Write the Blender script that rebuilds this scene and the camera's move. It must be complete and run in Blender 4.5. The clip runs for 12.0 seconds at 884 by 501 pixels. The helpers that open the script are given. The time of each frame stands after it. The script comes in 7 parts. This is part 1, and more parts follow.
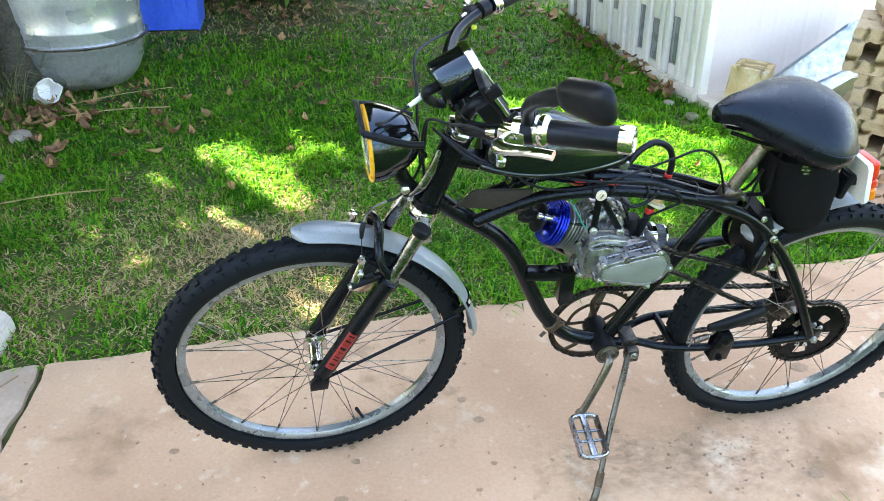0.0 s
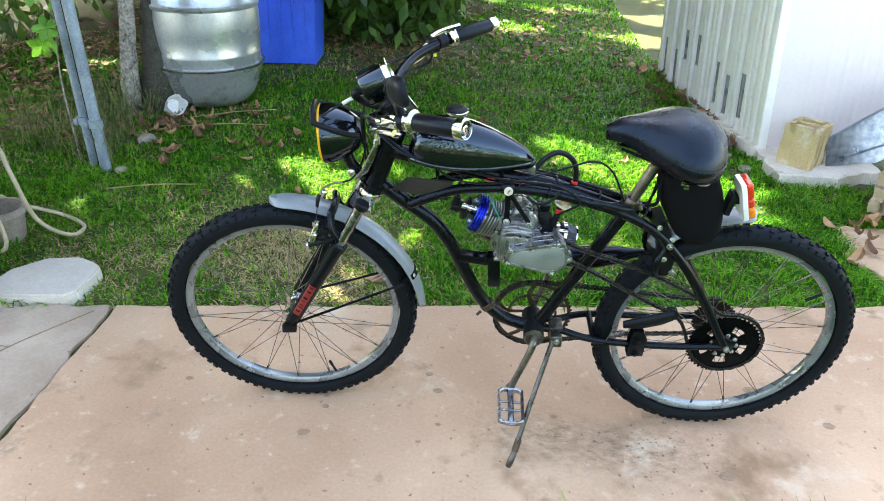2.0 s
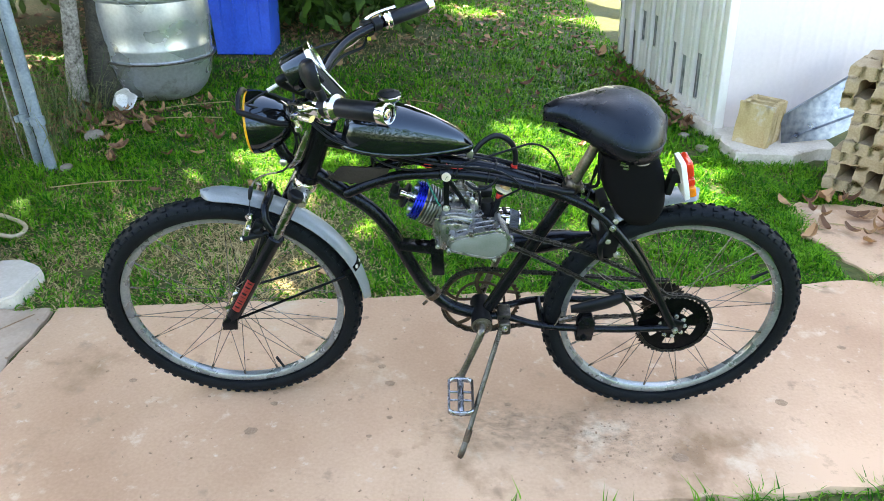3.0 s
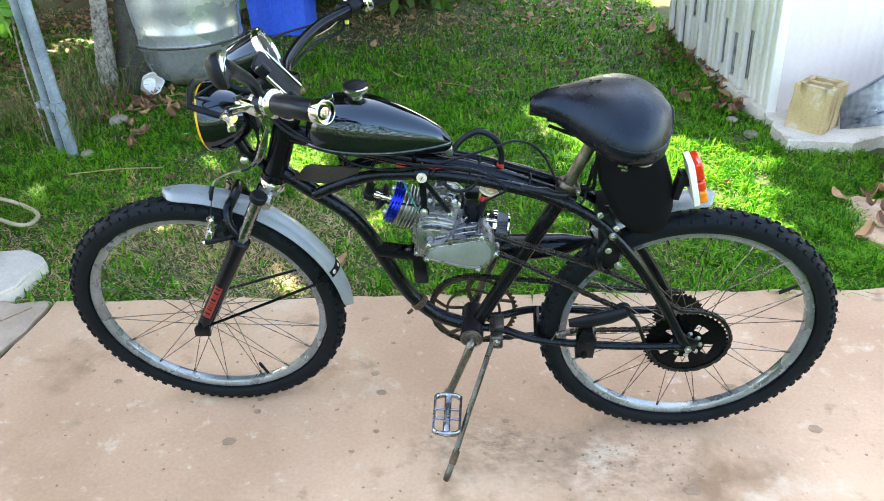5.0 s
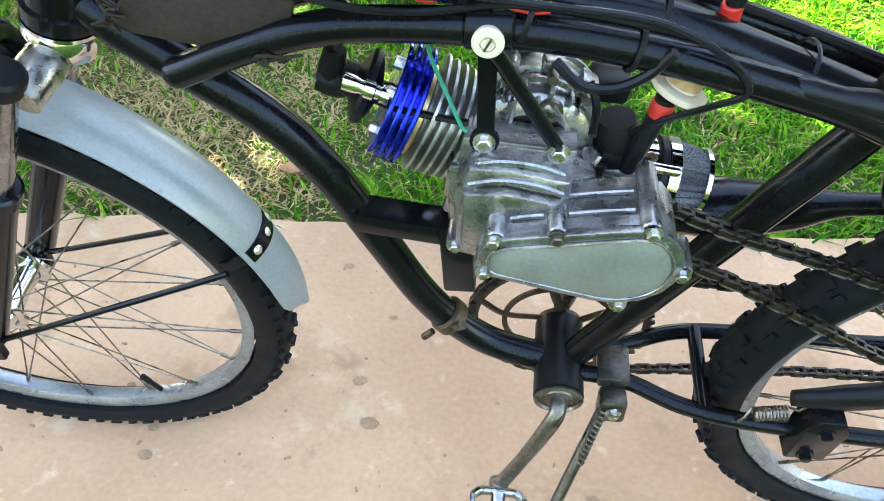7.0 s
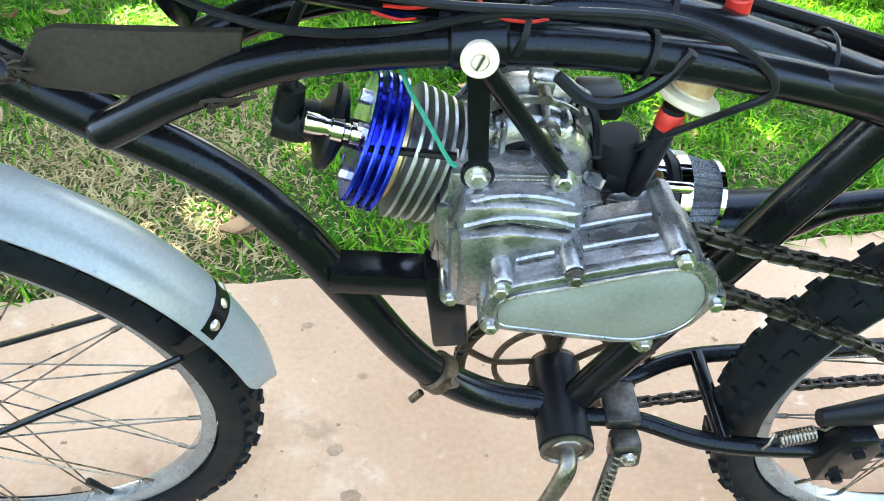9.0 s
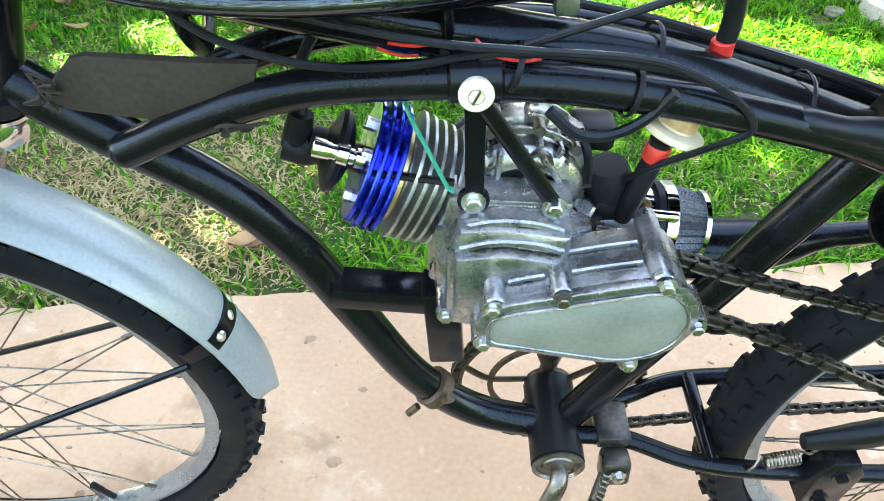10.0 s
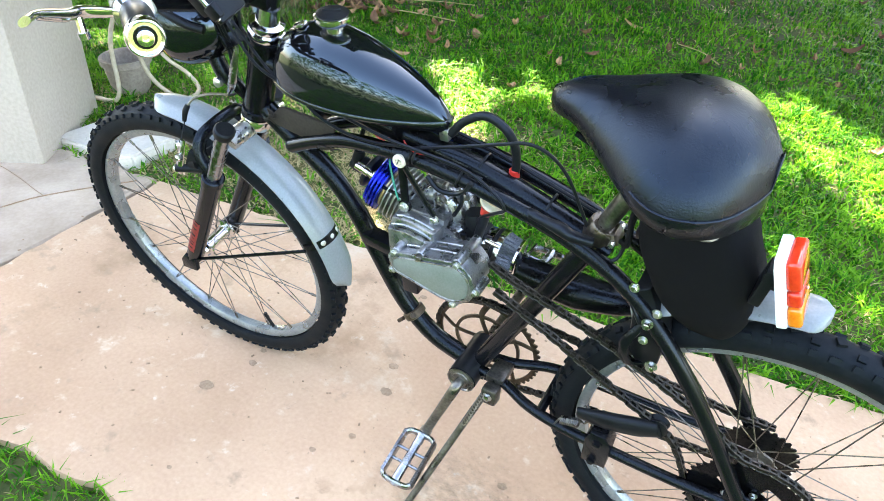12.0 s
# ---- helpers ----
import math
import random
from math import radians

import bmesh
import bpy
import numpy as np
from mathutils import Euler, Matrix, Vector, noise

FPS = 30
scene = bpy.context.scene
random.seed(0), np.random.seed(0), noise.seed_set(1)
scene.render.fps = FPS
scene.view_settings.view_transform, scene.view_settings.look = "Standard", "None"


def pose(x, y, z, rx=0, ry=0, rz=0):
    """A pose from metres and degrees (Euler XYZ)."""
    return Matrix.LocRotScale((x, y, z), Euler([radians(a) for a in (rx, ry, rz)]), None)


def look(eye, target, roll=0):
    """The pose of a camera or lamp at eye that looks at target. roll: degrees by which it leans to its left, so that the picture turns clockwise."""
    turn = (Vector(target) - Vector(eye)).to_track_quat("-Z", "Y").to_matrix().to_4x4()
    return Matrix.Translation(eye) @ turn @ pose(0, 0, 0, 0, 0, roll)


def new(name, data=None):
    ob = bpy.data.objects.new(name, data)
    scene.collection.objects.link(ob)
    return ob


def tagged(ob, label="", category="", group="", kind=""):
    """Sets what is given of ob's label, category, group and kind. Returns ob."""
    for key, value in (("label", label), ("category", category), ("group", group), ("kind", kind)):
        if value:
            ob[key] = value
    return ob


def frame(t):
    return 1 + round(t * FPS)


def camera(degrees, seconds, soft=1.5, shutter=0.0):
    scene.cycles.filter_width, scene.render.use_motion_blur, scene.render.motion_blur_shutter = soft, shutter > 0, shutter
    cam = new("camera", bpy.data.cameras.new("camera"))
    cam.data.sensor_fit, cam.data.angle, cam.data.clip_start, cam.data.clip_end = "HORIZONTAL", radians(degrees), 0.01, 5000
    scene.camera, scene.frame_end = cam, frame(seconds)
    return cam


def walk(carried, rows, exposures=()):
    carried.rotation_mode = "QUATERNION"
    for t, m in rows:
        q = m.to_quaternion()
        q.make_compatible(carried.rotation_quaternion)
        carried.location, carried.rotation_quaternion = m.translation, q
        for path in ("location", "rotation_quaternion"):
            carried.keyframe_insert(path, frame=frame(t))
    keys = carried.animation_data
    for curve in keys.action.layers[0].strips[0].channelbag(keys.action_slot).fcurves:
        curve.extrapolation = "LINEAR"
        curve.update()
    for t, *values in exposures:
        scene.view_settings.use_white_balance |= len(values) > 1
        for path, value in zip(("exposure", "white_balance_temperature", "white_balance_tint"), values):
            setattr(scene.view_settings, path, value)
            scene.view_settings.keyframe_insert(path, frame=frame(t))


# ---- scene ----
cam = camera(64.8, 12.0, soft=0.9)
PATH = [
    (0, (-0.440, -1.168, 1.308), (-0.247, 0.512, 0.240), 1.80),
    (0.5, (-0.225, -1.284, 1.285), (-0.230, 0.353, 0.135), 3.92),
    (1, (-0.152, -1.417, 1.328), (-0.190, 0.307, 0.315), 2.60),
    (1.5, (-0.123, -1.500, 1.331), (-0.058, 0.219, 0.311), 5.02),
    (2, (-0.037, -1.520, 1.350), (-0.204, 0.228, 0.393), 1.84),
    (2.5, (0.038, -1.492, 1.335), (-0.113, 0.247, 0.359), 1.55),
    (3, (0.040, -1.477, 1.331), (-0.055, 0.262, 0.348), 1.05),
    (3.5, (0.037, -1.468, 1.328), (-0.046, 0.272, 0.346), 1.04),
    (3.7, (0.037, -1.464, 1.328), (-0.051, 0.276, 0.346), 1.05),
    (5.3, (0.223, -1.201, 1.286), (-0.097, 0.452, 0.207), -1.69),
    (5.5, (0.232, -1.124, 1.264), (-0.134, 0.490, 0.141), -2.44),
    (6, (0.215, -0.919, 1.243), (-0.229, 0.556, -0.056), -5.59),
    (6.5, (0.165, -0.677, 1.100), (-0.273, 0.713, -0.271), -3.95),
    (7, (0.009, -0.478, 0.928), (-0.224, 0.948, -0.455), 1.28),
    (7.2, (-0.036, -0.437, 0.921), (-0.225, 1.020, -0.437), 1.34),
    (8.8, (-0.037, -0.426, 0.887), (-0.101, 1.082, -0.424), -0.63),
    (9, (-0.034, -0.425, 0.887), (-0.107, 1.093, -0.412), -0.69),
    (9.5, (-0.027, -0.433, 0.893), (-0.101, 1.102, -0.387), -0.39),
    (10, (-0.027, -0.442, 0.905), (-0.119, 1.106, -0.358), 0.34),
    (10.5, (-0.000, -0.477, 0.955), (-0.169, 1.047, -0.329), 0.43),
    (11, (0.171, -0.580, 1.075), (-0.269, 0.876, -0.243), 0.41),
    (11.5, (0.329, -0.669, 1.167), (-0.394, 0.655, -0.192), -1.50),
    (12, (0.478, -0.773, 1.208), (-0.388, 0.608, -0.001), 2.78),
]
walk(cam, [(t, look(eye, target, roll)) for t, eye, target, roll in PATH],
     exposures=[(0.0, 3.35, 7900, 10), (0.5, 3.35, 7900, 10), (2.0, 3.12, 7900, 10), (3.7, 3.12, 7900, 10), (5.5, 3.35, 7900, 10), (6.5, 3.45, 8000, 10), (7.2, 3.6, 8200, 8), (9.0, 3.85, 8100, 7), (10.5, 3.9, 8100, 7), (11.2, 3.85, 7900, 8), (12.0, 3.7, 7900, 10)])

# ---- sky, sun ----
SUN = Vector((-0.50, 0.55, 0.67)).normalized()      # towards the sun
world = bpy.data.worlds.new("sky")
scene.world = world
world.use_nodes = True
wn = world.node_tree.nodes
sky = wn.new("ShaderNodeTexSky")
sky.sky_type = "NISHITA"
sky.sun_disc = False
sky.sun_elevation = math.asin(SUN.z)
sky.sun_rotation = math.atan2(SUN.x, SUN.y)
sky.air_density, sky.dust_density, sky.ozone_density = 1.0, 2.0, 0.6
wn["Background"].inputs["Strength"].default_value = 0.15
world.node_tree.links.new(sky.outputs["Color"], wn["Background"].inputs["Color"])
sun = new("sun", bpy.data.lights.new("sun", "SUN"))
sun.data.energy, sun.data.angle, sun.data.color = 5.0, radians(0.6), (1.0, 0.93, 0.80)
sun.matrix_world = look(SUN * 20, (0, 0, 0))


# ---- materials ----
def surface(name, a, b, rough=0.5, metal=0.0, scale=12.0, fine=150.0, bump=0.1, rvar=0.12, coat=0.0, depth=0.002,
            tint=None, spots=None, per_island=0.0, per_object=0.0, sheen=0.0, through_light=0.0, spec=0.5, grain=0.45):
    """A node material: two tones mixed by coarse and fine noise, roughness variation, bump; spots: (colour, scale, amount)."""
    m = bpy.data.materials.new(name)
    m.use_nodes = True
    n, ln = m.node_tree.nodes, m.node_tree.links
    p = n["Principled BSDF"]
    tc = n.new("ShaderNodeTexCoord")
    big = n.new("ShaderNodeTexNoise")
    big.inputs["Scale"].default_value, big.inputs["Detail"].default_value = scale, 6
    small = n.new("ShaderNodeTexNoise")
    small.inputs["Scale"].default_value, small.inputs["Detail"].default_value = fine, 4
    for t in (big, small):
        ln.new(tc.outputs["Object"], t.inputs["Vector"])
    add = n.new("ShaderNodeMath")
    add.operation = "MULTIPLY_ADD"
    add.inputs[1].default_value, add.inputs[2].default_value = grain, 0.0
    ln.new(small.outputs["Fac"], add.inputs[0])
    add2 = n.new("ShaderNodeMath")
    add2.operation = "MULTIPLY_ADD"
    add2.inputs[1].default_value = 1.0 - grain
    ln.new(big.outputs["Fac"], add2.inputs[0])
    ln.new(add.outputs[0], add2.inputs[2])
    last = add2.outputs[0]
    for amount, node_type, socket in ((per_island, "ShaderNodeNewGeometry", "Random Per Island"), (per_object, "ShaderNodeObjectInfo", "Random")):
        if amount:
            g = n.new(node_type)
            sh = n.new("ShaderNodeMath")
            sh.operation = "MULTIPLY_ADD"
            sh.inputs[1].default_value, sh.inputs[2].default_value = amount, -amount / 2
            ln.new(g.outputs[socket], sh.inputs[0])
            ad = n.new("ShaderNodeMath")
            ln.new(last, ad.inputs[0])
            ln.new(sh.outputs[0], ad.inputs[1])
            last = ad.outputs[0]
    ramp = n.new("ShaderNodeValToRGB")
    ramp.color_ramp.elements[0].position, ramp.color_ramp.elements[1].position = 0.36, 0.64
    ramp.color_ramp.elements[0].color, ramp.color_ramp.elements[1].color = (*a, 1), (*b, 1)
    ln.new(last, ramp.inputs["Fac"])
    colour = ramp.outputs["Color"]
    for sc, sscale, amount in (spots if isinstance(spots, list) else [spots] if spots else []):
        sp = n.new("ShaderNodeTexNoise")
        sp.inputs["Scale"].default_value, sp.inputs["Detail"].default_value, sp.inputs["Roughness"].default_value = sscale, 8, 0.65
        ln.new(tc.outputs["Object"], sp.inputs["Vector"])
        sr = n.new("ShaderNodeValToRGB")
        sr.color_ramp.elements[0].position, sr.color_ramp.elements[1].position = 0.66 - amount * 0.3, 0.78 - amount * 0.3
        ln.new(sp.outputs["Fac"], sr.inputs["Fac"])
        mx = n.new("ShaderNodeMix")
        mx.data_type = "RGBA"
        ln.new(sr.outputs["Color"], mx.inputs["Factor"])
        ln.new(colour, mx.inputs[6])
        mx.inputs[7].default_value = (*sc, 1)
        colour = mx.outputs[2]
    ln.new(colour, p.inputs["Base Color"])
    rr = n.new("ShaderNodeMapRange")
    rr.inputs["To Min"].default_value, rr.inputs["To Max"].default_value = max(0.02, rough - rvar), min(1.0, rough + rvar)
    rr.inputs["From Min"].default_value, rr.inputs["From Max"].default_value = 0.3, 0.7
    ln.new(big.outputs["Fac"], rr.inputs["Value"])
    ln.new(rr.outputs["Result"], p.inputs["Roughness"])
    p.inputs["Metallic"].default_value = metal
    p.inputs["Specular IOR Level"].default_value = spec
    if tint:
        p.inputs["Specular Tint"].default_value = (*tint, 1)
    p.inputs["Coat Weight"].default_value = coat
    p.inputs["Coat Roughness"].default_value = 0.04
    p.inputs["Sheen Weight"].default_value = sheen
    if bump:
        bp = n.new("ShaderNodeBump")
        bp.inputs["Strength"].default_value, bp.inputs["Distance"].default_value = bump, depth
        ln.new(add2.outputs[0], bp.inputs["Height"])
        ln.new(bp.outputs["Normal"], p.inputs["Normal"])
    if through_light:
        tr = n.new("ShaderNodeBsdfTranslucent")
        ln.new(colour, tr.inputs["Color"])
        mix = n.new("ShaderNodeMixShader")
        mix.inputs["Fac"].default_value = through_light
        ln.new(p.outputs["BSDF"], mix.inputs[1])
        ln.new(tr.outputs["BSDF"], mix.inputs[2])
        ln.new(mix.outputs["Shader"], n["Material Output"].inputs["Surface"])
    return m


def glass(name, colour, rough=0.05):
    m = bpy.data.materials.new(name)
    m.use_nodes = True
    p = m.node_tree.nodes["Principled BSDF"]
    p.inputs["Base Color"].default_value = (*colour, 1)
    p.inputs["Roughness"].default_value = rough
    p.inputs["Transmission Weight"].default_value = 0.85
    p.inputs["IOR"].default_value = 1.45
    return m


CONCRETE = surface("concrete", (0.425, 0.252, 0.155), (0.625, 0.418, 0.283), 0.85, scale=1.5, fine=110, bump=0.22, depth=0.002, grain=0.2, spots=[((0.37, 0.235, 0.15), 34.0, 0.13), ((0.62, 0.46, 0.34), 14.0, 0.2), ((0.31, 0.185, 0.105), 2.2, 0.3), ((0.66, 0.52, 0.39), 3.7, 0.25), ((0.33, 0.22, 0.145), 9.0, 0.2), ((0.64, 0.52, 0.41), 24.0, 0.12)])
OLD_CONCRETE = surface("old_concrete", (0.36, 0.26, 0.19), (0.54, 0.42, 0.33), 0.9, scale=4.0, fine=90, bump=0.4, depth=0.003, grain=0.2, spots=((0.36, 0.28, 0.22), 6.0, 0.3))
SOIL = surface("soil", (0.026, 0.050, 0.009), (0.10, 0.105, 0.028), 0.95, scale=2.2, fine=40, bump=0.8, depth=0.02, spots=((0.17, 0.12, 0.06), 1.2, 0.2))
GRASS = surface("grass_blades", (0.016, 0.145, 0.007), (0.16, 0.41, 0.024), 0.45, scale=2.2, fine=16.0, bump=0, per_island=0.5, through_light=0.4, spec=0.12)
WEED = surface("weed_stems", (0.05, 0.10, 0.02), (0.22, 0.24, 0.09), 0.6, scale=3, fine=20, bump=0, per_island=0.7, through_light=0.3)
STRAW = surface("dry_grass", (0.30, 0.22, 0.10), (0.58, 0.46, 0.24), 0.7, scale=3, fine=30, bump=0, per_island=0.5, through_light=0.2)
LITTER = surface("dry_leaves", (0.13, 0.06, 0.03), (0.42, 0.24, 0.12), 0.75, scale=14, fine=90, bump=0.3, per_island=0.5, per_object=0.5)
WHITE_WALL = surface("white_wall_paint", (0.72, 0.645, 0.635), (0.78, 0.70, 0.69), 0.6, scale=2.0, fine=60, bump=0.1)
RENDER_WALL = surface("rendered_wall", (0.42, 0.355, 0.30), (0.54, 0.47, 0.405), 0.85, scale=3.0, fine=80, bump=0.3, spots=((0.42, 0.35, 0.28), 4.0, 0.15))
BROWN_STEEL = surface("tarnished_steel", (0.08, 0.066, 0.054), (0.18, 0.15, 0.125), 0.34, 0.85, scale=40, fine=200, bump=0.15)
SLAT_WHITE = surface("white_slat_paint", (0.86, 0.83, 0.82), (0.92, 0.90, 0.89), 0.5, scale=5.0, fine=70, bump=0.15, spots=((0.5, 0.46, 0.42), 9.0, 0.08))
FOOTING = surface("whitewashed_footing", (0.50, 0.44, 0.38), (0.72, 0.66, 0.60), 0.9, scale=7.0, fine=90, bump=0.5, depth=0.004, spots=((0.34, 0.27, 0.2), 9.0, 0.3))
DARK_GLASS = surface("dusty_pane", (0.16, 0.19, 0.20), (0.24, 0.27, 0.28), 0.25, scale=8, fine=60, bump=0.0)
DARK_GAP = surface("grey_backing", (0.30, 0.31, 0.32), (0.42, 0.43, 0.44), 0.7, scale=8, fine=60, bump=0.0)
BLOCK = surface("cement_block", (0.34, 0.245, 0.14), (0.50, 0.39, 0.26), 0.95, scale=9, fine=120, bump=0.9, depth=0.005, spots=((0.26, 0.22, 0.17), 7.0, 0.3))
OCHRE_BLOCK = surface("ochre_block", (0.46, 0.33, 0.16), (0.60, 0.46, 0.27), 0.95, scale=9, fine=120, bump=0.7, depth=0.004, spots=((0.62, 0.56, 0.48), 9.0, 0.35))
STONE = surface("cream_stone", (0.55, 0.49, 0.42), (0.68, 0.62, 0.56), 0.9, scale=5, fine=90, bump=0.5, depth=0.004)
SHEET = surface("galvanised_sheet", (0.10, 0.13, 0.19), (0.38, 0.42, 0.48), 0.32, 0.75, scale=4.0, fine=30, bump=0.1)
DRUM = surface("galvanised_drum", (0.40, 0.43, 0.47), (0.58, 0.61, 0.65), 0.30, 0.65, scale=4, fine=60, bump=0.1, spots=((0.10, 0.055, 0.03), 1.7, 0.25))
BLUE_BIN = surface("blue_plastic", (0.010, 0.075, 0.60), (0.02, 0.13, 0.80), 0.45, scale=4, fine=60, bump=0.08)
BARK = surface("bark", (0.07, 0.06, 0.05), (0.46, 0.42, 0.38), 0.95, scale=22, fine=70, bump=1.0, depth=0.015)
DARK_BARK = surface("dark_bark", (0.02, 0.019, 0.017), (0.08, 0.075, 0.06), 0.95, scale=16, fine=70, bump=1.0, depth=0.015)
POST = surface("blue_grey_steel", (0.16, 0.21, 0.27), (0.30, 0.37, 0.43), 0.5, 0.3, scale=12, fine=90, bump=0.2, spots=((0.45, 0.47, 0.48), 20, 0.15))
WHITE_PLASTIC = surface("white_plastic", (0.72, 0.72, 0.72), (0.82, 0.82, 0.82), 0.45, scale=20, fine=90, bump=0.1)
HOSE = surface("beige_hose", (0.34, 0.28, 0.19), (0.48, 0.41, 0.30), 0.5, scale=20, fine=90, bump=0.1)
CLAY = surface("weathered_pot", (0.20, 0.16, 0.13), (0.34, 0.29, 0.25), 0.9, scale=9, fine=90, bump=0.5)
LEAF = surface("tree_leaf", (0.03, 0.09, 0.012), (0.09, 0.20, 0.03), 0.5, scale=3, fine=30, bump=0, per_island=0.5, through_light=0.25)
VINE = surface("vine_leaf", (0.07, 0.26, 0.02), (0.16, 0.42, 0.05), 0.45, scale=3, fine=30, bump=0, per_island=0.5, through_light=0.4)

# tint on the black finishes puts a blue sky's reflection into their gloss
BLACK_PAINT = surface("black_gloss_paint", (0.004, 0.004, 0.005), (0.007, 0.007, 0.008), 0.20, scale=30, fine=300, bump=0.03, rvar=0.06, spec=0.26, tint=(0.62, 0.78, 1.0), spots=((0.03, 0.03, 0.03), 60, 0.02))
TANK_PAINT = surface("tank_black_lacquer", (0.003, 0.003, 0.004), (0.005, 0.005, 0.006), 0.06, scale=12, fine=200, bump=0.0, rvar=0.03, spec=0.9, tint=(0.6, 0.78, 1.0))
BLACK_PLASTIC = surface("black_plastic", (0.006, 0.006, 0.007), (0.011, 0.011, 0.012), 0.42, scale=30, fine=300, bump=0.08, spec=0.2, tint=(0.65, 0.8, 1.0))
RUBBER = surface("tyre_rubber", (0.004, 0.005, 0.006), (0.010, 0.011, 0.013), 0.62, scale=25, fine=200, bump=0.2, spec=0.16, tint=(0.6, 0.78, 1.0))
SIDEWALL = surface("rubber_hose", (0.006, 0.006, 0.008), (0.012, 0.012, 0.014), 0.40, scale=25, fine=200, bump=0.1, spec=0.3, tint=(0.65, 0.8, 1.0))
VINYL = surface("black_vinyl", (0.004, 0.004, 0.006), (0.008, 0.008, 0.010), 0.30, scale=30, fine=420, bump=0.6, depth=0.0016, rvar=0.09, spec=0.38, tint=(0.5, 0.72, 1.0))
CLOTH = surface("black_nylon_cloth", (0.004, 0.004, 0.005), (0.007, 0.007, 0.008), 0.9, scale=30, fine=700, bump=0.3, spec=0.1)
PLATE = surface("worn_black_leather", (0.020, 0.016, 0.014), (0.042, 0.034, 0.029), 0.7, scale=24, fine=260, bump=0.5, spec=0.25, spots=((0.10, 0.09, 0.08), 90, 0.06))
CHROME = surface("chrome", (0.62, 0.62, 0.62), (0.75, 0.75, 0.76), 0.10, 1.0, scale=20, fine=200, bump=0.0, rvar=0.05)
ZINC = surface("zinc_bolt", (0.45, 0.45, 0.44), (0.66, 0.66, 0.65), 0.30, 1.0, scale=90, fine=400, bump=0.1)
ALLOY = surface("cast_aluminium", (0.19, 0.20, 0.21), (0.42, 0.43, 0.45), 0.30, 0.9, scale=45, fine=380, bump=0.35, depth=0.0012, rvar=0.12, spots=((0.09, 0.09, 0.09), 40, 0.22))
ALLOY_PANEL = surface("matt_alloy_panel", (0.20, 0.225, 0.21), (0.27, 0.295, 0.28), 0.55, 0.45, scale=40, fine=300, bump=0.15, depth=0.001)
FIN = surface("cylinder_fin_alloy", (0.26, 0.27, 0.285), (0.44, 0.45, 0.465), 0.40, 0.85, scale=60, fine=400, bump=0.3, depth=0.001)
BLUE_ALLOY = surface("blue_anodised", (0.004, 0.018, 0.40), (0.008, 0.05, 0.72), 0.22, 0.85, scale=40, fine=300, bump=0.1)
RIM = surface("rim_alloy", (0.20, 0.232, 0.262), (0.34, 0.375, 0.405), 0.30, 0.7, scale=20, fine=200, bump=0.1, spots=((0.22, 0.20, 0.18), 30, 0.12))
SPOKE = surface("spoke_steel", (0.10, 0.085, 0.07), (0.27, 0.24, 0.21), 0.32, 0.9, scale=40, fine=200, bump=0.0)
FENDER = surface("silver_grey_paint", (0.180, 0.208, 0.23), (0.245, 0.275, 0.297), 0.36, 0.15, scale=8, fine=300, bump=0.05, coat=0.12, spots=((0.07, 0.07, 0.07), 38, 0.0))
DULL_STEEL = surface("dull_steel", (0.11, 0.10, 0.09), (0.27, 0.25, 0.22), 0.34, 0.9, scale=40, fine=200, bump=0.2)
CHAIN_STEEL = surface("oily_chain", (0.018, 0.017, 0.016), (0.055, 0.05, 0.045), 0.35, 0.8, scale=90, fine=300, bump=0.1)
RUST_STEEL = surface("browned_steel", (0.05, 0.035, 0.025), (0.12, 0.085, 0.06), 0.5, 0.7, scale=50, fine=200, bump=0.2)
AMBER = surface("amber_ring", (0.65, 0.30, 0.01), (0.80, 0.42, 0.02), 0.3, scale=20, fine=90, bump=0.0)
RED_LENS = surface("red_lens", (0.62, 0.025, 0.01), (0.78, 0.05, 0.015), 0.15, scale=60, fine=300, bump=0.1, coat=0.6)
ORANGE_LENS = surface("orange_lens", (0.75, 0.16, 0.01), (0.88, 0.26, 0.02), 0.15, scale=60, fine=300, bump=0.1, coat=0.6)
RED = surface("red_rubber_band", (0.50, 0.02, 0.015), (0.65, 0.04, 0.03), 0.45, scale=60, fine=300, bump=0.0)
DECAL_RED = surface("faded_red_decal", (0.16, 0.010, 0.010), (0.34, 0.03, 0.025), 0.5, scale=120, fine=500, bump=0.0)
GREEN_WIRE = surface("green_wire", (0.0, 0.20, 0.13), (0.01, 0.30, 0.20), 0.4, scale=60, fine=300, bump=0.0)
YELLOW = surface("yellow_plastic", (0.75, 0.75, 0.05), (0.85, 0.85, 0.10), 0.4, scale=60, fine=300, bump=0.0)
PEDAL_STEEL = surface("dulled_chrome", (0.20, 0.21, 0.235), (0.42, 0.43, 0.46), 0.22, 1.0, scale=70, fine=300, bump=0.1)
AMBER_PLASTIC = surface("stained_plastic", (0.42, 0.24, 0.10), (0.66, 0.48, 0.30), 0.35, scale=40, fine=200, bump=0.0)
DARK_STEEL = surface("dark_steel", (0.05, 0.048, 0.045), (0.15, 0.14, 0.13), 0.32, 0.9, scale=40, fine=200, bump=0.15)
CREAM = surface("cream_plastic", (0.66, 0.58, 0.46), (0.76, 0.68, 0.56), 0.35, scale=40, fine=300, bump=0.0)
FILTER_MESH = surface("filter_mesh", (0.012, 0.013, 0.018), (0.22, 0.24, 0.30), 0.4, 0.7, scale=700, fine=1400, bump=0.6, depth=0.002)
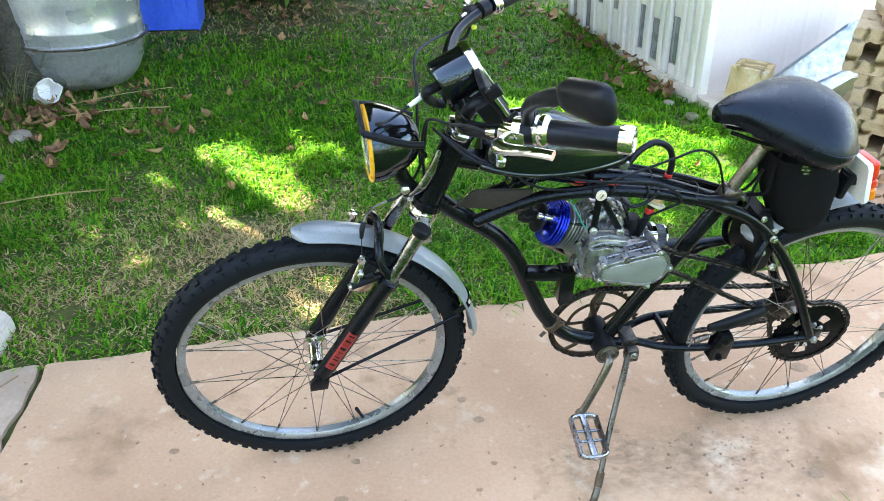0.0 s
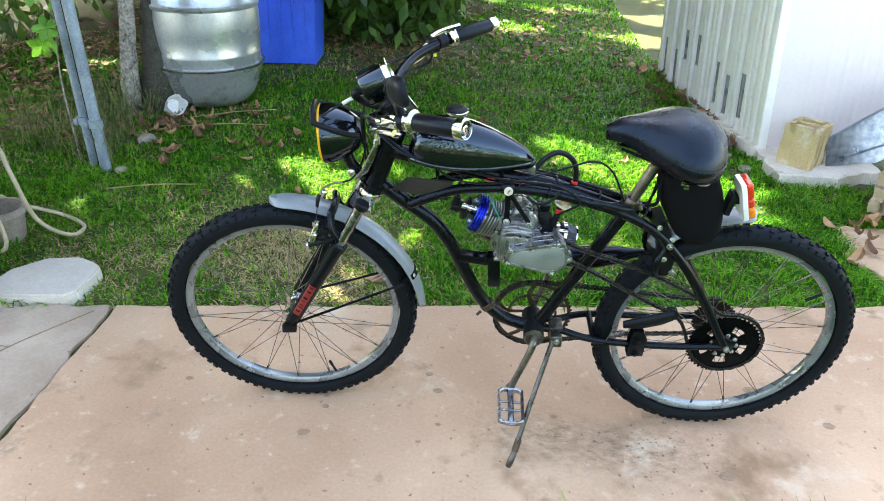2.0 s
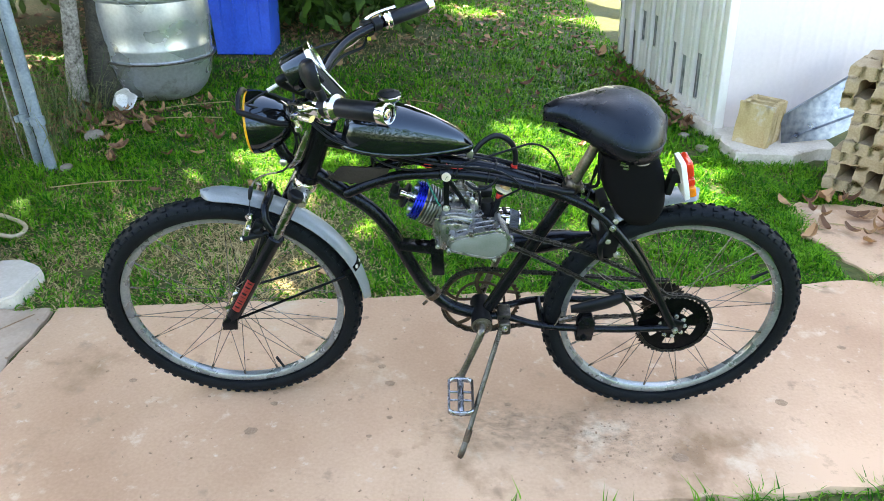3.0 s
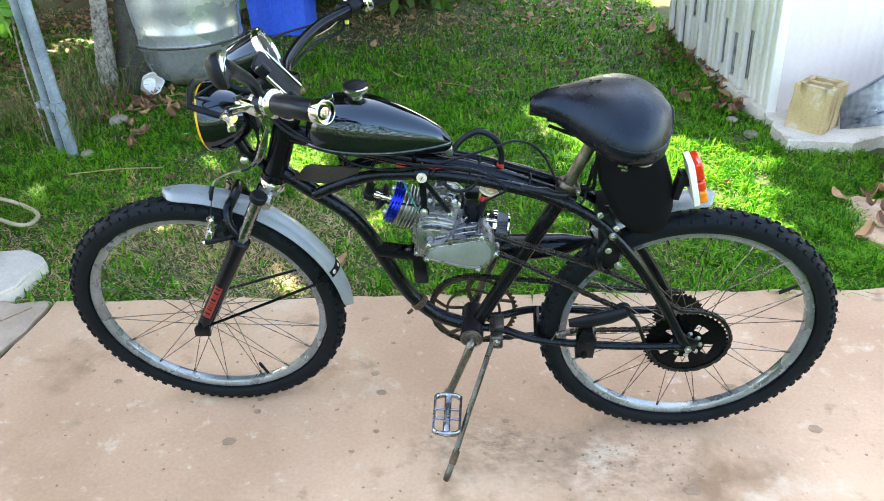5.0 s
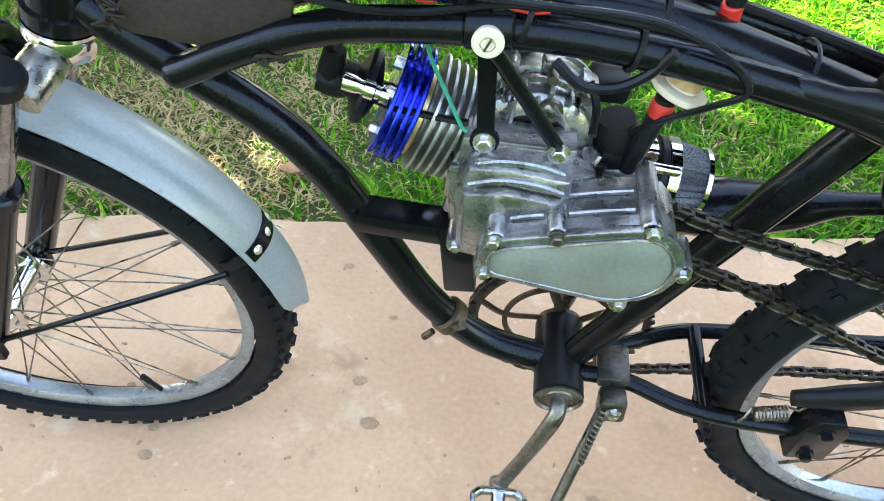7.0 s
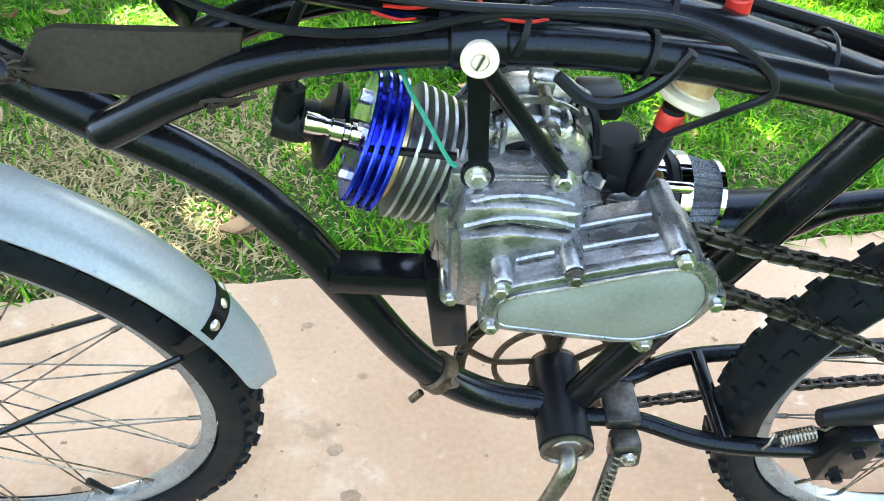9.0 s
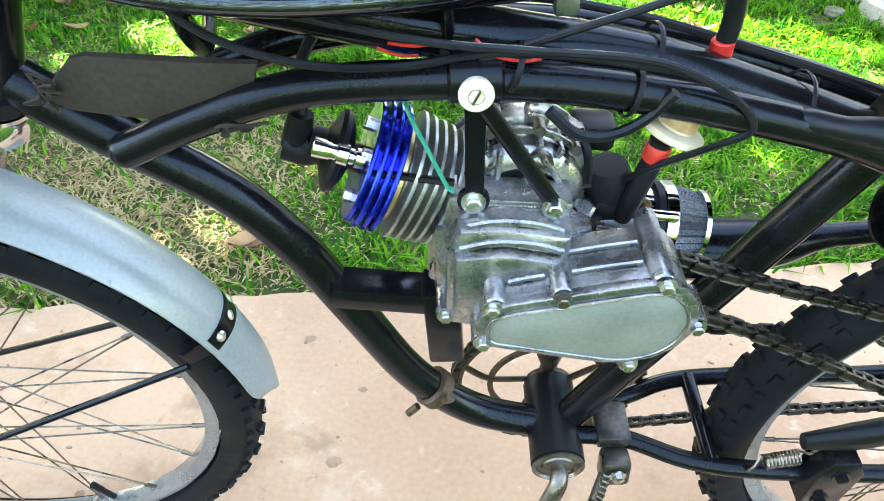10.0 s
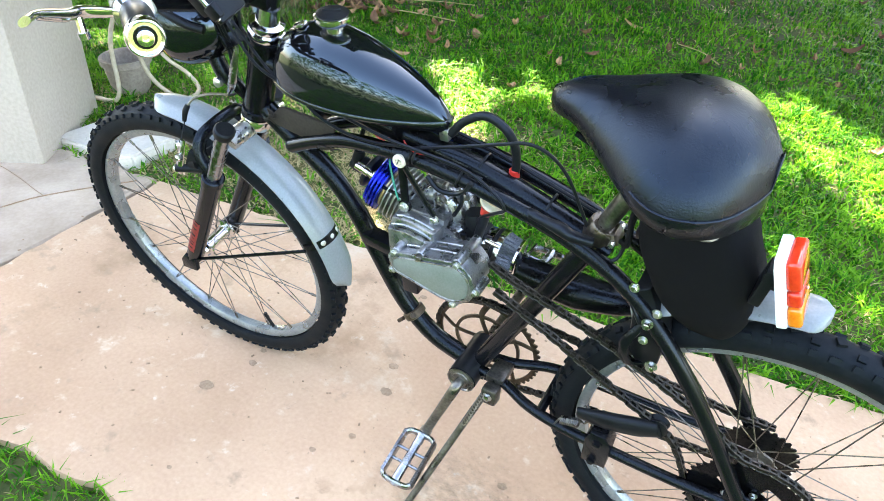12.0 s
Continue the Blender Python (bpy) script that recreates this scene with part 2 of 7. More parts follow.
MIRROR = surface("mirror_glass", (0.85, 0.85, 0.86), (0.90, 0.90, 0.90), 0.02, 1.0, scale=4, fine=20, bump=0.0, rvar=0.01)
LENS_GLASS = glass("lamp_glass", (0.95, 0.95, 0.95))


# ---- mesh helpers ----
def smooth_path(pts, n=6):
    """Catmull-Rom through the points."""
    p = [Vector(q) for q in pts]
    p = [2 * p[0] - p[1]] + p + [2 * p[-1] - p[-2]]
    out = []
    for i in range(1, len(p) - 2):
        a, b, c, d = p[i - 1:i + 3]
        for k in range(n):
            t = k / n
            out.append(0.5 * ((2 * b) + (c - a) * t + (2 * a - 5 * b + 4 * c - d) * t * t + (3 * b - a - 3 * c + d) * t ** 3))
    out.append(p[-2])
    return out


def tube(bm, pts, r, seg=12, n=6, flat=1.0, cap=True):
    """A round tube along a smooth path. r: one radius, or one for each point given."""
    rs = r if isinstance(r, (list, tuple)) else [r] * len(pts)
    path = smooth_path(pts, n) if len(pts) > 2 else [Vector(q) for q in pts]
    side = None
    rings = []
    for i, q in enumerate(path):
        d = (path[min(i + 1, len(path) - 1)] - path[max(i - 1, 0)]).normalized()
        if side is None:
            side = d.cross(Vector((0.13, 0.97, 0.2))).normalized()
        side = (side - d * side.dot(d)).normalized()
        up = d.cross(side)
        f = i / (len(path) - 1) * (len(rs) - 1)
        k = min(int(f), len(rs) - 2)
        rad = rs[k] + (rs[k + 1] - rs[k]) * (f - k)
        rings.append([bm.verts.new(q + rad * (side * math.cos(2 * math.pi * j / seg) + up * flat * math.sin(2 * math.pi * j / seg))) for j in range(seg)])
    for a, b in zip(rings, rings[1:]):
        for j in range(seg):
            bm.faces.new((a[j], a[(j + 1) % seg], b[(j + 1) % seg], b[j]))
    if cap:
        bm.faces.new(rings[0][::-1])
        bm.faces.new(rings[-1])
    return bm


def axis_frame(origin, axis):
    return Matrix.Translation(origin) @ Vector(axis).normalized().to_track_quat("Z", "Y").to_matrix().to_4x4()


def lathe(bm, profile, origin=(0, 0, 0), axis=(0, 0, 1), seg=24, closed=False, sweep=None):
    """Turns a profile of (radius, height along the axis); closed joins its ends; sweep=(from, to) in degrees for part of a turn."""
    m = axis_frame(origin, axis)
    full = sweep is None
    a0, a1 = (0, 360) if full else sweep
    cols = seg if full else seg + 1
    grid = []
    for j in range(cols):
        a = radians(a0 + (a1 - a0) * j / seg)
        grid.append([bm.verts.new(m @ Vector((r * math.cos(a), r * math.sin(a), h))) for r, h in profile])
    k = len(profile)
    for j in range(seg if full else seg):
        a, b = grid[j], grid[(j + 1) % cols]
        for i in range(k if closed else k - 1):
            q = (a[i], b[i], b[(i + 1) % k], a[(i + 1) % k])
            bm.faces.new(q)
    if not closed and full:
        if profile[0][0] > 1e-6:
            bm.faces.new([g[0] for g in grid][::-1])
        if profile[-1][0] > 1e-6:
            bm.faces.new([g[-1] for g in grid])
    bmesh.ops.remove_doubles(bm, verts=[v for g in grid for v in g], dist=1e-6)
    return bm


def rod(bm, a, b, r, seg=12, r2=None):
    a, b = Vector(a), Vector(b)
    h = (b - a).length
    return lathe(bm, [(r, 0), (r if r2 is None else r2, h)], a, b - a, seg)


def box(bm, size, m=None, bevel=0.0, segments=2):
    m = m or Matrix()
    made = bmesh.ops.create_cube(bm, size=1.0, matrix=m @ Matrix.Diagonal((*size, 1)))
    if bevel:
        es = {e for v in made["verts"] for e in v.link_edges}
        bmesh.ops.bevel(bm, geom=list(es), offset=bevel, segments=segments, affect="EDGES", profile=0.5)
    return bm


def prism(bm, outline, y0, y1, bevel=0.0, m=None):
    """An outline in x, z drawn out from y0 to y1, with its y0 rim rounded."""
    m = m or Matrix()
    steps = [(y1, 0.0), (y0 + bevel, 0.0)] + ([(y0 + bevel * 0.3, bevel * 0.3), (y0, bevel)] if bevel else [])
    c = Vector((sum(p[0] for p in outline) / len(outline), sum(p[1] for p in outline) / len(outline)))
    loops = []
    for y, inset in steps:
        lp = []
        for i, p in enumerate(outline):
            q = Vector(p)
            if inset:
                a, b = Vector(outline[i - 1]), Vector(outline[(i + 1) % len(outline)])
                nrm = Vector((-(b - a).y, (b - a).x)).normalized()
                q += nrm * inset * (1 if nrm.dot(c - q) > 0 else -1)
            lp.append(bm.verts.new(m @ Vector((q.x, y, q.y))))
        loops.append(lp)
    k = len(outline)
    for a, b in zip(loops, loops[1:]):
        for i in range(k):
            bm.faces.new((a[i], a[(i + 1) % k], b[(i + 1) % k], b[i]))
    bm.faces.new(loops[0])
    bm.faces.new(loops[-1][::-1])
    return bm


def arc(cx, cz, r, a0, a1, n=8):
    return [(cx + r * math.cos(radians(a0 + (a1 - a0) * i / n)), cz + r * math.sin(radians(a0 + (a1 - a0) * i / n))) for i in range(n + 1)]


def mesh_of(name, bm, material, xf=None, angle=38):
    if xf is not None:
        bm.transform(xf)
    bmesh.ops.recalc_face_normals(bm, faces=bm.faces)
    me = bpy.data.meshes.new(name)
    bm.to_mesh(me)
    bm.free()
    me.polygons.foreach_set("use_smooth", [True] * len(me.polygons))
    me.set_sharp_from_angle(angle=radians(angle))
    for mt in (material if isinstance(material, (list, tuple)) else [material]):
        me.materials.append(mt)
    return me


def part(name, bm, material, parent, label="", xf=None, angle=38):
    """Links a bmesh as one mesh object under a thing or a part."""
    ob = new(name, mesh_of(name, bm, material, xf, angle))
    ob.parent = parent
    return tagged(ob, label)


def thing(name, label, category, group="", kind="", bm=None, material=None, at=None, angle=38):
    ob = new(name, mesh_of(name, bm, material, None, angle) if bm is not None else None)
    if at is not None:
        ob.matrix_world = at
    return tagged(ob, label, category, group, kind)


def B():
    return bmesh.new()


def poly_mesh(name, verts, faces, material):
    me = bpy.data.meshes.new(name)
    me.from_pydata(verts, [], faces)
    me.materials.append(material)
    me.update()
    return me


# ---- ground, slabs ----
SLOPE = 0.151                                      # the strip runs slightly askew to the bicycle
PLUMB = Vector((0, 0, 1)).rotation_difference(Vector((-0.055, 0.06, 1))).to_matrix().to_4x4()   # the paving falls a little: upright walls lean against it
LAWN = -0.022                                      # soil level below the slab's top


def far_edge(x):
    return 0.574 + SLOPE * x


def near_edge(x):
    return -0.366 + SLOPE * 1.03 * x


bm = B()
bmesh.ops.create_grid(bm, x_segments=60, y_segments=60, size=150)
for v in bm.verts:
    v.co.z = LAWN
ground = thing("ground", "soil of the lawn under grass", "ground", kind="structure", bm=bm, material=SOIL)


def slab(name, corners, top, thick, label, category, material, ragged=0.006, seed=1, inset=0.008, step=0.05):
    """A flat slab with slightly ragged, rounded edges."""
    rnd = random.Random(seed)
    pts = []
    for i, a in enumerate(corners):
        a, b = Vector(a), Vector(corners[(i + 1) % len(corners)])
        k = max(1, int((b - a).length / step))
        for j in range(k):
            q = a.lerp(b, j / k)
            pts.append(q + Vector((rnd.uniform(-ragged, ragged), rnd.uniform(-ragged, ragged))))
    mid = sum(pts, Vector((0, 0))) / len(pts)
    bm = B()
    loops = []
    for z, s in ((top - thick, 0), (top - 0.006, 0), (top, inset)):
        loops.append([bm.verts.new((*(p + (mid - p).normalized() * s), z)) for p in pts])
    for a, b in zip(loops, loops[1:]):
        for i in range(len(pts)):
            bm.faces.new((a[i], a[(i + 1) % len(pts)], b[(i + 1) % len(pts)], b[i]))
    bm.faces.new(loops[-1])
    return thing(name, label, category, kind="structure", bm=bm, material=material)


slab("pavement", [(-1.30, near_edge(-1.30)), (6, near_edge(6)), (6, far_edge(6)), (-1.345, far_edge(-1.345))], 0.0, 0.08,
     "beige concrete path with brown stains", "pavement", CONCRETE, 0.008, 2)
slab("pavement_old", [(-5, near_edge(-1.3) - 0.9), (-1.27, near_edge(-1.3) - 0.9), (-1.36, far_edge(-1.36)), (-5, far_edge(-5) + 0.1)], -0.003, 0.08,
     "old cracked whitish concrete slab beside the path", "pavement", OLD_CONCRETE, 0.012, 3)
slab("pavement_side", [(1.45, 1.47), (1.39, 1.22), (1.52, 0.86), (4, 1.25), (4, 1.86), (2.04, 1.48)], -0.006, 0.06,
     "pale concrete patch edged with dry leaves", "pavement", CONCRETE, 0.02, 4)
slab("pad", [(1.34, 1.935), (1.62, 1.955), (1.89, 2.09), (1.98, 2.55), (1.325, 2.55)], 0.045, 0.10,
     "rough whitish concrete footing of the shed", "footing", FOOTING, 0.014, 5)

# stains and specks lying on the path
spot_rnd = random.Random(11)
STAIN = surface("oil_stain", (0.25, 0.155, 0.095), (0.40, 0.265, 0.175), 0.8, scale=40, fine=200, bump=0.1)
STAINS = [(-0.531, -0.140, 0.018), (-0.498, -0.031, 0.011), (-0.507, 0.013, 0.009), (-0.929, 0.032, 0.012), (0.748, 0.216, 0.026), (-0.223, 0.155, 0.013), (-0.189, 0.082, 0.014),
          (-0.172, -0.060, 0.009), (-0.217, -0.134, 0.008), (-0.200, 0.294, 0.008), (-0.310, 0.403, 0.010), (0.151, 0.018, 0.010), (0.588, -0.146, 0.022), (0.925, 0.089, 0.018),
          (1.210, 0.368, 0.014), (0.378, -0.177, 0.006), (-0.421, -0.332, 0.006), (-0.576, 0.078, 0.008)]
for sx, sy, sr in STAINS:
    bm = B()
    k = 26
    wob = [spot_rnd.uniform(0.8, 1.15) for _ in range(k)]
    ring = [bm.verts.new((sx + sr * (wob[i] + wob[i - 1]) / 2 * math.cos(2 * math.pi * i / k), sy + sr * 0.75 * (wob[i] + wob[i - 1]) / 2 * math.sin(2 * math.pi * i / k), 0.0012)) for i in range(k)]
    bm.faces.new(ring)
    thing("oil_stain", "small dark brown stain on the concrete", "stain", "stains on the path", bm=bm, material=STAIN)


def dark_film(name, colour, dense):
    """A brown film: broken by noise, it thins out towards its rim."""
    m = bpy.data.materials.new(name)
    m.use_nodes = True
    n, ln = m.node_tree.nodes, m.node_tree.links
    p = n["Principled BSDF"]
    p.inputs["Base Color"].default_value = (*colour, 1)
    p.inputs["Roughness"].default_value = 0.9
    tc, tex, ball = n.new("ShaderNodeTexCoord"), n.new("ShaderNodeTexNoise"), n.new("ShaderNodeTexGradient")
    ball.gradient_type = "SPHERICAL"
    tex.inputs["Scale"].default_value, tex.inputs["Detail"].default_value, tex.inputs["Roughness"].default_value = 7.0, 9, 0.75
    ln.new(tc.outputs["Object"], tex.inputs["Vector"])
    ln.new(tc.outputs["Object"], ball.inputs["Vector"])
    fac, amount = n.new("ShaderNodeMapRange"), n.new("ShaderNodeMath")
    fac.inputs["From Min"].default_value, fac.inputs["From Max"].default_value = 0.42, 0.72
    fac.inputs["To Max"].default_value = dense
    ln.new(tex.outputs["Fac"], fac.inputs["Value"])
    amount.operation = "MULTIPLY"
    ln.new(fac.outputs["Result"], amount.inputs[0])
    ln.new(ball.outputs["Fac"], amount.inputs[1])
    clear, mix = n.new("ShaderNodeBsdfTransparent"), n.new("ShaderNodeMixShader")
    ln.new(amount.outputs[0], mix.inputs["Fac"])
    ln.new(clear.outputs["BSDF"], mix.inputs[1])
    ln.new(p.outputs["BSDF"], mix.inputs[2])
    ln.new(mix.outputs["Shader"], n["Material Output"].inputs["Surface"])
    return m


BROWN_FILM = dark_film("brown_film", (0.17, 0.115, 0.075), 0.62)
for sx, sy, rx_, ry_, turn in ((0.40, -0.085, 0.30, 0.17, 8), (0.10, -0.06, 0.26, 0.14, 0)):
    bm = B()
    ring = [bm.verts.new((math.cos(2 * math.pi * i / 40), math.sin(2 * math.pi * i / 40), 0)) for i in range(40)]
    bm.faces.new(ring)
    thing("dark_patch", "greyish brown patch on the concrete path, thinning to its rim", "stain", kind="stuff", bm=bm, material=BROWN_FILM, at=pose(sx, sy, 0.0042 if sx == 0.10 else 0.003, 0, 0, turn) @ Matrix.Diagonal((rx_, ry_, 1.0, 1)))
bm = B()
for i in range(140):                                # darker crumbs under the rear wheel
    gx, gy = spot_rnd.gauss(0.42, 0.14), spot_rnd.gauss(-0.08, 0.07)
    s = spot_rnd.choice((0.0016, 0.0022, 0.003, 0.0045))
    box(bm, (s * 1.4, s, s * 0.5), pose(gx, gy, s * 0.25, 0, 0, spot_rnd.uniform(0, 180)))
thing("crumbs", "dark crumbs of soil on the path", "dirt", kind="stuff", bm=bm, material=STAIN)
bm = B()
for i in range(420):                                # grit
    gx = spot_rnd.uniform(-1.38, 1.6)
    gy = spot_rnd.uniform(near_edge(gx) + 0.03, far_edge(gx) - 0.03)
    s = spot_rnd.choice((0.0012, 0.0015, 0.002, 0.0035))
    box(bm, (s * spot_rnd.uniform(1, 2.4), s, s * 0.6), pose(gx, gy, s * 0.3, 0, 0, spot_rnd.uniform(0, 180)))
thing("grit", "dark grit and crumbs scattered over the concrete", "grit", kind="stuff", bm=bm, material=STAIN)
bm = B()                                            # the crack in the old slab
tube(bm, [(-1.40, 0.33, -0.002), (-1.55, 0.10, -0.002), (-1.63, -0.10, -0.002), (-1.86, -0.35, -0.002)], 0.004, 6, flat=0.4)
tube(bm, [(-1.55, 0.10, -0.002), (-1.86, 0.12, -0.002), (-2.2, 0.05, -0.002)], 0.003, 6, flat=0.4)
thing("crack", "dirt-filled crack in the old slab", "crack", kind="structure", bm=bm, material=STAIN)


# ---- grass ----
def on_slab(x, y):
    if near_edge(x) < y < far_edge(x) and x > -1.36:
        return True
    if x <= -1.34 and y < far_edge(min(x, -1.36)) + 0.03:
        return True
    if x > 1.42 and 0.52 < y < 1.48 and (y < 1.22 or x > 1.49):
        return y < 1.27 + 0.13 * x
    if 1.335 < x < 1.94 and 1.95 + max(0.0, x - 1.62) * 0.55 < y < 2.55:
        return True
    return (x > 1.35 and y > 2.2) or ((x + 1.64) ** 2 + (y - 0.505) ** 2 < 0.022)


def bare(x, y):
    """How far the lawn is worn to straw and soil, 0 to 1."""
    v = noise.noise((x * 1.7 + 3.1, y * 2.1, 0.3)) * 0.9 + noise.noise((x * 6, y * 6, 2.0)) * 0.5
    zone = math.exp(-((x + 0.95) / 0.85) ** 2 - ((y - 0.85) / 0.42) ** 2)
    litter = 0.8 * math.exp(-((x + 0.6) / 1.4) ** 2 - ((y - 3.5) / 1.0) ** 2) + math.exp(-((x + 2.3) / 0.8) ** 2 - ((y - 2.2) / 0.5) ** 2) + (1.2 if x < -0.6 + 0.3 * math.sin(y * 3) and y > 3.7 else 0) + (0.35 if y > 4.2 else 0)
    return max(0.0, min(1.0, v * 0.6 + zone * 0.95 + litter * 0.7 - 0.05))


def blades(name, label, regions, material, seed, dry=False):
    """Blades of grass, each a bent strip of three faces, joined into one mesh."""
    rnd = random.Random(seed)
    verts, faces = [], []
    for x0, x1, y0, y1, density, h0, h1, w in regions:
        for i in range(int((x1 - x0) * (y1 - y0) * density)):
            x, y = rnd.uniform(x0, x1), rnd.uniform(y0, y1)
            edge = min(abs(y - far_edge(x)), abs(y - near_edge(x)))
            if on_slab(x, y) and not (edge < 0.022 and rnd.random() < 0.35):
                continue
            b = bare(x, y)
            if dry != (rnd.random() < b * 0.75 + 0.02):
                continue
            if dry and y > 2.2 and rnd.random() < 0.75:
                continue
            if not dry and rnd.random() < b * 0.8:
                continue
            clump = 0.82 + 0.95 * noise.noise((x * 9, y * 9, 5.0))
            h = rnd.uniform(h0, h1) * clump * (0.55 if dry else 1.0)
            if h < 0.006:
                continue
            a = rnd.uniform(0, 2 * math.pi)
            lean = rnd.uniform(0.3, 1.9) if not dry else rnd.uniform(1.0, 2.6)
            ww = w * rnd.uniform(0.6, 1.3)
            sx, sy = -math.sin(a) * ww, math.cos(a) * ww
            dx, dy = math.cos(a) * h * lean, math.sin(a) * h * lean
            k = len(verts)
            z = LAWN - 0.002
            verts += [(x - sx, y - sy, z), (x + sx, y + sy, z),
                      (x + dx * 0.30 + sx * 0.8, y + dy * 0.30 + sy * 0.8, z + h * 0.60), (x + dx * 0.30 - sx * 0.8, y + dy * 0.30 - sy * 0.8, z + h * 0.60),
                      (x + dx, y + dy, z + h * (1.0 if lean < 0.9 else 0.72))]
            faces += [(k, k + 1, k + 2, k + 3), (k + 3, k + 2, k + 4)]
    ob = new(name, poly_mesh(name, verts, faces, material))
    return tagged(ob, label, "grass", kind="stuff")


NEAR_LAWN = [(-3.4, 1.7, 0.30, 1.4, 10500, 0.024, 0.052, 0.0032), (-4.2, 1.7, 1.4, 2.6, 7500, 0.026, 0.054, 0.0038),
             (-4.4, 1.3, 2.6, 4.6, 4200, 0.028, 0.056, 0.0048), (-3.2, 1.1, 4.6, 9.0, 1500, 0.03, 0.06, 0.0065),
             (-1.4, 1.9, -1.15, -0.12, 9000, 0.024, 0.050, 0.0022), (1.2, 2.2, 0.7, 2.0, 7000, 0.024, 0.05, 0.0024), (-3, 3.5, -4.2, -1.15, 1500, 0.03, 0.06, 0.006),
             (1.9, 4.8, -1.15, 0.95, 1500, 0.03, 0.06, 0.006), (3.5, 4.8, -4.2, -1.15, 1200, 0.03, 0.06, 0.008)]
blades("lawn_grass", "green lawn grass with yellowish blades", NEAR_LAWN, GRASS, 21)
blades("dry_grass", "dry straw lying in the worn lawn", [(a, b, c, d, e * 1.6, f, g, h * 0.8) for a, b, c, d, e, f, g, h in NEAR_LAWN], STRAW, 22, dry=True)
blades("tall_grass", "tall thin weeds round the posts and the trunk",
       [(-2.71, -2.11, 1.66, 2.31, 2300, 0.14, 0.50, 0.0017), (-2.71, -2.17, 2.21, 2.61, 2600, 0.14, 0.50, 0.0017), (-1.96, -1.71, 2.37, 2.62, 700, 0.06, 0.2, 0.0024), (-2.21, -2.01, 1.51, 1.81, 900, 0.10, 0.32, 0.0024)], WEED, 23)


# ---- fallen leaves ----
def leaf_mesh(seed, length, curl):
    rnd = random.Random(seed)
    bm = B()
    rows = []
    for i in range(7):
        t = i / 6
        w = length * 0.27 * math.sin(math.pi * min(1, t * 0.93 + 0.05)) ** 0.8
        z = curl * length * (t - 0.5) ** 2 * 2
        rows.append([bm.verts.new(((t - 0.5) * length, s * w * rnd.uniform(0.85, 1.1), z + abs(s) * curl * length * 0.22 + 0.003)) for s in (-1, 0, 1)])
    for a, b in zip(rows, rows[1:]):
        for j in range(2):
            bm.faces.new((a[j], a[j + 1], b[j + 1], b[j]))
    return mesh_of("fallen_leaf", bm, LITTER)


LEAVES = [leaf_mesh(s, l, c) for s, l, c in ((1, 0.085, 0.5), (2, 0.065, 0.9), (3, 0.11, 0.3), (4, 0.05, 1.1))]
leaf_rnd = random.Random(7)


def drop_leaf(x, y, z=None, scale=1.0):
    ob = new("fallen_leaf", leaf_rnd.choice(LEAVES))
    up = LAWN + 0.022 if z is None else z
    ob.matrix_world = pose(x, y, up, leaf_rnd.uniform(-25, 25), leaf_rnd.uniform(-25, 25), leaf_rnd.uniform(0, 360)) @ Matrix.Diagonal((scale, scale, scale, 1))
    tagged(ob, "curled brown fallen leaf lying in the grass", "leaf", "fallen leaves")


for i in range(46):                                 # along the shed's foot
    t = leaf_rnd.random()
    drop_leaf(1.30 - 0.22 * t - abs(leaf_rnd.gauss(0, 0.13)), 2.40 + 2.0 * t, scale=leaf_rnd.uniform(0.7, 1.4))
for i in range(95):                                 # round the weeds and the drum
    drop_leaf(leaf_rnd.gauss(-2.07, 0.33), leaf_rnd.gauss(2.19, 0.22), scale=leaf_rnd.uniform(0.7, 1.3))
for i in range(64):
    drop_leaf(leaf_rnd.uniform(-1.8, 0.9), leaf_rnd.uniform(1.2, 5.0), scale=leaf_rnd.uniform(0.6, 1.1))
for i in range(26):                                 # on the edge of the pale patch
    drop_leaf(leaf_rnd.uniform(1.40, 1.85), leaf_rnd.uniform(1.03, 1.50), LAWN + 0.03, leaf_rnd.uniform(0.7, 1.2))
for x, y, s in ((0.988, 1.511, 0.7), (-1.35, 1.95, 1.2), (-0.4, 2.6, 1.1), (0.35, 3.2, 1.2), (1.60, 1.50, 1.5), (1.72, 1.48, 1.4), (1.53, 1.44, 1.3), (-0.48, 0.66, 1.3)):
    drop_leaf(x, y, LAWN + 0.03, s)
bm = B()
for i in range(3000):                               # litter under the far trees
    x, y = leaf_rnd.uniform(-4.2, -0.9), leaf_rnd.uniform(3.9, 8.5)
    if i % 8 == 7:
        x, y = leaf_rnd.uniform(-0.9, 0.95), leaf_rnd.uniform(4.2, 6.8)
    elif i % 2:
        x, y = leaf_rnd.uniform(-4.2, -2.3), leaf_rnd.uniform(1.8, 4.2)
    m = pose(x, y, LAWN + 0.02, leaf_rnd.uniform(-30, 30), leaf_rnd.uniform(-30, 30), leaf_rnd.uniform(0, 360))
    l, w = leaf_rnd.uniform(0.04, 0.09), leaf_rnd.uniform(0.015, 0.035)
    q = [bm.verts.new(m @ Vector(p)) for p in ((-l / 2, 0, 0.01), (0, -w, 0), (l / 2, 0, 0.012), (0, w, 0))]
    bm.faces.new(q)
thing("leaf_litter", "brown leaf litter under the trees", "leaves", kind="stuff", bm=bm, material=LITTER)
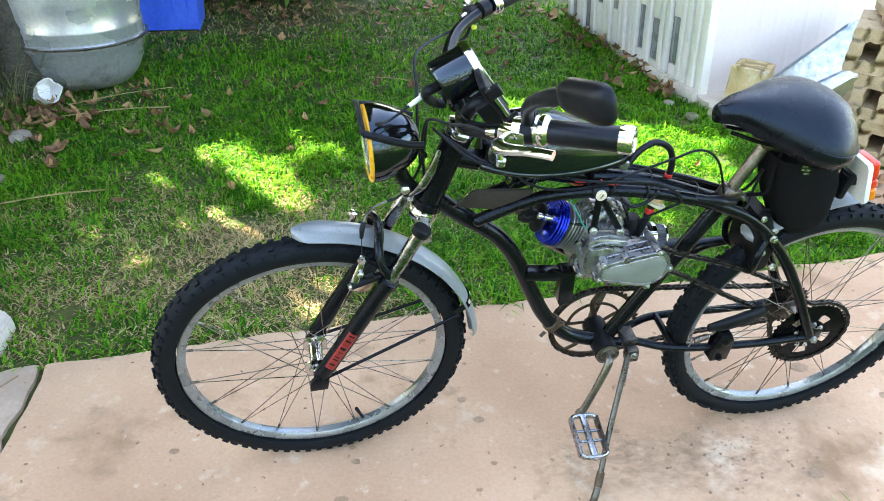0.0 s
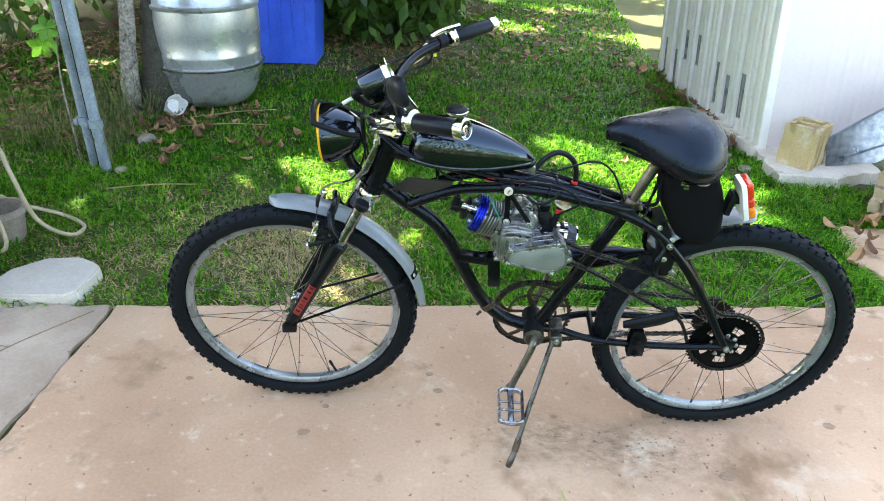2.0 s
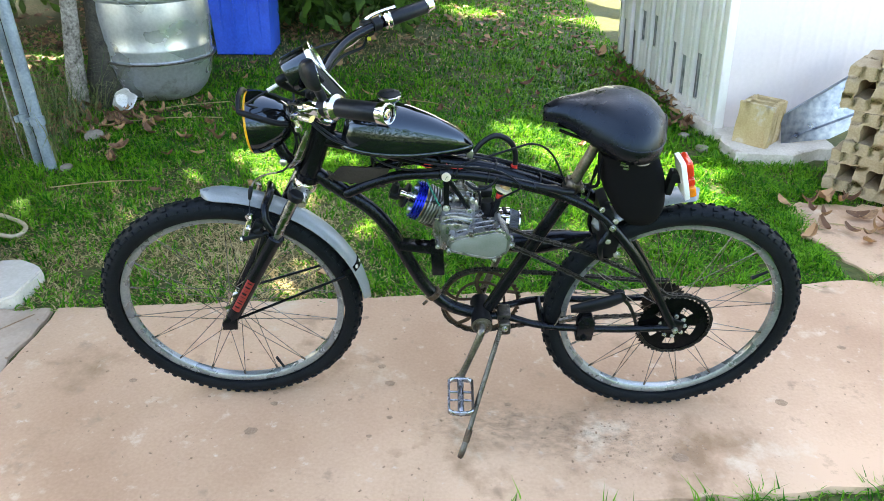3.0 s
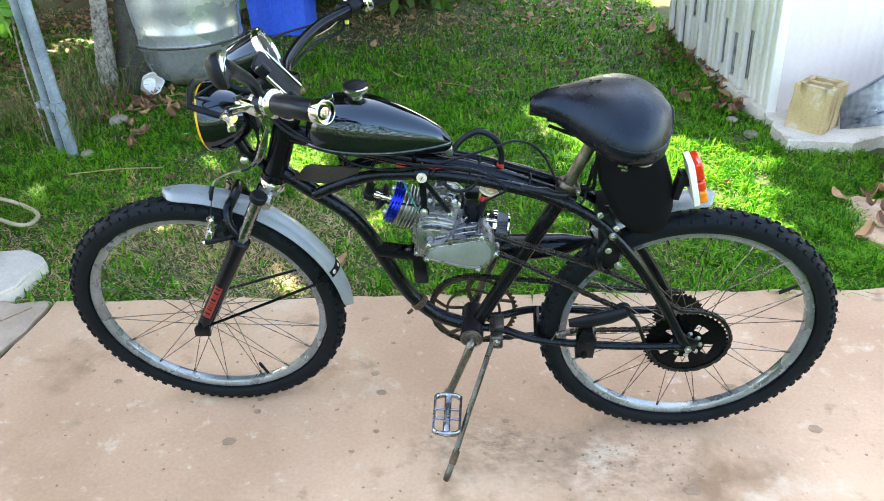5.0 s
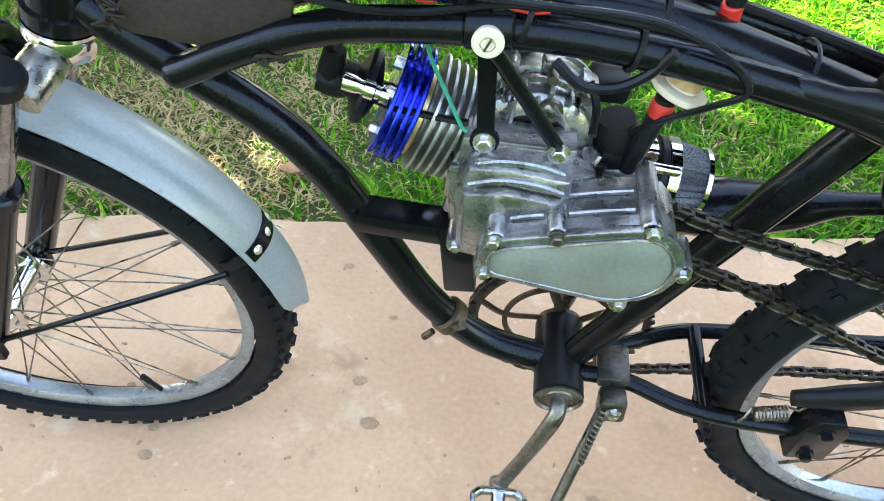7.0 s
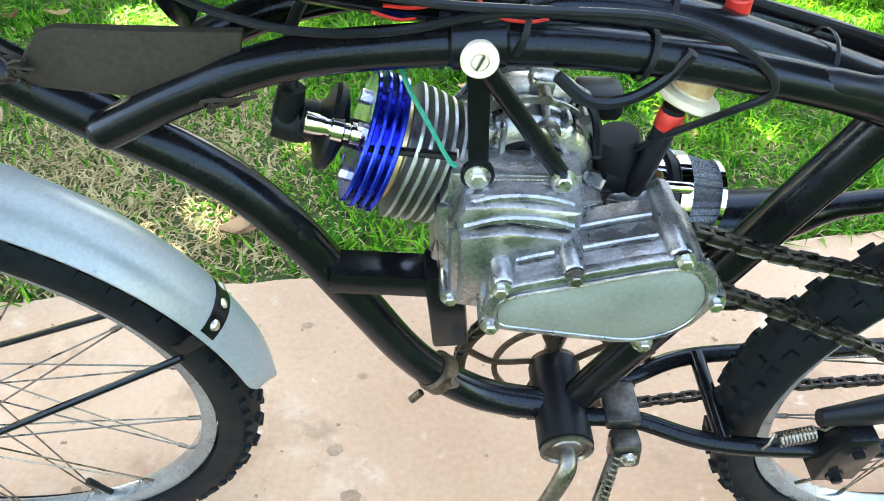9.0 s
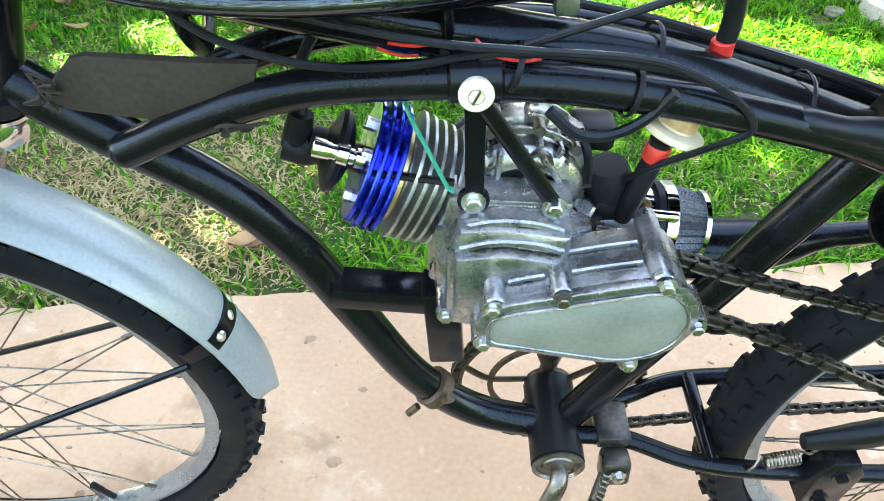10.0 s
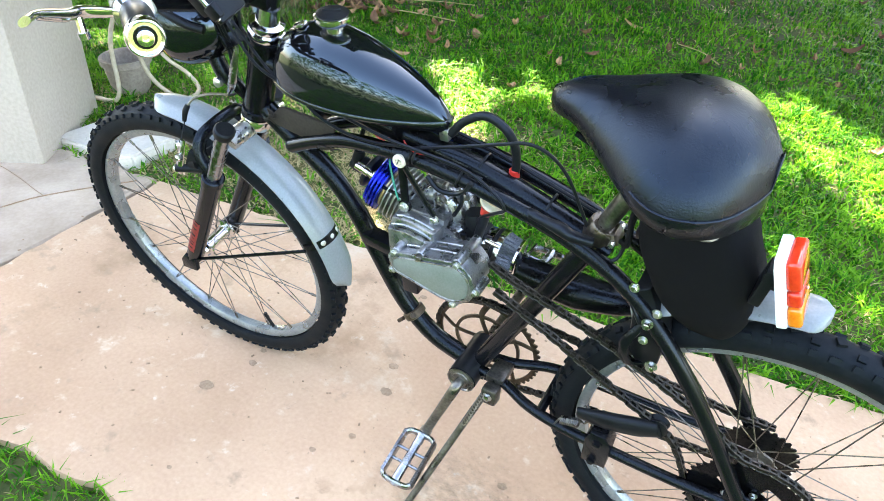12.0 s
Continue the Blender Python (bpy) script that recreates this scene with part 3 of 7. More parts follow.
for x0, y0, x1, y1, h in ((-1.95, 2.35, -1.5, 2.6, 0.03), (-1.95, 2.2, -1.45, 2.32, 0.025), (-0.4, 2.75, -0.15, 2.6, 0.03), (1.45, 1.30, 1.75, 1.18, 0.012), (-1.9, 1.3, -1.5, 1.42, 0.02)):
    bm = B()
    tube(bm, [(x0, y0, LAWN + h), ((x0 + x1) / 2 + 0.02, (y0 + y1) / 2, LAWN + h + 0.012), (x1, y1, LAWN + h)], 0.003, 6)
    thing("twig", "thin dry pale twig on the lawn", "twig", "twigs", bm=bm, material=STRAW)


# ---- shed of white slats ----
SH0, SH1 = Vector((1.337, 2.345)), Vector((1.115, 4.30))     # foot of the slatted side, near and far corner
shed_dir = (SH1 - SH0).normalized()
shed_len = (SH1 - SH0).length
shed_m = Matrix.Translation((SH0.x, SH0.y, 0)) @ PLUMB @ Matrix.Rotation(math.atan2(shed_dir.y, shed_dir.x), 4, "Z")
shed = thing("shed", "white slatted garden shed on a concrete footing", "shed", at=shed_m)
bm = B()
box(bm, (shed_len, 0.06, 2.3), pose(shed_len / 2, -0.055, 1.15))
part("side_wall", bm, DARK_GAP, shed)
bm = B()
box(bm, (shed_len + 0.05, 0.10, 0.085), pose(shed_len / 2, -0.005, 0.02), 0.01)
part("footing", bm, FOOTING, shed, "chipped whitish concrete footing")
slat_rnd = random.Random(5)
s = 0.045
k = 0
while s < shed_len - 0.06:
    w = slat_rnd.choice((0.044, 0.052, 0.058, 0.066))
    if k % 5 in (1, 3) and slat_rnd.random() < 0.8:  # a short slat over a small pane
        z0, hp = slat_rnd.choice(((0.10, 0.24), (0.13, 0.26), (0.30, 0.20), (0.42, 0.30)))
        wide = w + 0.030
        bm = box(B(), (wide, 0.018, 2.2 - z0 - hp), pose(s + wide / 2, -0.010, z0 + hp + (2.2 - z0 - hp) / 2), 0.003)
        part("slat", bm, SLAT_WHITE, shed)
        bm = box(B(), (wide, 0.018, z0 - 0.06), pose(s + wide / 2, -0.010, 0.06 + (z0 - 0.06) / 2), 0.003)
        part("slat", bm, SLAT_WHITE, shed)
        bm = box(B(), (wide - 0.008, 0.006, hp), pose(s + wide / 2, -0.021, z0 + hp / 2))
        part("pane", bm, DARK_GLASS, shed, "dusty grey pane")
        w = wide
    else:
        bm = box(B(), (w, 0.030, 2.2), pose(s + w / 2, -0.008 + slat_rnd.uniform(0.0, 0.010), 0.06 + 1.1), 0.004)
        part("slat", bm, SLAT_WHITE, shed)
    s += w + slat_rnd.choice((0.016, 0.022, 0.030))
    k += 1
bm = B()
box(bm, (0.07, 0.05, 2.25), pose(0.0, -0.018, 1.16), 0.006)
part("corner_post", bm, SLAT_WHITE, shed)
bm = B()                                            # faintly ribbed front
cols = []
for i in range(340):
    w = i * 0.009
    rib = 0.0022 * max(0.0, math.cos(2 * math.pi * w / 0.09)) ** 3 * min(1.0, w / 0.3)
    cols.append([bm.verts.new(q) for q in ((0.02 + 0.03, -0.043 - w, 0.04), (-0.008 - rib, -0.043 - w, 0.04), (-0.008 - rib, -0.043 - w, 2.29), (0.05, -0.043 - w, 2.29))])
for a, b in zip(cols, cols[1:]):
    for j in range(4):
        bm.faces.new((a[j], a[(j + 1) % 4], b[(j + 1) % 4], b[j]))
bm.faces.new(cols[0])
bm.faces.new(cols[-1])
part("front_wall", bm, WHITE_WALL, shed, "smooth white ribbed front wall")
bm = B()
box(bm, (shed_len + 0.2, 3.4, 0.06), pose(shed_len / 2, -1.65, 2.34), 0.01)
part("roof", bm, SLAT_WHITE, shed)


# ---- blocks, sheet, stone ----
def hollow_block(l, w, h, holes, seed, rough=0.004, web=0.028, wall=0.028):
    """A cement block with open cells through it, along z."""
    rnd = random.Random(seed)
    bm = B()
    cell = (l - web * (holes + 1)) / holes
    xs = [-l / 2]
    for i in range(holes):
        xs += [-l / 2 + web + i * (cell + web), -l / 2 + web + i * (cell + web) + cell]
    xs.append(l / 2)
    ys = [-w / 2, -w / 2 + wall, w / 2 - wall, w / 2]
    solid = [[not (i % 2 == 1 and j == 1) for j in range(3)] for i in range(len(xs) - 1)]
    for i in range(len(xs) - 1):
        for j in range(3):
            if solid[i][j]:
                box(bm, (xs[i + 1] - xs[i], ys[j + 1] - ys[j], h), pose((xs[i] + xs[i + 1]) / 2, (ys[j] + ys[j + 1]) / 2, h / 2))
    bmesh.ops.remove_doubles(bm, verts=bm.verts, dist=1e-5)
    seen = {}
    for f in bm.faces:                              # drop the walls shared by two solids
        seen.setdefault(tuple(round(c, 4) for c in f.calc_center_median()), []).append(f)
    bmesh.ops.delete(bm, geom=[f for fs in seen.values() if len(fs) > 1 for f in fs], context="FACES_ONLY")
    bmesh.ops.subdivide_edges(bm, edges=bm.edges, cuts=2, use_grid_fill=True)
    for v in bm.verts:
        v.co += Vector([rnd.uniform(-rough, rough) for _ in range(3)])
    return bm


thing("cement_block", "ochre hollow cement block standing on the footing", "block", bm=hollow_block(0.185, 0.175, 0.215, 2, 1), material=OCHRE_BLOCK, at=pose(1.50, 2.14, 0.045, 0, 0, 51))
STACK = [(2.01, 1.76, 0.0, 0, 22), (2.05, 1.70, 0.19, 0, 16), (1.99, 1.80, 0.38, 0, 24)]
for i, (x, y, z, _, a) in enumerate(STACK):
    m = pose(x, y, z + 0.095, 90, 0, a - 62) @ pose(0, 0, -0.10)
    thing("cement_block", "weathered hollow cement block in a stack", "block", "stacked cement blocks", bm=hollow_block(0.40, 0.19, 0.20, 3, 10 + i, 0.005, 0.052, 0.055), material=BLOCK, at=m)
    m2 = m @ pose(0, 0, 0.205)
    thing("cement_block", "weathered hollow cement block in a stack", "block", "stacked cement blocks", bm=hollow_block(0.40, 0.19, 0.20, 3, 20 + i, 0.005, 0.052, 0.055), material=BLOCK, at=m2)
slab_top = slab("cap_slab", [(1.73, 1.60), (2.10, 1.40), (2.45, 1.85), (2.00, 2.1)], 0.615, 0.035, "thin broken concrete slab lying on the stacked blocks", "slab", BLOCK, 0.012, 9)
slab_top["kind"] = "thing"

bm = B()                                            # grey sheet leaning between the block and the stack
m = pose(1.625, 2.11, 0.045, -16, 0, 8)
prism(bm, [(0.0, 0.0), (0.26, 0.02), (0.50, 0.13), (0.56, 0.44), (0.42, 0.40), (-0.015, 0.145)], -0.003, 0.003)
for a, b in (((-0.01, 0.140), (0.42, 0.395)), ((0.05, 0.03), (0.50, 0.19))):
    tube(bm, [(a[0], -0.004, a[1]), (b[0], -0.004, b[1])], 0.006, 8)
thing("metal_sheet", "bluish grey metal sheet leaning on the shed", "metal sheet", bm=bm, material=SHEET, at=m)

bm = B()
corners = [(-1.837, 0.327), (-1.522, 0.362), (-1.487, 0.392), (-1.502, 0.572), (-1.537, 0.602), (-1.612, 0.627), (-1.732, 0.612), (-1.812, 0.507)]
lo = [bm.verts.new((x, y, -0.03)) for x, y in corners]
hi = [bm.verts.new((x - 0.004, y - 0.004, 0.022 + 0.006 * (i % 3))) for i, (x, y) in enumerate(corners)]
for i in range(8):
    bm.faces.new((lo[i], lo[(i + 1) % 8], hi[(i + 1) % 8], hi[i]))
bm.faces.new(hi)
bmesh.ops.bevel(bm, geom=list(bm.edges), offset=0.008, segments=2, affect="EDGES")
thing("stone_slab", "broken cream paving stone at the lawn's edge", "stone", bm=bm, material=STONE)
for x, y, s in ((-2.03, 1.96, 0.05), (1.23, 2.13, 0.035), (1.18, 2.33, 0.03), (-1.96, 1.55, 0.03)):
    bm = B()
    bmesh.ops.create_icosphere(bm, subdivisions=2, radius=s)
    for v in bm.verts:
        v.co *= 1 + 0.25 * noise.noise(v.co * 20 + Vector((x, y, 0)))
        v.co.z *= 0.6
    thing("stone", "small rounded stone in the grass", "stone", "loose stones", bm=bm, material=CLAY, at=pose(x, y, LAWN + s * 0.45))


# ---- drum, bin, posts, cup, pillar, pot, hose ----
drum = thing("steel_drum", "dented galvanised steel drum with brown patches", "drum", at=pose(-1.975, 2.770, LAWN) @ Matrix.Diagonal((1.09, 1.09, 1.02, 1)))
bm = B()
prof = [(0.02, 0.03), (0.12, 0.015), (0.20, 0.03), (0.245, 0.08), (0.275, 0.15), (0.292, 0.235), (0.306, 0.25), (0.310, 0.262), (0.306, 0.274), (0.298, 0.282),
        (0.300, 0.33), (0.302, 0.345), (0.297, 0.355), (0.307, 0.45), (0.308, 0.55), (0.303, 0.60), (0.312, 0.612), (0.312, 0.625), (0.303, 0.635), (0.296, 0.72), (0.275, 0.84), (0.20, 0.90), (0.02, 0.905)]
lathe(bm, prof, seg=64)
part("body", bm, DRUM, drum)
bm = B()
lathe(bm, [(0.300, 0.262), (0.316, 0.264), (0.318, 0.272), (0.300, 0.276)], seg=64)
part("hoop", bm, DULL_STEEL, drum)
bm = B()
prism(bm, [(-0.24, 0.0), (0.24, 0.0), (0.285, 0.86), (-0.285, 0.86)], -0.24, 0.24, 0.02)
bin_thing = thing("blue_bin", "bright blue plastic bin under the trees", "bin", at=pose(-1.81, 4.0, LAWN + 0.01, 0, 0, 6) @ Matrix.Diagonal((0.86, 0.86, 1.0, 1)))
part("body", bm, BLUE_BIN, bin_thing)
bm = B()
box(bm, (0.60, 0.56, 0.05), pose(0, 0, 0.88), 0.02)
part("lid", bm, BLUE_BIN, bin_thing)
for sx in (-0.16, -0.05, 0.06, 0.17):
    bm = B()
    box(bm, (0.025, 0.02, 0.7), pose(sx, -0.245, 0.42, 3, 0, 0), 0.008)
    part("rib", bm, BLUE_BIN, bin_thing)

for px, py, r, h in ((-2.110, 1.575, 0.021, 2.4), (-2.030, 1.538, 0.026, 2.4)):
    post = thing("metal_post", "blue-grey steel pipe post standing in the lawn", "post", "fence posts", at=pose(px, py, LAWN - 0.05) @ PLUMB)
    bm = B()
    rod(bm, (0, 0, 0), (0.0, 0.0, h), r, 20)
    part("pipe", bm, POST, post)
    bm = B()
    lathe(bm, [(r + 0.001, 0.0), (r + 0.007, 0.004), (r + 0.007, 0.040), (r + 0.001, 0.044)], (0, 0, 0.27), seg=20)
    box(bm, (0.02, 0.03, 0.03), pose(-r - 0.012, -0.01, 0.29), 0.003)
    part("clamp", bm, POST, post)
bm = B()
box(bm, (0.006, 0.006, 1.9), Matrix.Translation((-2.070, 1.550, -0.02)) @ PLUMB @ pose(0, 0, 0.95))
thing("wire_edge", "dark strap between the two posts", "strap", bm=bm, material=BLACK_PLASTIC)

bm = B()                                            # crumpled cup
lathe(bm, [(0.001, 0.0), (0.040, 0.0), (0.052, 0.02), (0.060, 0.095), (0.055, 0.092), (0.046, 0.02), (0.001, 0.012)], seg=18)
for v in bm.verts:
    v.co += Vector((0.018, 0.012, 0.01)) * noise.noise(v.co * 22)
cup = thing("plastic_cup", "crumpled white plastic cup lying on leaves", "cup", bm=bm, material=WHITE_PLASTIC, at=pose(-2.085, 2.40, LAWN + 0.062, 62, 20, 40))

bm = B()                                            # rendered pillar
m = Matrix.Translation((-1.729, 0.216, -0.02)) @ PLUMB @ Matrix.Rotation(math.atan2(0.628 - 0.216, -2.004 + 1.729), 4, "Z")
box(bm, (0.45, 0.60, 2.4), pose(0.225, 0.30, 1.2), 0.008)
thing("wall_pillar", "white rendered pillar on the old slab", "pillar", kind="structure", bm=bm, material=RENDER_WALL, at=m)

bm = B()
lathe(bm, [(0.001, 0.0), (0.06, 0.0), (0.075, 0.02), (0.088, 0.12), (0.098, 0.125), (0.098, 0.15), (0.085, 0.15), (0.07, 0.03), (0.001, 0.02)], seg=24)
thing("clay_pot", "weathered grey-brown clay pot beside the pillar", "pot", bm=bm, material=CLAY, at=pose(-2.035, 0.785, LAWN, 0, 0, 0))
bm = B()
tube(bm, [(-2.784, 1.373, 0.02), (-2.234, 1.083, 0.012), (-1.934, 0.993, 0.01), (-1.774, 0.908, 0.008), (-1.784, 0.823, 0.006), (-1.864, 0.763, 0.10), (-1.904, 0.743, 0.30), (-1.964, 0.783, 0.38), (-2.004, 0.723, 0.22), (-1.944, 0.663, 0.02), (-2.084, 0.623, 0.0)], 0.0085, 10)
thing("garden_hose", "beige garden hose looped over the lawn", "hose", bm=bm, material=HOSE)


# ---- trees: two trunks in view, unseen crowns added above to shade the garden ----
def tree(x, y, h, r, label, limbs, leaves, seed, keep, leaf_size=0.13, bark=None):
    """A tapered trunk with limbs and a crown of single leaves; keep(p) says whether a leaf may hang at p."""
    rnd = random.Random(seed)
    t = thing("tree", label, "tree", "trees", at=pose(x, y, LAWN))
    bm = B()
    tube(bm, [(-0.03, 0, -0.05), (0.0, 0, 0.25), (0.06, 0.02, 0.9), (0.10, 0.0, h * 0.55), (0.0, 0.1, h)], [r * 1.25, r, r * 0.85, r * 0.7, r * 0.3], 14)
    for v in bm.verts:
        v.co += Vector((v.co.x, v.co.y, 0)) * 0.22 * noise.noise(v.co * 14)
    part("trunk", bm, bark or BARK, t)
    ends = []
    for lx, ly, lz in limbs:
        bm = B()
        a = Vector((0.08, 0.02, h * rnd.uniform(0.5, 0.8)))
        e = Vector((lx, ly, lz))
        tube(bm, [a, a.lerp(e, 0.5) + Vector((0, 0, 0.3)), e], [r * 0.5, r * 0.3, r * 0.08], 8)
        part("limb", bm, BARK, t)
        ends.append((a, e))
    verts, faces = [], []
    base = Vector((x, y, LAWN))
    lo, hi = leaves[1], leaves[2]
    for i in range(leaves[0]):
        p = Vector((rnd.uniform(lo[0], hi[0]), rnd.uniform(lo[1], hi[1]), rnd.uniform(lo[2], hi[2])))
        if not keep(p):
            continue
        q = p - base
        m = Euler((rnd.uniform(-0.7, 0.7), rnd.uniform(-0.7, 0.7), rnd.uniform(0, 6.3))).to_matrix()
        s = leaf_size * rnd.uniform(0.7, 1.3)
        k = len(verts)
        for c in ((-s, 0, 0), (-s * 0.2, -s * 0.55, s * 0.08), (s, 0, -s * 0.1), (-s * 0.2, s * 0.55, s * 0.08)):
            verts.append(tuple(q + m @ Vector(c)))
        faces += [(k, k + 1, k + 2), (k, k + 2, k + 3)]
    crown = new("crown", poly_mesh("crown", verts, faces, LEAF))
    crown.parent = t
    return t


# lawn spots to be sunlit (x, y, radius): holes cut in the added crowns
GAPS = [(1.00, 1.86, 0.18), (1.22, 1.78, 0.14), (0.74, 1.62, 0.13), (0.88, 1.45, 0.12), (-1.06, 1.84, 0.07), (-1.32, 1.52, 0.08), (-1.05, 1.20, 0.07), (-1.517, 1.869, 0.11), (-1.229, 1.889, 0.10), (-1.112, 1.770, 0.10), (-0.995, 1.652, 0.12), (-0.878, 1.512, 0.11), (-0.849, 1.282, 0.12), (-0.817, 1.074, 0.10), (-0.546, 0.745, 0.08), (-0.575, 0.553, 0.06), (-0.708, 1.218, 0.06),
        (0.192, 2.367, 0.13), (0.261, 2.308, 0.18), (0.378, 2.179, 0.20), (0.505, 2.052, 0.22), (0.632, 1.933, 0.23), (0.752, 1.857, 0.19), (0.910, 1.742, 0.15), (0.422, 1.813, 0.12), (0.291, 1.151, 0.07), (0.973, 1.556, 0.12), (0.867, 1.476, 0.15), (1.128, 1.599, 0.13), (1.061, 1.246, 0.09), (-0.378, 1.072, 0.07), (0.131, 1.003, 0.06), (0.984, 1.346, 0.08), (0.648, 1.619, 0.10), (0.522, 1.294, 0.07),
        (-1.908, 1.124, 0.10), (-2.574, 1.078, 0.14), (-3.186, 3.355, 0.25), (-2.719, 4.652, 0.22), (0.311, 1.595, 0.08), (0.067, 1.862, 0.08), (-0.684, 1.757, 0.09), (-0.256, 1.503, 0.05)]
gap_rnd = random.Random(77)
GAPS += [(gap_rnd.uniform(-2.3, -0.9), gap_rnd.uniform(0.5, 1.7), gap_rnd.uniform(-0.02, 0.05)) for _ in range(40)]
GAPS += [(gap_rnd.uniform(-1.5, 1.1), gap_rnd.uniform(0.55, 2.3), gap_rnd.uniform(-0.02, 0.045)) for _ in range(80)]
GAPS += [(gap_rnd.uniform(-1.6, -0.5), gap_rnd.uniform(1.0, 2.0), gap_rnd.uniform(-0.02, 0.04)) for _ in range(16)]
GAPS += [(gap_rnd.uniform(0.4, 1.35), gap_rnd.uniform(0.95, 2.0), gap_rnd.uniform(0.0, 0.08)) for _ in range(26)]


def shades(p):
    """Whether a leaf at p keeps out of the sun's way to the chosen lit spots and the striped far lawn."""
    g = p - SUN * ((p.z - LAWN) / SUN.z)
    if g.y > 4.9 + 0.35 * math.sin(g.x * 3.1) + 0.25 * math.sin(g.x * 7.7 + 1) and g.x > -0.35 + 0.2 * math.sin(g.y * 4):
        if math.sin(g.y * 4.6 + g.x * 1.7) + 0.8 * math.sin(g.x * 5.1 - 1.9 * g.y) > 0.1:
            return False
    for gx, gy, gr in GAPS:
        if (g.x - gx) ** 2 + (g.y - gy) ** 2 < (gr + 0.06) ** 2:
            return False
    return True


H0, H1 = 4.0, 5.4
shift = SUN / SUN.z
tree(-2.335, 2.44, 4.6, 0.050, "grey-barked tree beside the steel drum", [(-2.2, 3.0, 4.3), (-0.5, 4.0, 4.4), (-2.5, 0.6, 4.2), (0.6, 2.4, 4.4), (-1.5, 5.2, 4.5)],
     (98000, (-6.2 + shift.x * H0, -3.6 + shift.y * H0, H0), (2.6 + shift.x * H0, 8.4 + shift.y * H0, H1)), 35, shades)
# the trunk stands in view; its low crown is added above to darken the back left
tree(-2.21, 2.57, 4.2, 0.105, "dark-barked trunk close behind the first tree", [(-1.0, 1.4, 4.0), (0.6, 1.6, 4.1)],
     (6500, (-5.0, 2.9, 1.25), (-0.9, 5.2, 2.4)), 32, shades, bark=DARK_BARK)
# both trees below are added out of view, as low leaf cover against skylight
tree(-0.9, 8.3, 4.8, 0.11, "unseen tree added behind the lawn, its low crown shading the middle", [(0.2, -3.2, 2.9), (-0.6, -3.8, 2.7), (1.4, -3.6, 3.0)],
     (19000, (-1.9, 2.5, 1.95), (0.9, 5.0, 3.1)), 34, shades, bark=DARK_BARK)
tree(-1.3, 7.4, 4.8, 0.12, "unseen dark tree added past the lawn to shade its far end", [(-1.5, 1.0, 4.2), (0.4, 1.6, 4.3)],
     (24000, (-5.0, 4.5, 0.85), (-0.2, 9.2, 2.4)), 33, shades, bark=DARK_BARK)

vine = thing("vine", "bright green vine leaves beside the posts", "vine", at=pose(-2.24, 1.66, LAWN))
bm = B()
tube(bm, [(0.0, 0, 0), (-0.02, 0.02, 0.4), (0.03, 0.0, 0.8), (-0.03, 0.03, 1.4)], 0.004, 6)
part("stem", bm, BARK, vine)
vr = random.Random(3)
bm = B()
ring = [bm.verts.new((0.055 * (1 + 0.28 * math.cos(5 * 2 * math.pi * i / 20)) * math.cos(2 * math.pi * i / 20), 0.055 * (1 + 0.28 * math.cos(5 * 2 * math.pi * i / 20)) * math.sin(2 * math.pi * i / 20), 0.006 * (i % 2))) for i in range(20)]
hub_v = bm.verts.new((0, 0, 0.012))
for i in range(20):
    bm.faces.new((ring[i], ring[(i + 1) % 20], hub_v))
vine_leaf = mesh_of("leaf", bm, VINE)
for i in range(26):
    ob = new("leaf", vine_leaf)
    ob.parent = vine
    ob.matrix_local = pose(vr.gauss(-0.03, 0.06), vr.gauss(0.0, 0.05), vr.uniform(0.55, 1.4), vr.uniform(40, 110), vr.uniform(-30, 30), vr.uniform(-60, 60))
hedge_rnd = random.Random(9)
verts, faces = [], []                               # dark undergrowth that closes the garden at the back
for i in range(19000):
    x, y, z = hedge_rnd.uniform(-7, 3.4), 9.2 + hedge_rnd.gauss(0, 0.35), abs(hedge_rnd.gauss(0.9, 0.7))
    if i % 3 == 1:
        x, y, z = hedge_rnd.uniform(-2.6, -0.55), 5.15 + hedge_rnd.gauss(0, 0.3) + 0.25 * math.sin(x * 3), abs(hedge_rnd.gauss(0.75, 0.5))
    if i >= 13000:                                  # an unseen row added behind the path to darken low reflections
        x, y, z = hedge_rnd.uniform(-6, 6), -3.9 + hedge_rnd.gauss(0, 0.3), hedge_rnd.uniform(0, 2.3)
    elif i % 3 == 0:
        x, y = -4.6 + hedge_rnd.gauss(0, 0.3), hedge_rnd.uniform(0.8, 9.2)
    m = Euler((hedge_rnd.uniform(0, 3), hedge_rnd.uniform(0, 3), hedge_rnd.uniform(0, 6))).to_matrix()
    s = hedge_rnd.uniform(0.05, 0.11)
    k = len(verts)
    verts += [tuple(Vector((x, y, z)) + m @ Vector(c)) for c in ((-s, 0, 0), (0, -s * 0.5, 0), (s, 0, 0), (0, s * 0.5, 0))]
    faces += [(k, k + 1, k + 2, k + 3)]
tagged(new("hedge", poly_mesh("hedge", verts, faces, LEAF)), "dark undergrowth at the garden's edge, with an added unseen row behind the path", "hedge", kind="stuff")


# ---- the motorised bicycle ----
# Built upright along x (front towards -x, its left side towards -y), then leant on its stand.
BIKE = Matrix.Translation((0.015, 0.044, 0.016)) @ Matrix.Rotation(radians(3.6), 4, "Z") @ Matrix.Rotation(radians(6.1), 4, "X") @ Matrix.Rotation(radians(-1.8), 4, "Y")
bike = thing("motorised_bicycle", "black cruiser bicycle with a small petrol engine on its kickstand", "bicycle", at=BIKE)
WHEEL_SIZE = 0.97                                   # of the radii written in wheel()
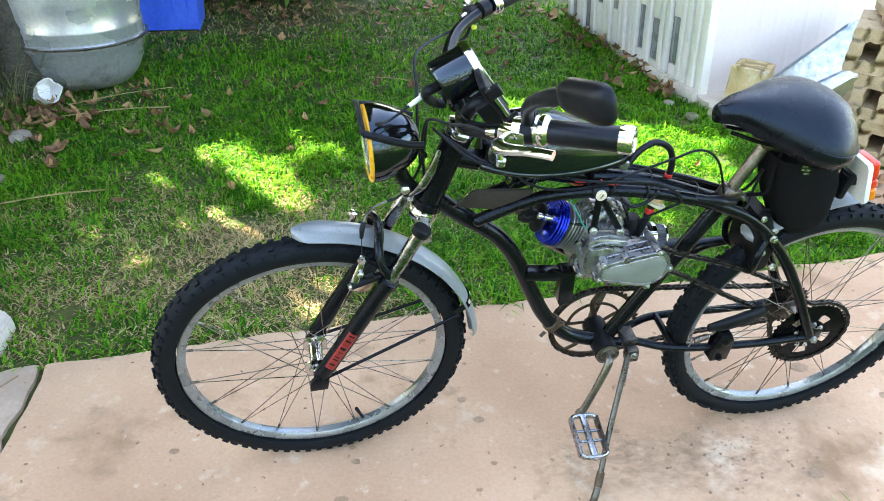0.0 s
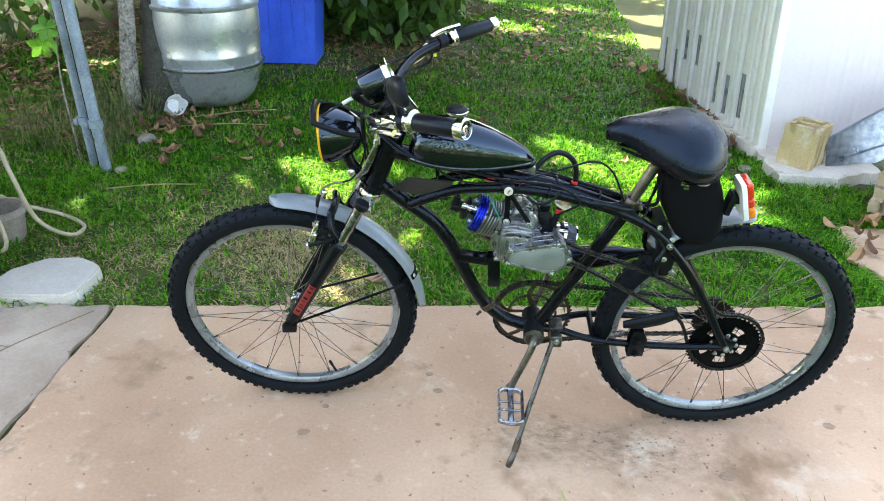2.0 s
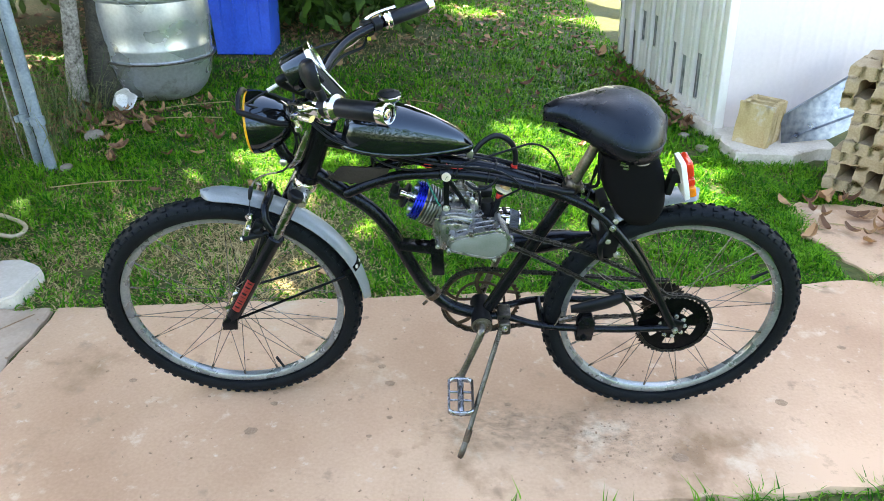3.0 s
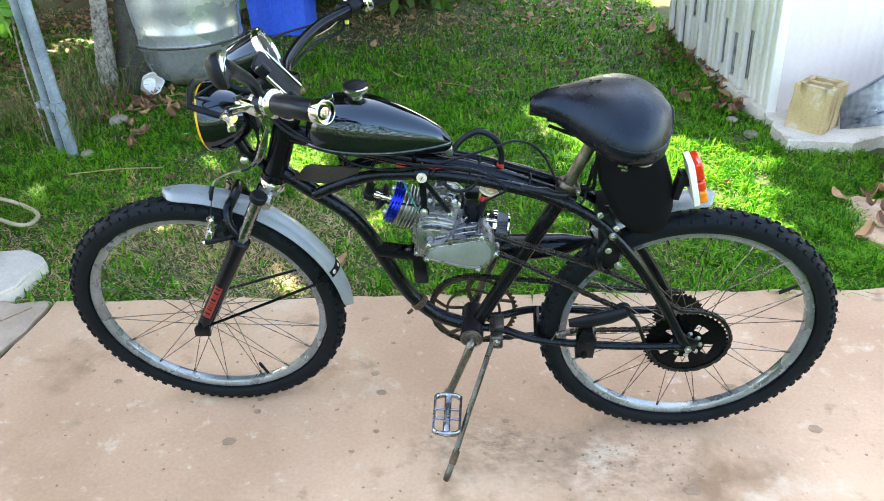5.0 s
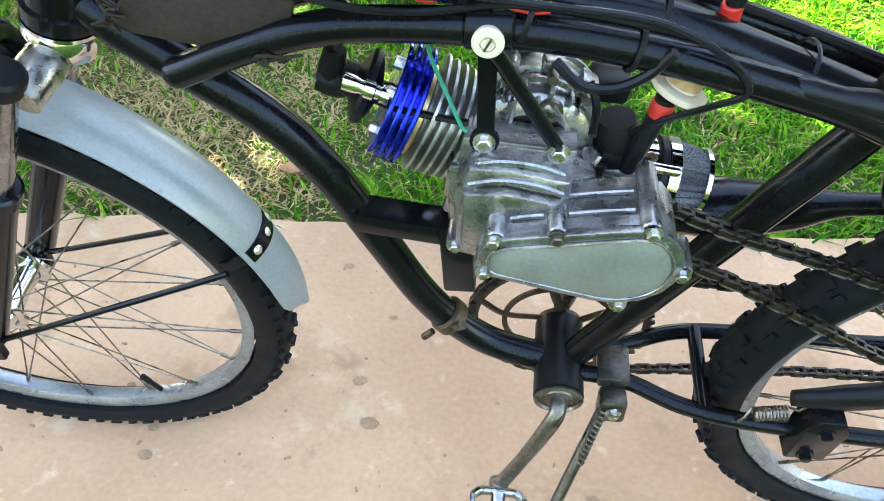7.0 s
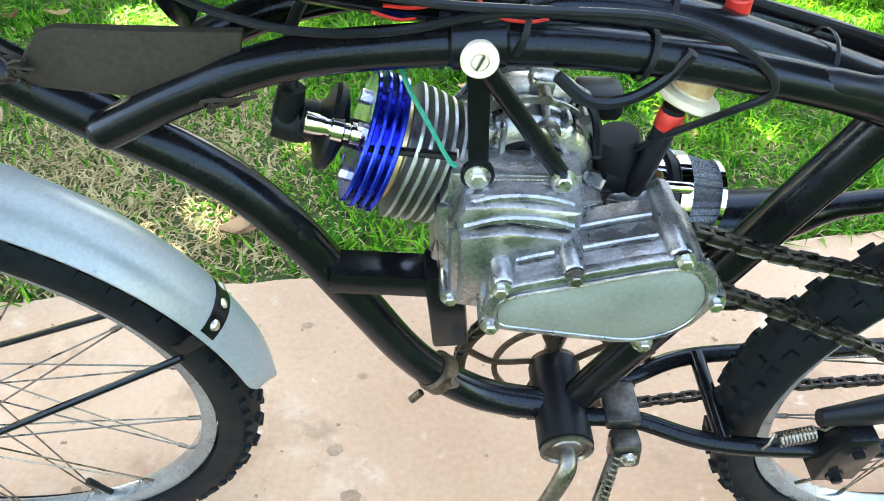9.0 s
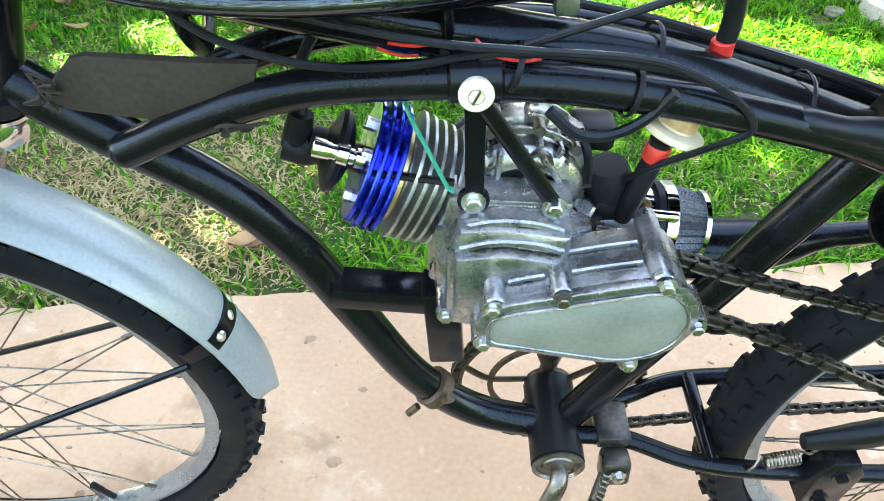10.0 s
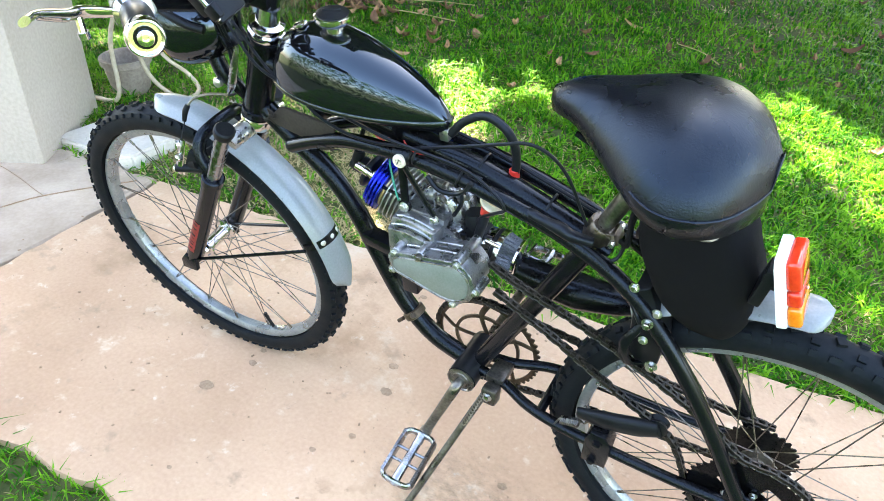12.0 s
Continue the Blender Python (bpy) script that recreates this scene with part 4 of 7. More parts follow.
FRONT, REAR = Vector((-0.590, 0.014, 0.3235)), Vector((0.5338, -0.007, 0.2925))
HEAD_LO, HEAD_HI = Vector((-0.356, 0, 0.695)), Vector((-0.300, 0, 0.838))
STEER_AXIS = (HEAD_HI - HEAD_LO).normalized()
AHEAD = Matrix.Translation((0.013, 0, 0))
STEER = AHEAD @ Matrix.Translation(HEAD_LO) @ Matrix.Rotation(radians(3.5), 4, STEER_AXIS) @ Matrix.Translation(-HEAD_LO)


def pair(pts, s):
    return [(x, s * y, z) for x, y, z in pts]


# frame tubes
chassis = part("main_tube", tube(B(), [(-0.309, 0, 0.800), (-0.22, -0.002, 0.779), (-0.12, -0.004, 0.755), (-0.02, -0.006, 0.733), (0.07, -0.006, 0.714), (0.15, -0.006, 0.686), (0.235, -0.006, 0.653), (0.268, -0.006, 0.639)], 0.0185, 18), BLACK_PAINT, bike)
bm = tube(B(), [HEAD_LO, HEAD_HI], 0.0235, 24)
lathe(bm, [(0.0235, 0), (0.0265, 0.002), (0.0265, 0.014), (0.0235, 0.016)], HEAD_LO, STEER_AXIS, 24)
lathe(bm, [(0.0235, 0), (0.0265, 0.002), (0.0265, 0.014), (0.0235, 0.016)], HEAD_HI - STEER_AXIS * 0.016, STEER_AXIS, 24)
part("head_tube", bm, BLACK_PAINT, bike, "", AHEAD)
ARCH = [(-0.250, 0.030, 0.674), (-0.195, 0.031, 0.698), (-0.135, 0.033, 0.717), (-0.07, 0.035, 0.723), (0.0, 0.036, 0.721), (0.06, 0.037, 0.713), (0.123, 0.037, 0.698),
        (0.19, 0.036, 0.678), (0.235, 0.037, 0.660), (0.285, 0.040, 0.636), (0.335, 0.045, 0.597), (0.400, 0.052, 0.519), (0.462, 0.058, 0.420), (0.511, 0.061, 0.328), (0.530, 0.062, 0.295)]
for s in (-1, 1):
    bm = tube(B(), pair(ARCH, s), 0.0118, 16)
    bmesh.ops.create_icosphere(bm, subdivisions=2, radius=0.0118, matrix=Matrix.Translation(pair(ARCH, s)[0]))
    part("arch_tube", bm, BLACK_PAINT, bike)
part("down_tube", tube(B(), [(-0.330, 0, 0.716), (-0.274, 0, 0.668), (-0.210, 0, 0.617), (-0.168, 0, 0.560), (-0.132, 0, 0.482), (-0.095, 0, 0.400), (-0.062, 0, 0.352), (-0.02, 0, 0.315), (0.04, 0, 0.292)], 0.0165, 18), BLACK_PAINT, bike)
part("seat_tube", tube(B(), [(0.258, -0.004, 0.672), (0.06, 0, 0.285)], 0.0160, 18), BLACK_PAINT, bike)
STAY = [(0.075, 0.018, 0.297), (0.125, 0.024, 0.297), (0.185, 0.047, 0.294), (0.26, 0.056, 0.289), (0.40, 0.059, 0.284), (0.532, 0.062, 0.291)]
for s in (-1, 1):
    part("chain_stay", tube(B(), pair(STAY, s), 0.0092, 14), BLACK_PAINT, bike)
    bm = prism(B(), [(0.508, 0.276), (0.553, 0.276), (0.558, 0.306), (0.518, 0.326), (0.501, 0.311)], s * 0.062 - 0.003, s * 0.062 + 0.003, 0.001)
    part("dropout", bm, BLACK_PAINT, bike)
bm = B()
lathe(bm, [(0.019, -0.048), (0.027, -0.046), (0.027, 0.046), (0.019, 0.048)], (0.055, 0, 0.290), (0, 1, 0), 28)
bb = part("bottom_bracket", bm, BLACK_PLASTIC, bike)
bm = B()
lathe(bm, [(0.0255, 0.0), (0.0265, 0.003), (0.0235, 0.004), (0.022, 0.001), (0.017, 0.001), (0.016, 0.003), (0.009, 0.003)], (0.055, -0.048, 0.290), (0, -1, 0), 28)
part("bearing_cup", bm, DULL_STEEL, bb)
part("bridge", rod(B(), (0.345, -0.045, 0.588), (0.345, 0.045, 0.588), 0.008, 12), BLACK_PAINT, bike)
part("bridge", rod(B(), (0.205, -0.05, 0.297), (0.205, 0.05, 0.297), 0.008, 12), BLACK_PAINT, bike)
for s in (-1, 1):
    part("stub_tube", tube(B(), [(-0.02, -0.004, 0.733), (-0.02, s * 0.034, 0.722)], 0.009, 12), BLACK_PAINT, bike)

# seat post, clamp, saddle
bm = B()
lathe(bm, [(0.0195, 0), (0.021, 0.002), (0.021, 0.026), (0.0195, 0.028)], (0.246, -0.006, 0.660), (0.42, 0, 0.84), 24)
box(bm, (0.018, 0.030, 0.018), pose(0.270, -0.006, 0.670, 0, -26, 0), 0.002)
clamp = part("seat_clamp", bm, BROWN_STEEL, bike, "tarnished steel seat clamp")
part("clamp_bolt", rod(B(), (0.274, -0.030, 0.670), (0.274, 0.020, 0.670), 0.004, 8), ZINC, clamp)
part("seat_post", tube(B(), [(0.243, -0.006, 0.652), (0.304, -0.006, 0.790)], 0.0122, 20), DULL_STEEL, bike, "dull steel seat post")


def between(x, table):
    """The value at x of a broken line through the table's points."""
    for (a, va), (b, vb) in zip(table, table[1:]):
        if x <= b:
            return va + (vb - va) * max(0.0, (x - a) / (b - a))
    return table[-1][1]


def saddle_shell():
    """A wide cruiser saddle: a narrow nose, broad wings set forward, a rounded rear, a crease and an undercut skirt."""
    wide = [(0.185, 0.012), (0.195, 0.022), (0.215, 0.032), (0.235, 0.044), (0.256, 0.060), (0.275, 0.077), (0.295, 0.096), (0.315, 0.114), (0.335, 0.127), (0.355, 0.132), (0.375, 0.129), (0.395, 0.118), (0.415, 0.098), (0.432, 0.066), (0.443, 0.024)]
    high = [(0.185, 0.880), (0.200, 0.890), (0.220, 0.898), (0.260, 0.902), (0.300, 0.908), (0.330, 0.911), (0.360, 0.910), (0.390, 0.903), (0.420, 0.887), (0.435, 0.870), (0.443, 0.852)]
    drop = [(0.185, 0.010), (0.220, 0.020), (0.260, 0.038), (0.300, 0.056), (0.330, 0.068), (0.360, 0.072), (0.400, 0.066), (0.430, 0.048), (0.443, 0.024)]
    deep = [(0.185, 0.020), (0.260, 0.032), (0.300, 0.036), (0.360, 0.040), (0.443, 0.036)]
    bm = B()
    rows, n = [], 34
    for i in range(n + 1):
        t = i / n
        x = 0.185 + 0.258 * (1 - (1 - t) ** 1.25)
        w = sum(between(x + e, wide) for e in (-0.008, 0, 0.008)) / 3 if 0.19 < x < 0.435 else between(x, wide)
        top, d, s = (sum(between(x + e, tb) for e in (-0.01, 0, 0.01)) / 3 for tb in (high, drop, deep))
        row = []
        for j in range(-10, 11):
            u = abs(j) / 10
            if u <= 0.7:
                k = u / 0.7
                y, z = w * k, top - d * (0.35 * k ** 2 + 0.65 * k ** 3.2)
            else:
                k = (u - 0.7) / 0.3
                y, z = w * (1 + 0.02 * math.sin(k * math.pi)) - (0.006 + 0.12 * w) * k ** 1.6, top - d - s * k
            row.append(bm.verts.new((x, math.copysign(y, j), z)))
        rows.append(row)
    for a, b in zip(rows, rows[1:]):
        for j in range(20):
            bm.faces.new((a[j], a[j + 1], b[j + 1], b[j]))
    bm.faces.new(rows[0][::-1])
    bm.faces.new(rows[-1])
    under = [bm.verts.new((r[0].co.x, 0, r[0].co.z + 0.012)) for r in rows]
    for k in range(n):
        bm.faces.new((rows[k][0], under[k], under[k + 1], rows[k + 1][0]))
        bm.faces.new((rows[k][20], rows[k + 1][20], under[k + 1], under[k]))
    return bm, rows


SEAT = Matrix.Translation((-0.009, -0.008, -0.016))
bm, rows = saddle_shell()
seam = [rows[k][3].co.copy() + Vector((0, -0.0004, 0)) for k in range(15, 35)] + [rows[34][j].co.copy() + Vector((0.001, 0, 0)) for j in range(4, 17)] + [rows[k][17].co.copy() + Vector((0, 0.0004, 0)) for k in range(34, 14, -1)]
saddle = part("saddle", bm, VINYL, bike, "black vinyl sprung saddle", SEAT, 60)
part("piping", tube(B(), seam, 0.0015, 6, n=2), VINYL, saddle, "", SEAT)
for s in (-1, 1):
    bm = B()
    tube(bm, [(0.22, s * 0.012, 0.832), (0.28, s * 0.022, 0.812), (0.34, s * 0.030, 0.800), (0.40, s * 0.055, 0.800)], 0.0036, 8)
    part("saddle_rail", bm, BLACK_PAINT, saddle, "", SEAT)
    bm = B()
    pts = []
    for i in range(60):
        a = i / 60 * 2 * math.pi * 5
        pts.append((0.395 + 0.014 * math.cos(a), s * 0.055 + 0.014 * math.sin(a), 0.768 + 0.05 * i / 60))
    tube(bm, pts, 0.0022, 6, n=1)
    part("spring", bm, DULL_STEEL, saddle, "", SEAT)
bm = box(B(), (0.045, 0.05, 0.030), pose(0.312, 0, 0.806, 0, 15, 0), 0.005)
rod(bm, (0.312, -0.034, 0.806), (0.312, 0.034, 0.806), 0.007, 10)
part("saddle_clamp", bm, DULL_STEEL, saddle, "", SEAT)

# tool pouch under the saddle
bm = B()
rows = []
for i in range(15):
    t = i / 14
    z = 0.785 - 0.184 * t
    cx = 0.372 + 0.050 * t
    wx = 0.066 - 0.004 * math.cos(t * 9) - 0.042 * max(0, (t - 0.62) / 0.38) ** 2
    wy = 0.050 + 0.004 * math.sin(t * 7) - 0.030 * max(0, (t - 0.62) / 0.38) ** 2
    row = []
    for j in range(24):
        a = 2 * math.pi * j / 24
        c, sn = math.cos(a), math.sin(a)
        k = 1 + 0.05 * noise.noise((c * 2, sn * 2, t * 5))
        row.append(bm.verts.new((cx + wx * k * math.copysign(abs(c) ** 0.6, c), -0.012 + wy * k * math.copysign(abs(sn) ** 0.6, sn), z)))
    rows.append(row)
for a, b in zip(rows, rows[1:]):
    for j in range(24):
        bm.faces.new((a[j], a[(j + 1) % 24], b[(j + 1) % 24], b[j]))
bm.faces.new(rows[0])
bm.faces.new(rows[-1][::-1])
pouch = part("pouch", bm, CLOTH, bike, "slack black nylon tool pouch", SEAT, 70)
part("strap", tube(B(), [(0.325, -0.03, 0.80), (0.302, -0.045, 0.75), (0.300, -0.05, 0.70), (0.285, -0.02, 0.675)], 0.004, 8), CLOTH, pouch)
bm = B()
for x, z, w in ((0.0, 0.0, 0.018), (0.004, -0.008, 0.012), (-0.003, 0.007, 0.010)):
    box(bm, (w, 0.003, 0.004), pose(0.346 + x, -0.071, 0.757 + z, 0, 14, 0))
part("worn_print", bm, ZINC, pouch, "worn pale print")
part("rivet", lathe(B(), [(0.0012, 0), (0.0045, 0), (0.0045, 0.002), (0.0012, 0.002)], (0.340, -0.060, 0.708), (-0.4, -1, 0), 12, closed=True), ZINC, pouch)

# fuel tank
TANK_U = [(0.0, 0.0), (0.04, 0.45), (0.10, 0.72), (0.22, 0.95), (0.36, 1.0), (0.52, 0.90), (0.68, 0.68), (0.82, 0.44), (0.93, 0.22), (1.0, 0.0)]


def lerp_table(tab, t):
    for (a, va), (b, vb) in zip(tab, tab[1:]):
        if t <= b:
            return va + (vb - va) * (t - a) / (b - a)
    return tab[-1][1]


TX0, TX1 = -0.254, 0.027
def tank_bottom(t):
    return 0.787 - 0.019 * t - 0.004 * math.sin(math.pi * t)
bm = B()
rows, n = [], 30
for i in range(n + 1):
    t = i / n
    t = 0.5 - 0.5 * math.cos(math.pi * t)
    x = TX0 + (TX1 - TX0) * t
    w = 0.070 * max(0.02, math.sin(math.pi * min(1, 0.06 + t ** 0.85 * 0.93))) ** 0.55 * (1 - 0.28 * t)
    top = tank_bottom(t) + 0.014 + 0.088 * lerp_table(TANK_U, t) ** 0.85
    zb = tank_bottom(t)
    row = []
    for j in range(28):
        a = 2 * math.pi * j / 28
        c, sn = math.cos(a), math.sin(a)
        y = w * math.copysign(abs(c) ** 0.85, c) - 0.006
        z = zb + 0.010 + (top - zb - 0.010) * max(0, sn) ** 0.9 if sn >= 0 else zb + 0.010 + 0.020 * -abs(sn)
        row.append(bm.verts.new((x, y, z)))
    rows.append(row)
for a, b in zip(rows, rows[1:]):
    for j in range(28):
        bm.faces.new((a[j], a[(j + 1) % 28], b[(j + 1) % 28], b[j]))
bm.faces.new(rows[0])
bm.faces.new(rows[-1][::-1])
seam = [r[0].co.copy() for r in rows][::2] + [r[14].co.copy() for r in rows][::-1][::2]
tank = part("fuel_tank", bm, TANK_PAINT, bike, "glossy black teardrop fuel tank", angle=80)
seam_pts = seam + [seam[0]]
part("seam_flange", tube(B(), seam_pts, 0.0036, 8, n=3, flat=0.5), TANK_PAINT, tank)
bm = B()
CAP = (-0.147, -0.010, 0.879)
lathe(bm, [(0.013, -0.012), (0.013, 0.002), (0.020, 0.006), (0.0245, 0.010), (0.0255, 0.014), (0.0250, 0.018), (0.022, 0.0195)], CAP, (0.05, -0.02, 1), 32)
cap = part("fuel_cap", bm, CHROME, tank, "chrome fuel cap with black top")
bm = B()
lathe(bm, [(0.0225, 0.0), (0.0225, 0.0025), (0.017, 0.0045), (0.0, 0.0055)], Vector(CAP) + Vector((0.001, 0, 0.0185)), (0.05, -0.02, 1), 32)
box(bm, (0.026, 0.005, 0.005), pose(CAP[0], CAP[1], CAP[2] + 0.0235, 0, 0, 30), 0.002)
part("cap_top", bm, BLACK_PLASTIC, cap)
bm = box(B(), (0.018, 0.014, 0.006), pose(-0.197, -0.02, 0.878, 10, -14, 0), 0.002)
part("vent", bm, CHROME, tank)
for x in (-0.19, -0.045):
    bm = B()
    tube(bm, [(x, -0.030, 0.783), (x, -0.027, 0.755), (x, 0.0, 0.732), (x, 0.027, 0.755), (x, 0.030, 0.783)], 0.004, 8, flat=2.2)
    part("tank_strap", bm, BLACK_PAINT, tank)
    part("nut", lathe(B(), [(0.006, 0), (0.006, 0.006), (0.003, 0.008)], (x, -0.02, 0.785), (0, -0.3, -1), 6), ZINC, tank)
bm = B()
rod(bm, (0.014, -0.008, 0.766), (0.032, -0.010, 0.760), 0.006, 10)
box(bm, (0.014, 0.012, 0.018), pose(0.022, -0.010, 0.758), 0.002)
part("fuel_tap", bm, ZINC, tank)

# worn leather plate between down tube and arches
outline = [(-0.285, 0.714), (-0.273, 0.728), (-0.262, 0.738), (-0.252, 0.7405), (-0.200, 0.738), (-0.154, 0.734), (-0.159, 0.718), (-0.165, 0.707), (-0.174, 0.697), (-0.186, 0.6945), (-0.249, 0.700), (-0.275, 0.7045)]
bm = prism(B(), outline, -0.0325, -0.0275, 0.0012)
for v in bm.verts:
    v.co.y += 0.0025 * math.sin((v.co.x + 0.3) * 42) + 0.0015 * noise.noise(v.co * 60)
plate = part("leather_plate", bm, PLATE, bike, "worn black leather flap tied to the tubes")
for x, y, z in ((-0.178, -0.036, 0.697), (-0.283, -0.030, 0.716)):
    bm = B()
    rr = random.Random(int(-x * 1000))
    tube(bm, [(x + rr.gauss(0, 0.006), y + rr.gauss(0, 0.004), z + rr.gauss(0, 0.006)) for _ in range(24)], 0.0012, 5, n=3)
    part("tie", bm, PLATE, plate)

# ---- wheels ----
def wheel(name, centre, xf, steer, label, rear=False):
    """Rim with tyre, hub, spokes, nipples and valve; the axle along y."""
    at = (xf @ Matrix.Translation(centre) @ Matrix.Rotation(radians(1.2), 4, "X") if xf is not None else Matrix.Translation(centre)) @ Matrix.Diagonal((WHEEL_SIZE, WHEEL_SIZE, WHEEL_SIZE, 1))
    bm = B()
    lathe(bm, [(0.2865, -0.0135), (0.2840, -0.0140), (0.2750, -0.0125), (0.2700, -0.0085), (0.2685, 0.0), (0.2700, 0.0085), (0.2750, 0.0125), (0.2840, 0.0140), (0.2865, 0.0135), (0.2790, 0.0)], (0, 0, 0), (0, 1, 0), 96, closed=True)
    rim = part(name, bm, RIM, bike, label)
    rim.matrix_local = at
    bm = B()
    tyre = []
    for i in range(17):
        a = radians(-128 + 256 * i / 16)
        tyre.append((0.3060 + 0.0265 * math.cos(a), 0.0262 * math.sin(a)))
    lathe(bm, tyre, (0, 0, 0), (0, 1, 0), 120, closed=True)
    knobs = 78
    for i in range(knobs):
        base = Matrix.Rotation(2 * math.pi * i / knobs, 4, "Y")
        odd = i % 2
        for y, r, w, d, tilt in ((0.0, 0.3335, 0.013, 0.011, 20 if odd else -20), (-0.0115, 0.3315, 0.009, 0.0105, -24), (0.0115, 0.3315, 0.009, 0.0105, 24),
                                 (-0.0222, 0.3220, 0.008, 0.0135 if odd else 0.0095, -58), (0.0222, 0.3220, 0.008, 0.0135 if odd else 0.0095, 58)):
            if (y == 0.0 and not odd) or (abs(y) == 0.0115 and odd):
                continue
            box(bm, (d, w, 0.006), base @ pose(0.0, y, r) @ Matrix.Rotation(radians(-tilt) if abs(tilt) > 21 else 0, 4, "X") @ (Matrix.Rotation(radians(tilt), 4, "Z") if abs(tilt) < 21 else Matrix()))
    part("tyre", bm, RUBBER, rim, "knobbly black tyre", angle=30)
    bm = B()
    lathe(bm, [(0.006, -0.058), (0.010, -0.056), (0.010, -0.046), (0.016, -0.044), (0.018, -0.038), (0.027, -0.036), (0.027, -0.032), (0.016, -0.029), (0.0145, 0.0), (0.016, 0.029), (0.027, 0.032), (0.027, 0.036), (0.018, 0.038), (0.016, 0.044), (0.010, 0.046), (0.010, 0.056), (0.006, 0.058)], (0, 0, 0), (0, 1, 0), 28)
    part("hub", bm, CHROME if not rear else DULL_STEEL, rim, "polished hub")
    bm = B()
    rod(bm, (0, -0.078, 0), (0, 0.078, 0), 0.0045, 10)
    for s in (-1, 1):
        lathe(bm, [(0.0085, 0), (0.0085, 0.007), (0.006, 0.008)], (0, s * 0.067, 0), (0, s, 0), 6)
    part("axle", bm, ZINC, rim)
    shapes = []
    for side in (-1, 1):
        for lead in (-1, 1):
            bm = B()
            a = Vector((0.025 * math.sin(0), side * (0.034 + 0.002 * lead), 0.025))
            ang = lead * radians(56)
            b = Vector((0.268 * math.sin(ang * 0.98), side * 0.004, 0.268 * math.cos(ang * 0.98)))
            tube(bm, [a, b], 0.00105, 5)
            d = (b - a).normalized()
            tube(bm, [b - d * 0.013, b + d * 0.002], 0.0021, 6)
            shapes.append(mesh_of("spoke", bm, SPOKE))
    k = 0
    for i in range(9):
        for q, me in enumerate(shapes):
            sp = new("spoke", me)
            sp.parent = rim
            sp.matrix_local = Matrix.Rotation(radians(40 * i + (0, 10, 20, 30)[q]), 4, "Y")
    bm = B()
    va = radians(205 if not rear else 150)
    d = Vector((-math.cos(va), 0, math.sin(va))) if rear else Vector((0.335, 0, -0.94))
    rod(bm, d.normalized() * 0.266, d.normalized() * 0.228, 0.0038, 10)
    rod(bm, d.normalized() * 0.240, d.normalized() * 0.224, 0.0045, 10)
    part("valve", bm, BLACK_PLASTIC, rim)
    return rim


front_wheel = wheel("front_wheel", FRONT, STEER, True, "silver spoked front wheel with knobbly tyre")
rear_wheel = wheel("rear_wheel", REAR, None, False, "silver spoked rear wheel with knobbly tyre", rear=True)


# ---- mudguards ----
def mudguard(name, centre, r, a0, a1, width, xf, lift=0.0, corner=0.046):
    """A curved mudguard round the wheel from angle a0 to a1 (degrees from +x, upwards)."""
    bm = B()
    rows, n = [], 40
    for i in range(n + 1):
        t = i / n
        a = radians(a0 + (a1 - a0) * t)
        taper = 1.0
        if corner:
            e = min(t, 1 - t) * abs(a1 - a0) * math.pi / 180 * r
            taper = min(1.0, math.sqrt(max(0.03, min(1.0, e / corner)) * (2 - min(1.0, e / corner))))
        rr = r + lift * t
        outer, inner = [], []
        for j in range(9):
            u = -1 + 2 * j / 8
            y = u * width * taper
            drop = 0.013 * abs(u) ** 2.4
            for lst, th in ((outer, 0.0), (inner, 0.0022)):
                q = rr - drop - th
                lst.append(bm.verts.new((centre.x + q * math.cos(a), centre.y * 0.6 + y * (1 - th * 8), centre.z + q * math.sin(a))))
        rows.append(outer + inner[::-1])
    m = len(rows[0])
    for a, b in zip(rows, rows[1:]):
        for j in range(m):
            bm.faces.new((a[j], a[(j + 1) % m], b[(j + 1) % m], b[j]))
    bm.faces.new(rows[0])
    bm.faces.new(rows[-1][::-1])
    return part(name, bm, FENDER, bike, "silver-grey painted steel mudguard", xf, 50)


front_guard = mudguard("front_mudguard", FRONT, 0.350, 1.5, 92, 0.034, STEER)
rear_guard = mudguard("rear_mudguard", Vector((0.533, -0.020, 0.3125)), 0.346, 131, 89, 0.034, None, 0.006, 0.020)
# strap and stays of the front mudguard
bm = B()
ca, sa = math.cos(radians(21.2)), math.sin(radians(21.2))
strap = []
for j in range(13):
    u = -1.12 + 2.24 * j / 12
    q = 0.3485 - 0.014 * abs(u) ** 2.2 - (0.02 if abs(u) > 1.1 else 0)
    strap.append((FRONT.x + q * ca, 0.008 + 0.0315 * u, FRONT.z + q * sa))
loops = [[], [], [], []]
tang = Vector((-sa, 0, ca))
for q in strap:
    rad = (Vector((q[0], 0, q[2])) - FRONT).normalized()
    for lst, w, h in zip(loops, (-0.008, 0.008, 0.008, -0.008), (-0.001, -0.001, 0.0048, 0.0048)):
        lst.append(bm.verts.new(Vector(q) + tang * w + rad * h))
for i in range(4):
    for j in range(12):
        bm.faces.new((loops[i][j], loops[i][j + 1], loops[(i + 1) % 4][j + 1], loops[(i + 1) % 4][j]))
for j in (0, 12):
    bm.faces.new([l[j] for l in loops])
band = part("strap", bm, BLACK_PAINT, front_guard, "black steel band", STEER)
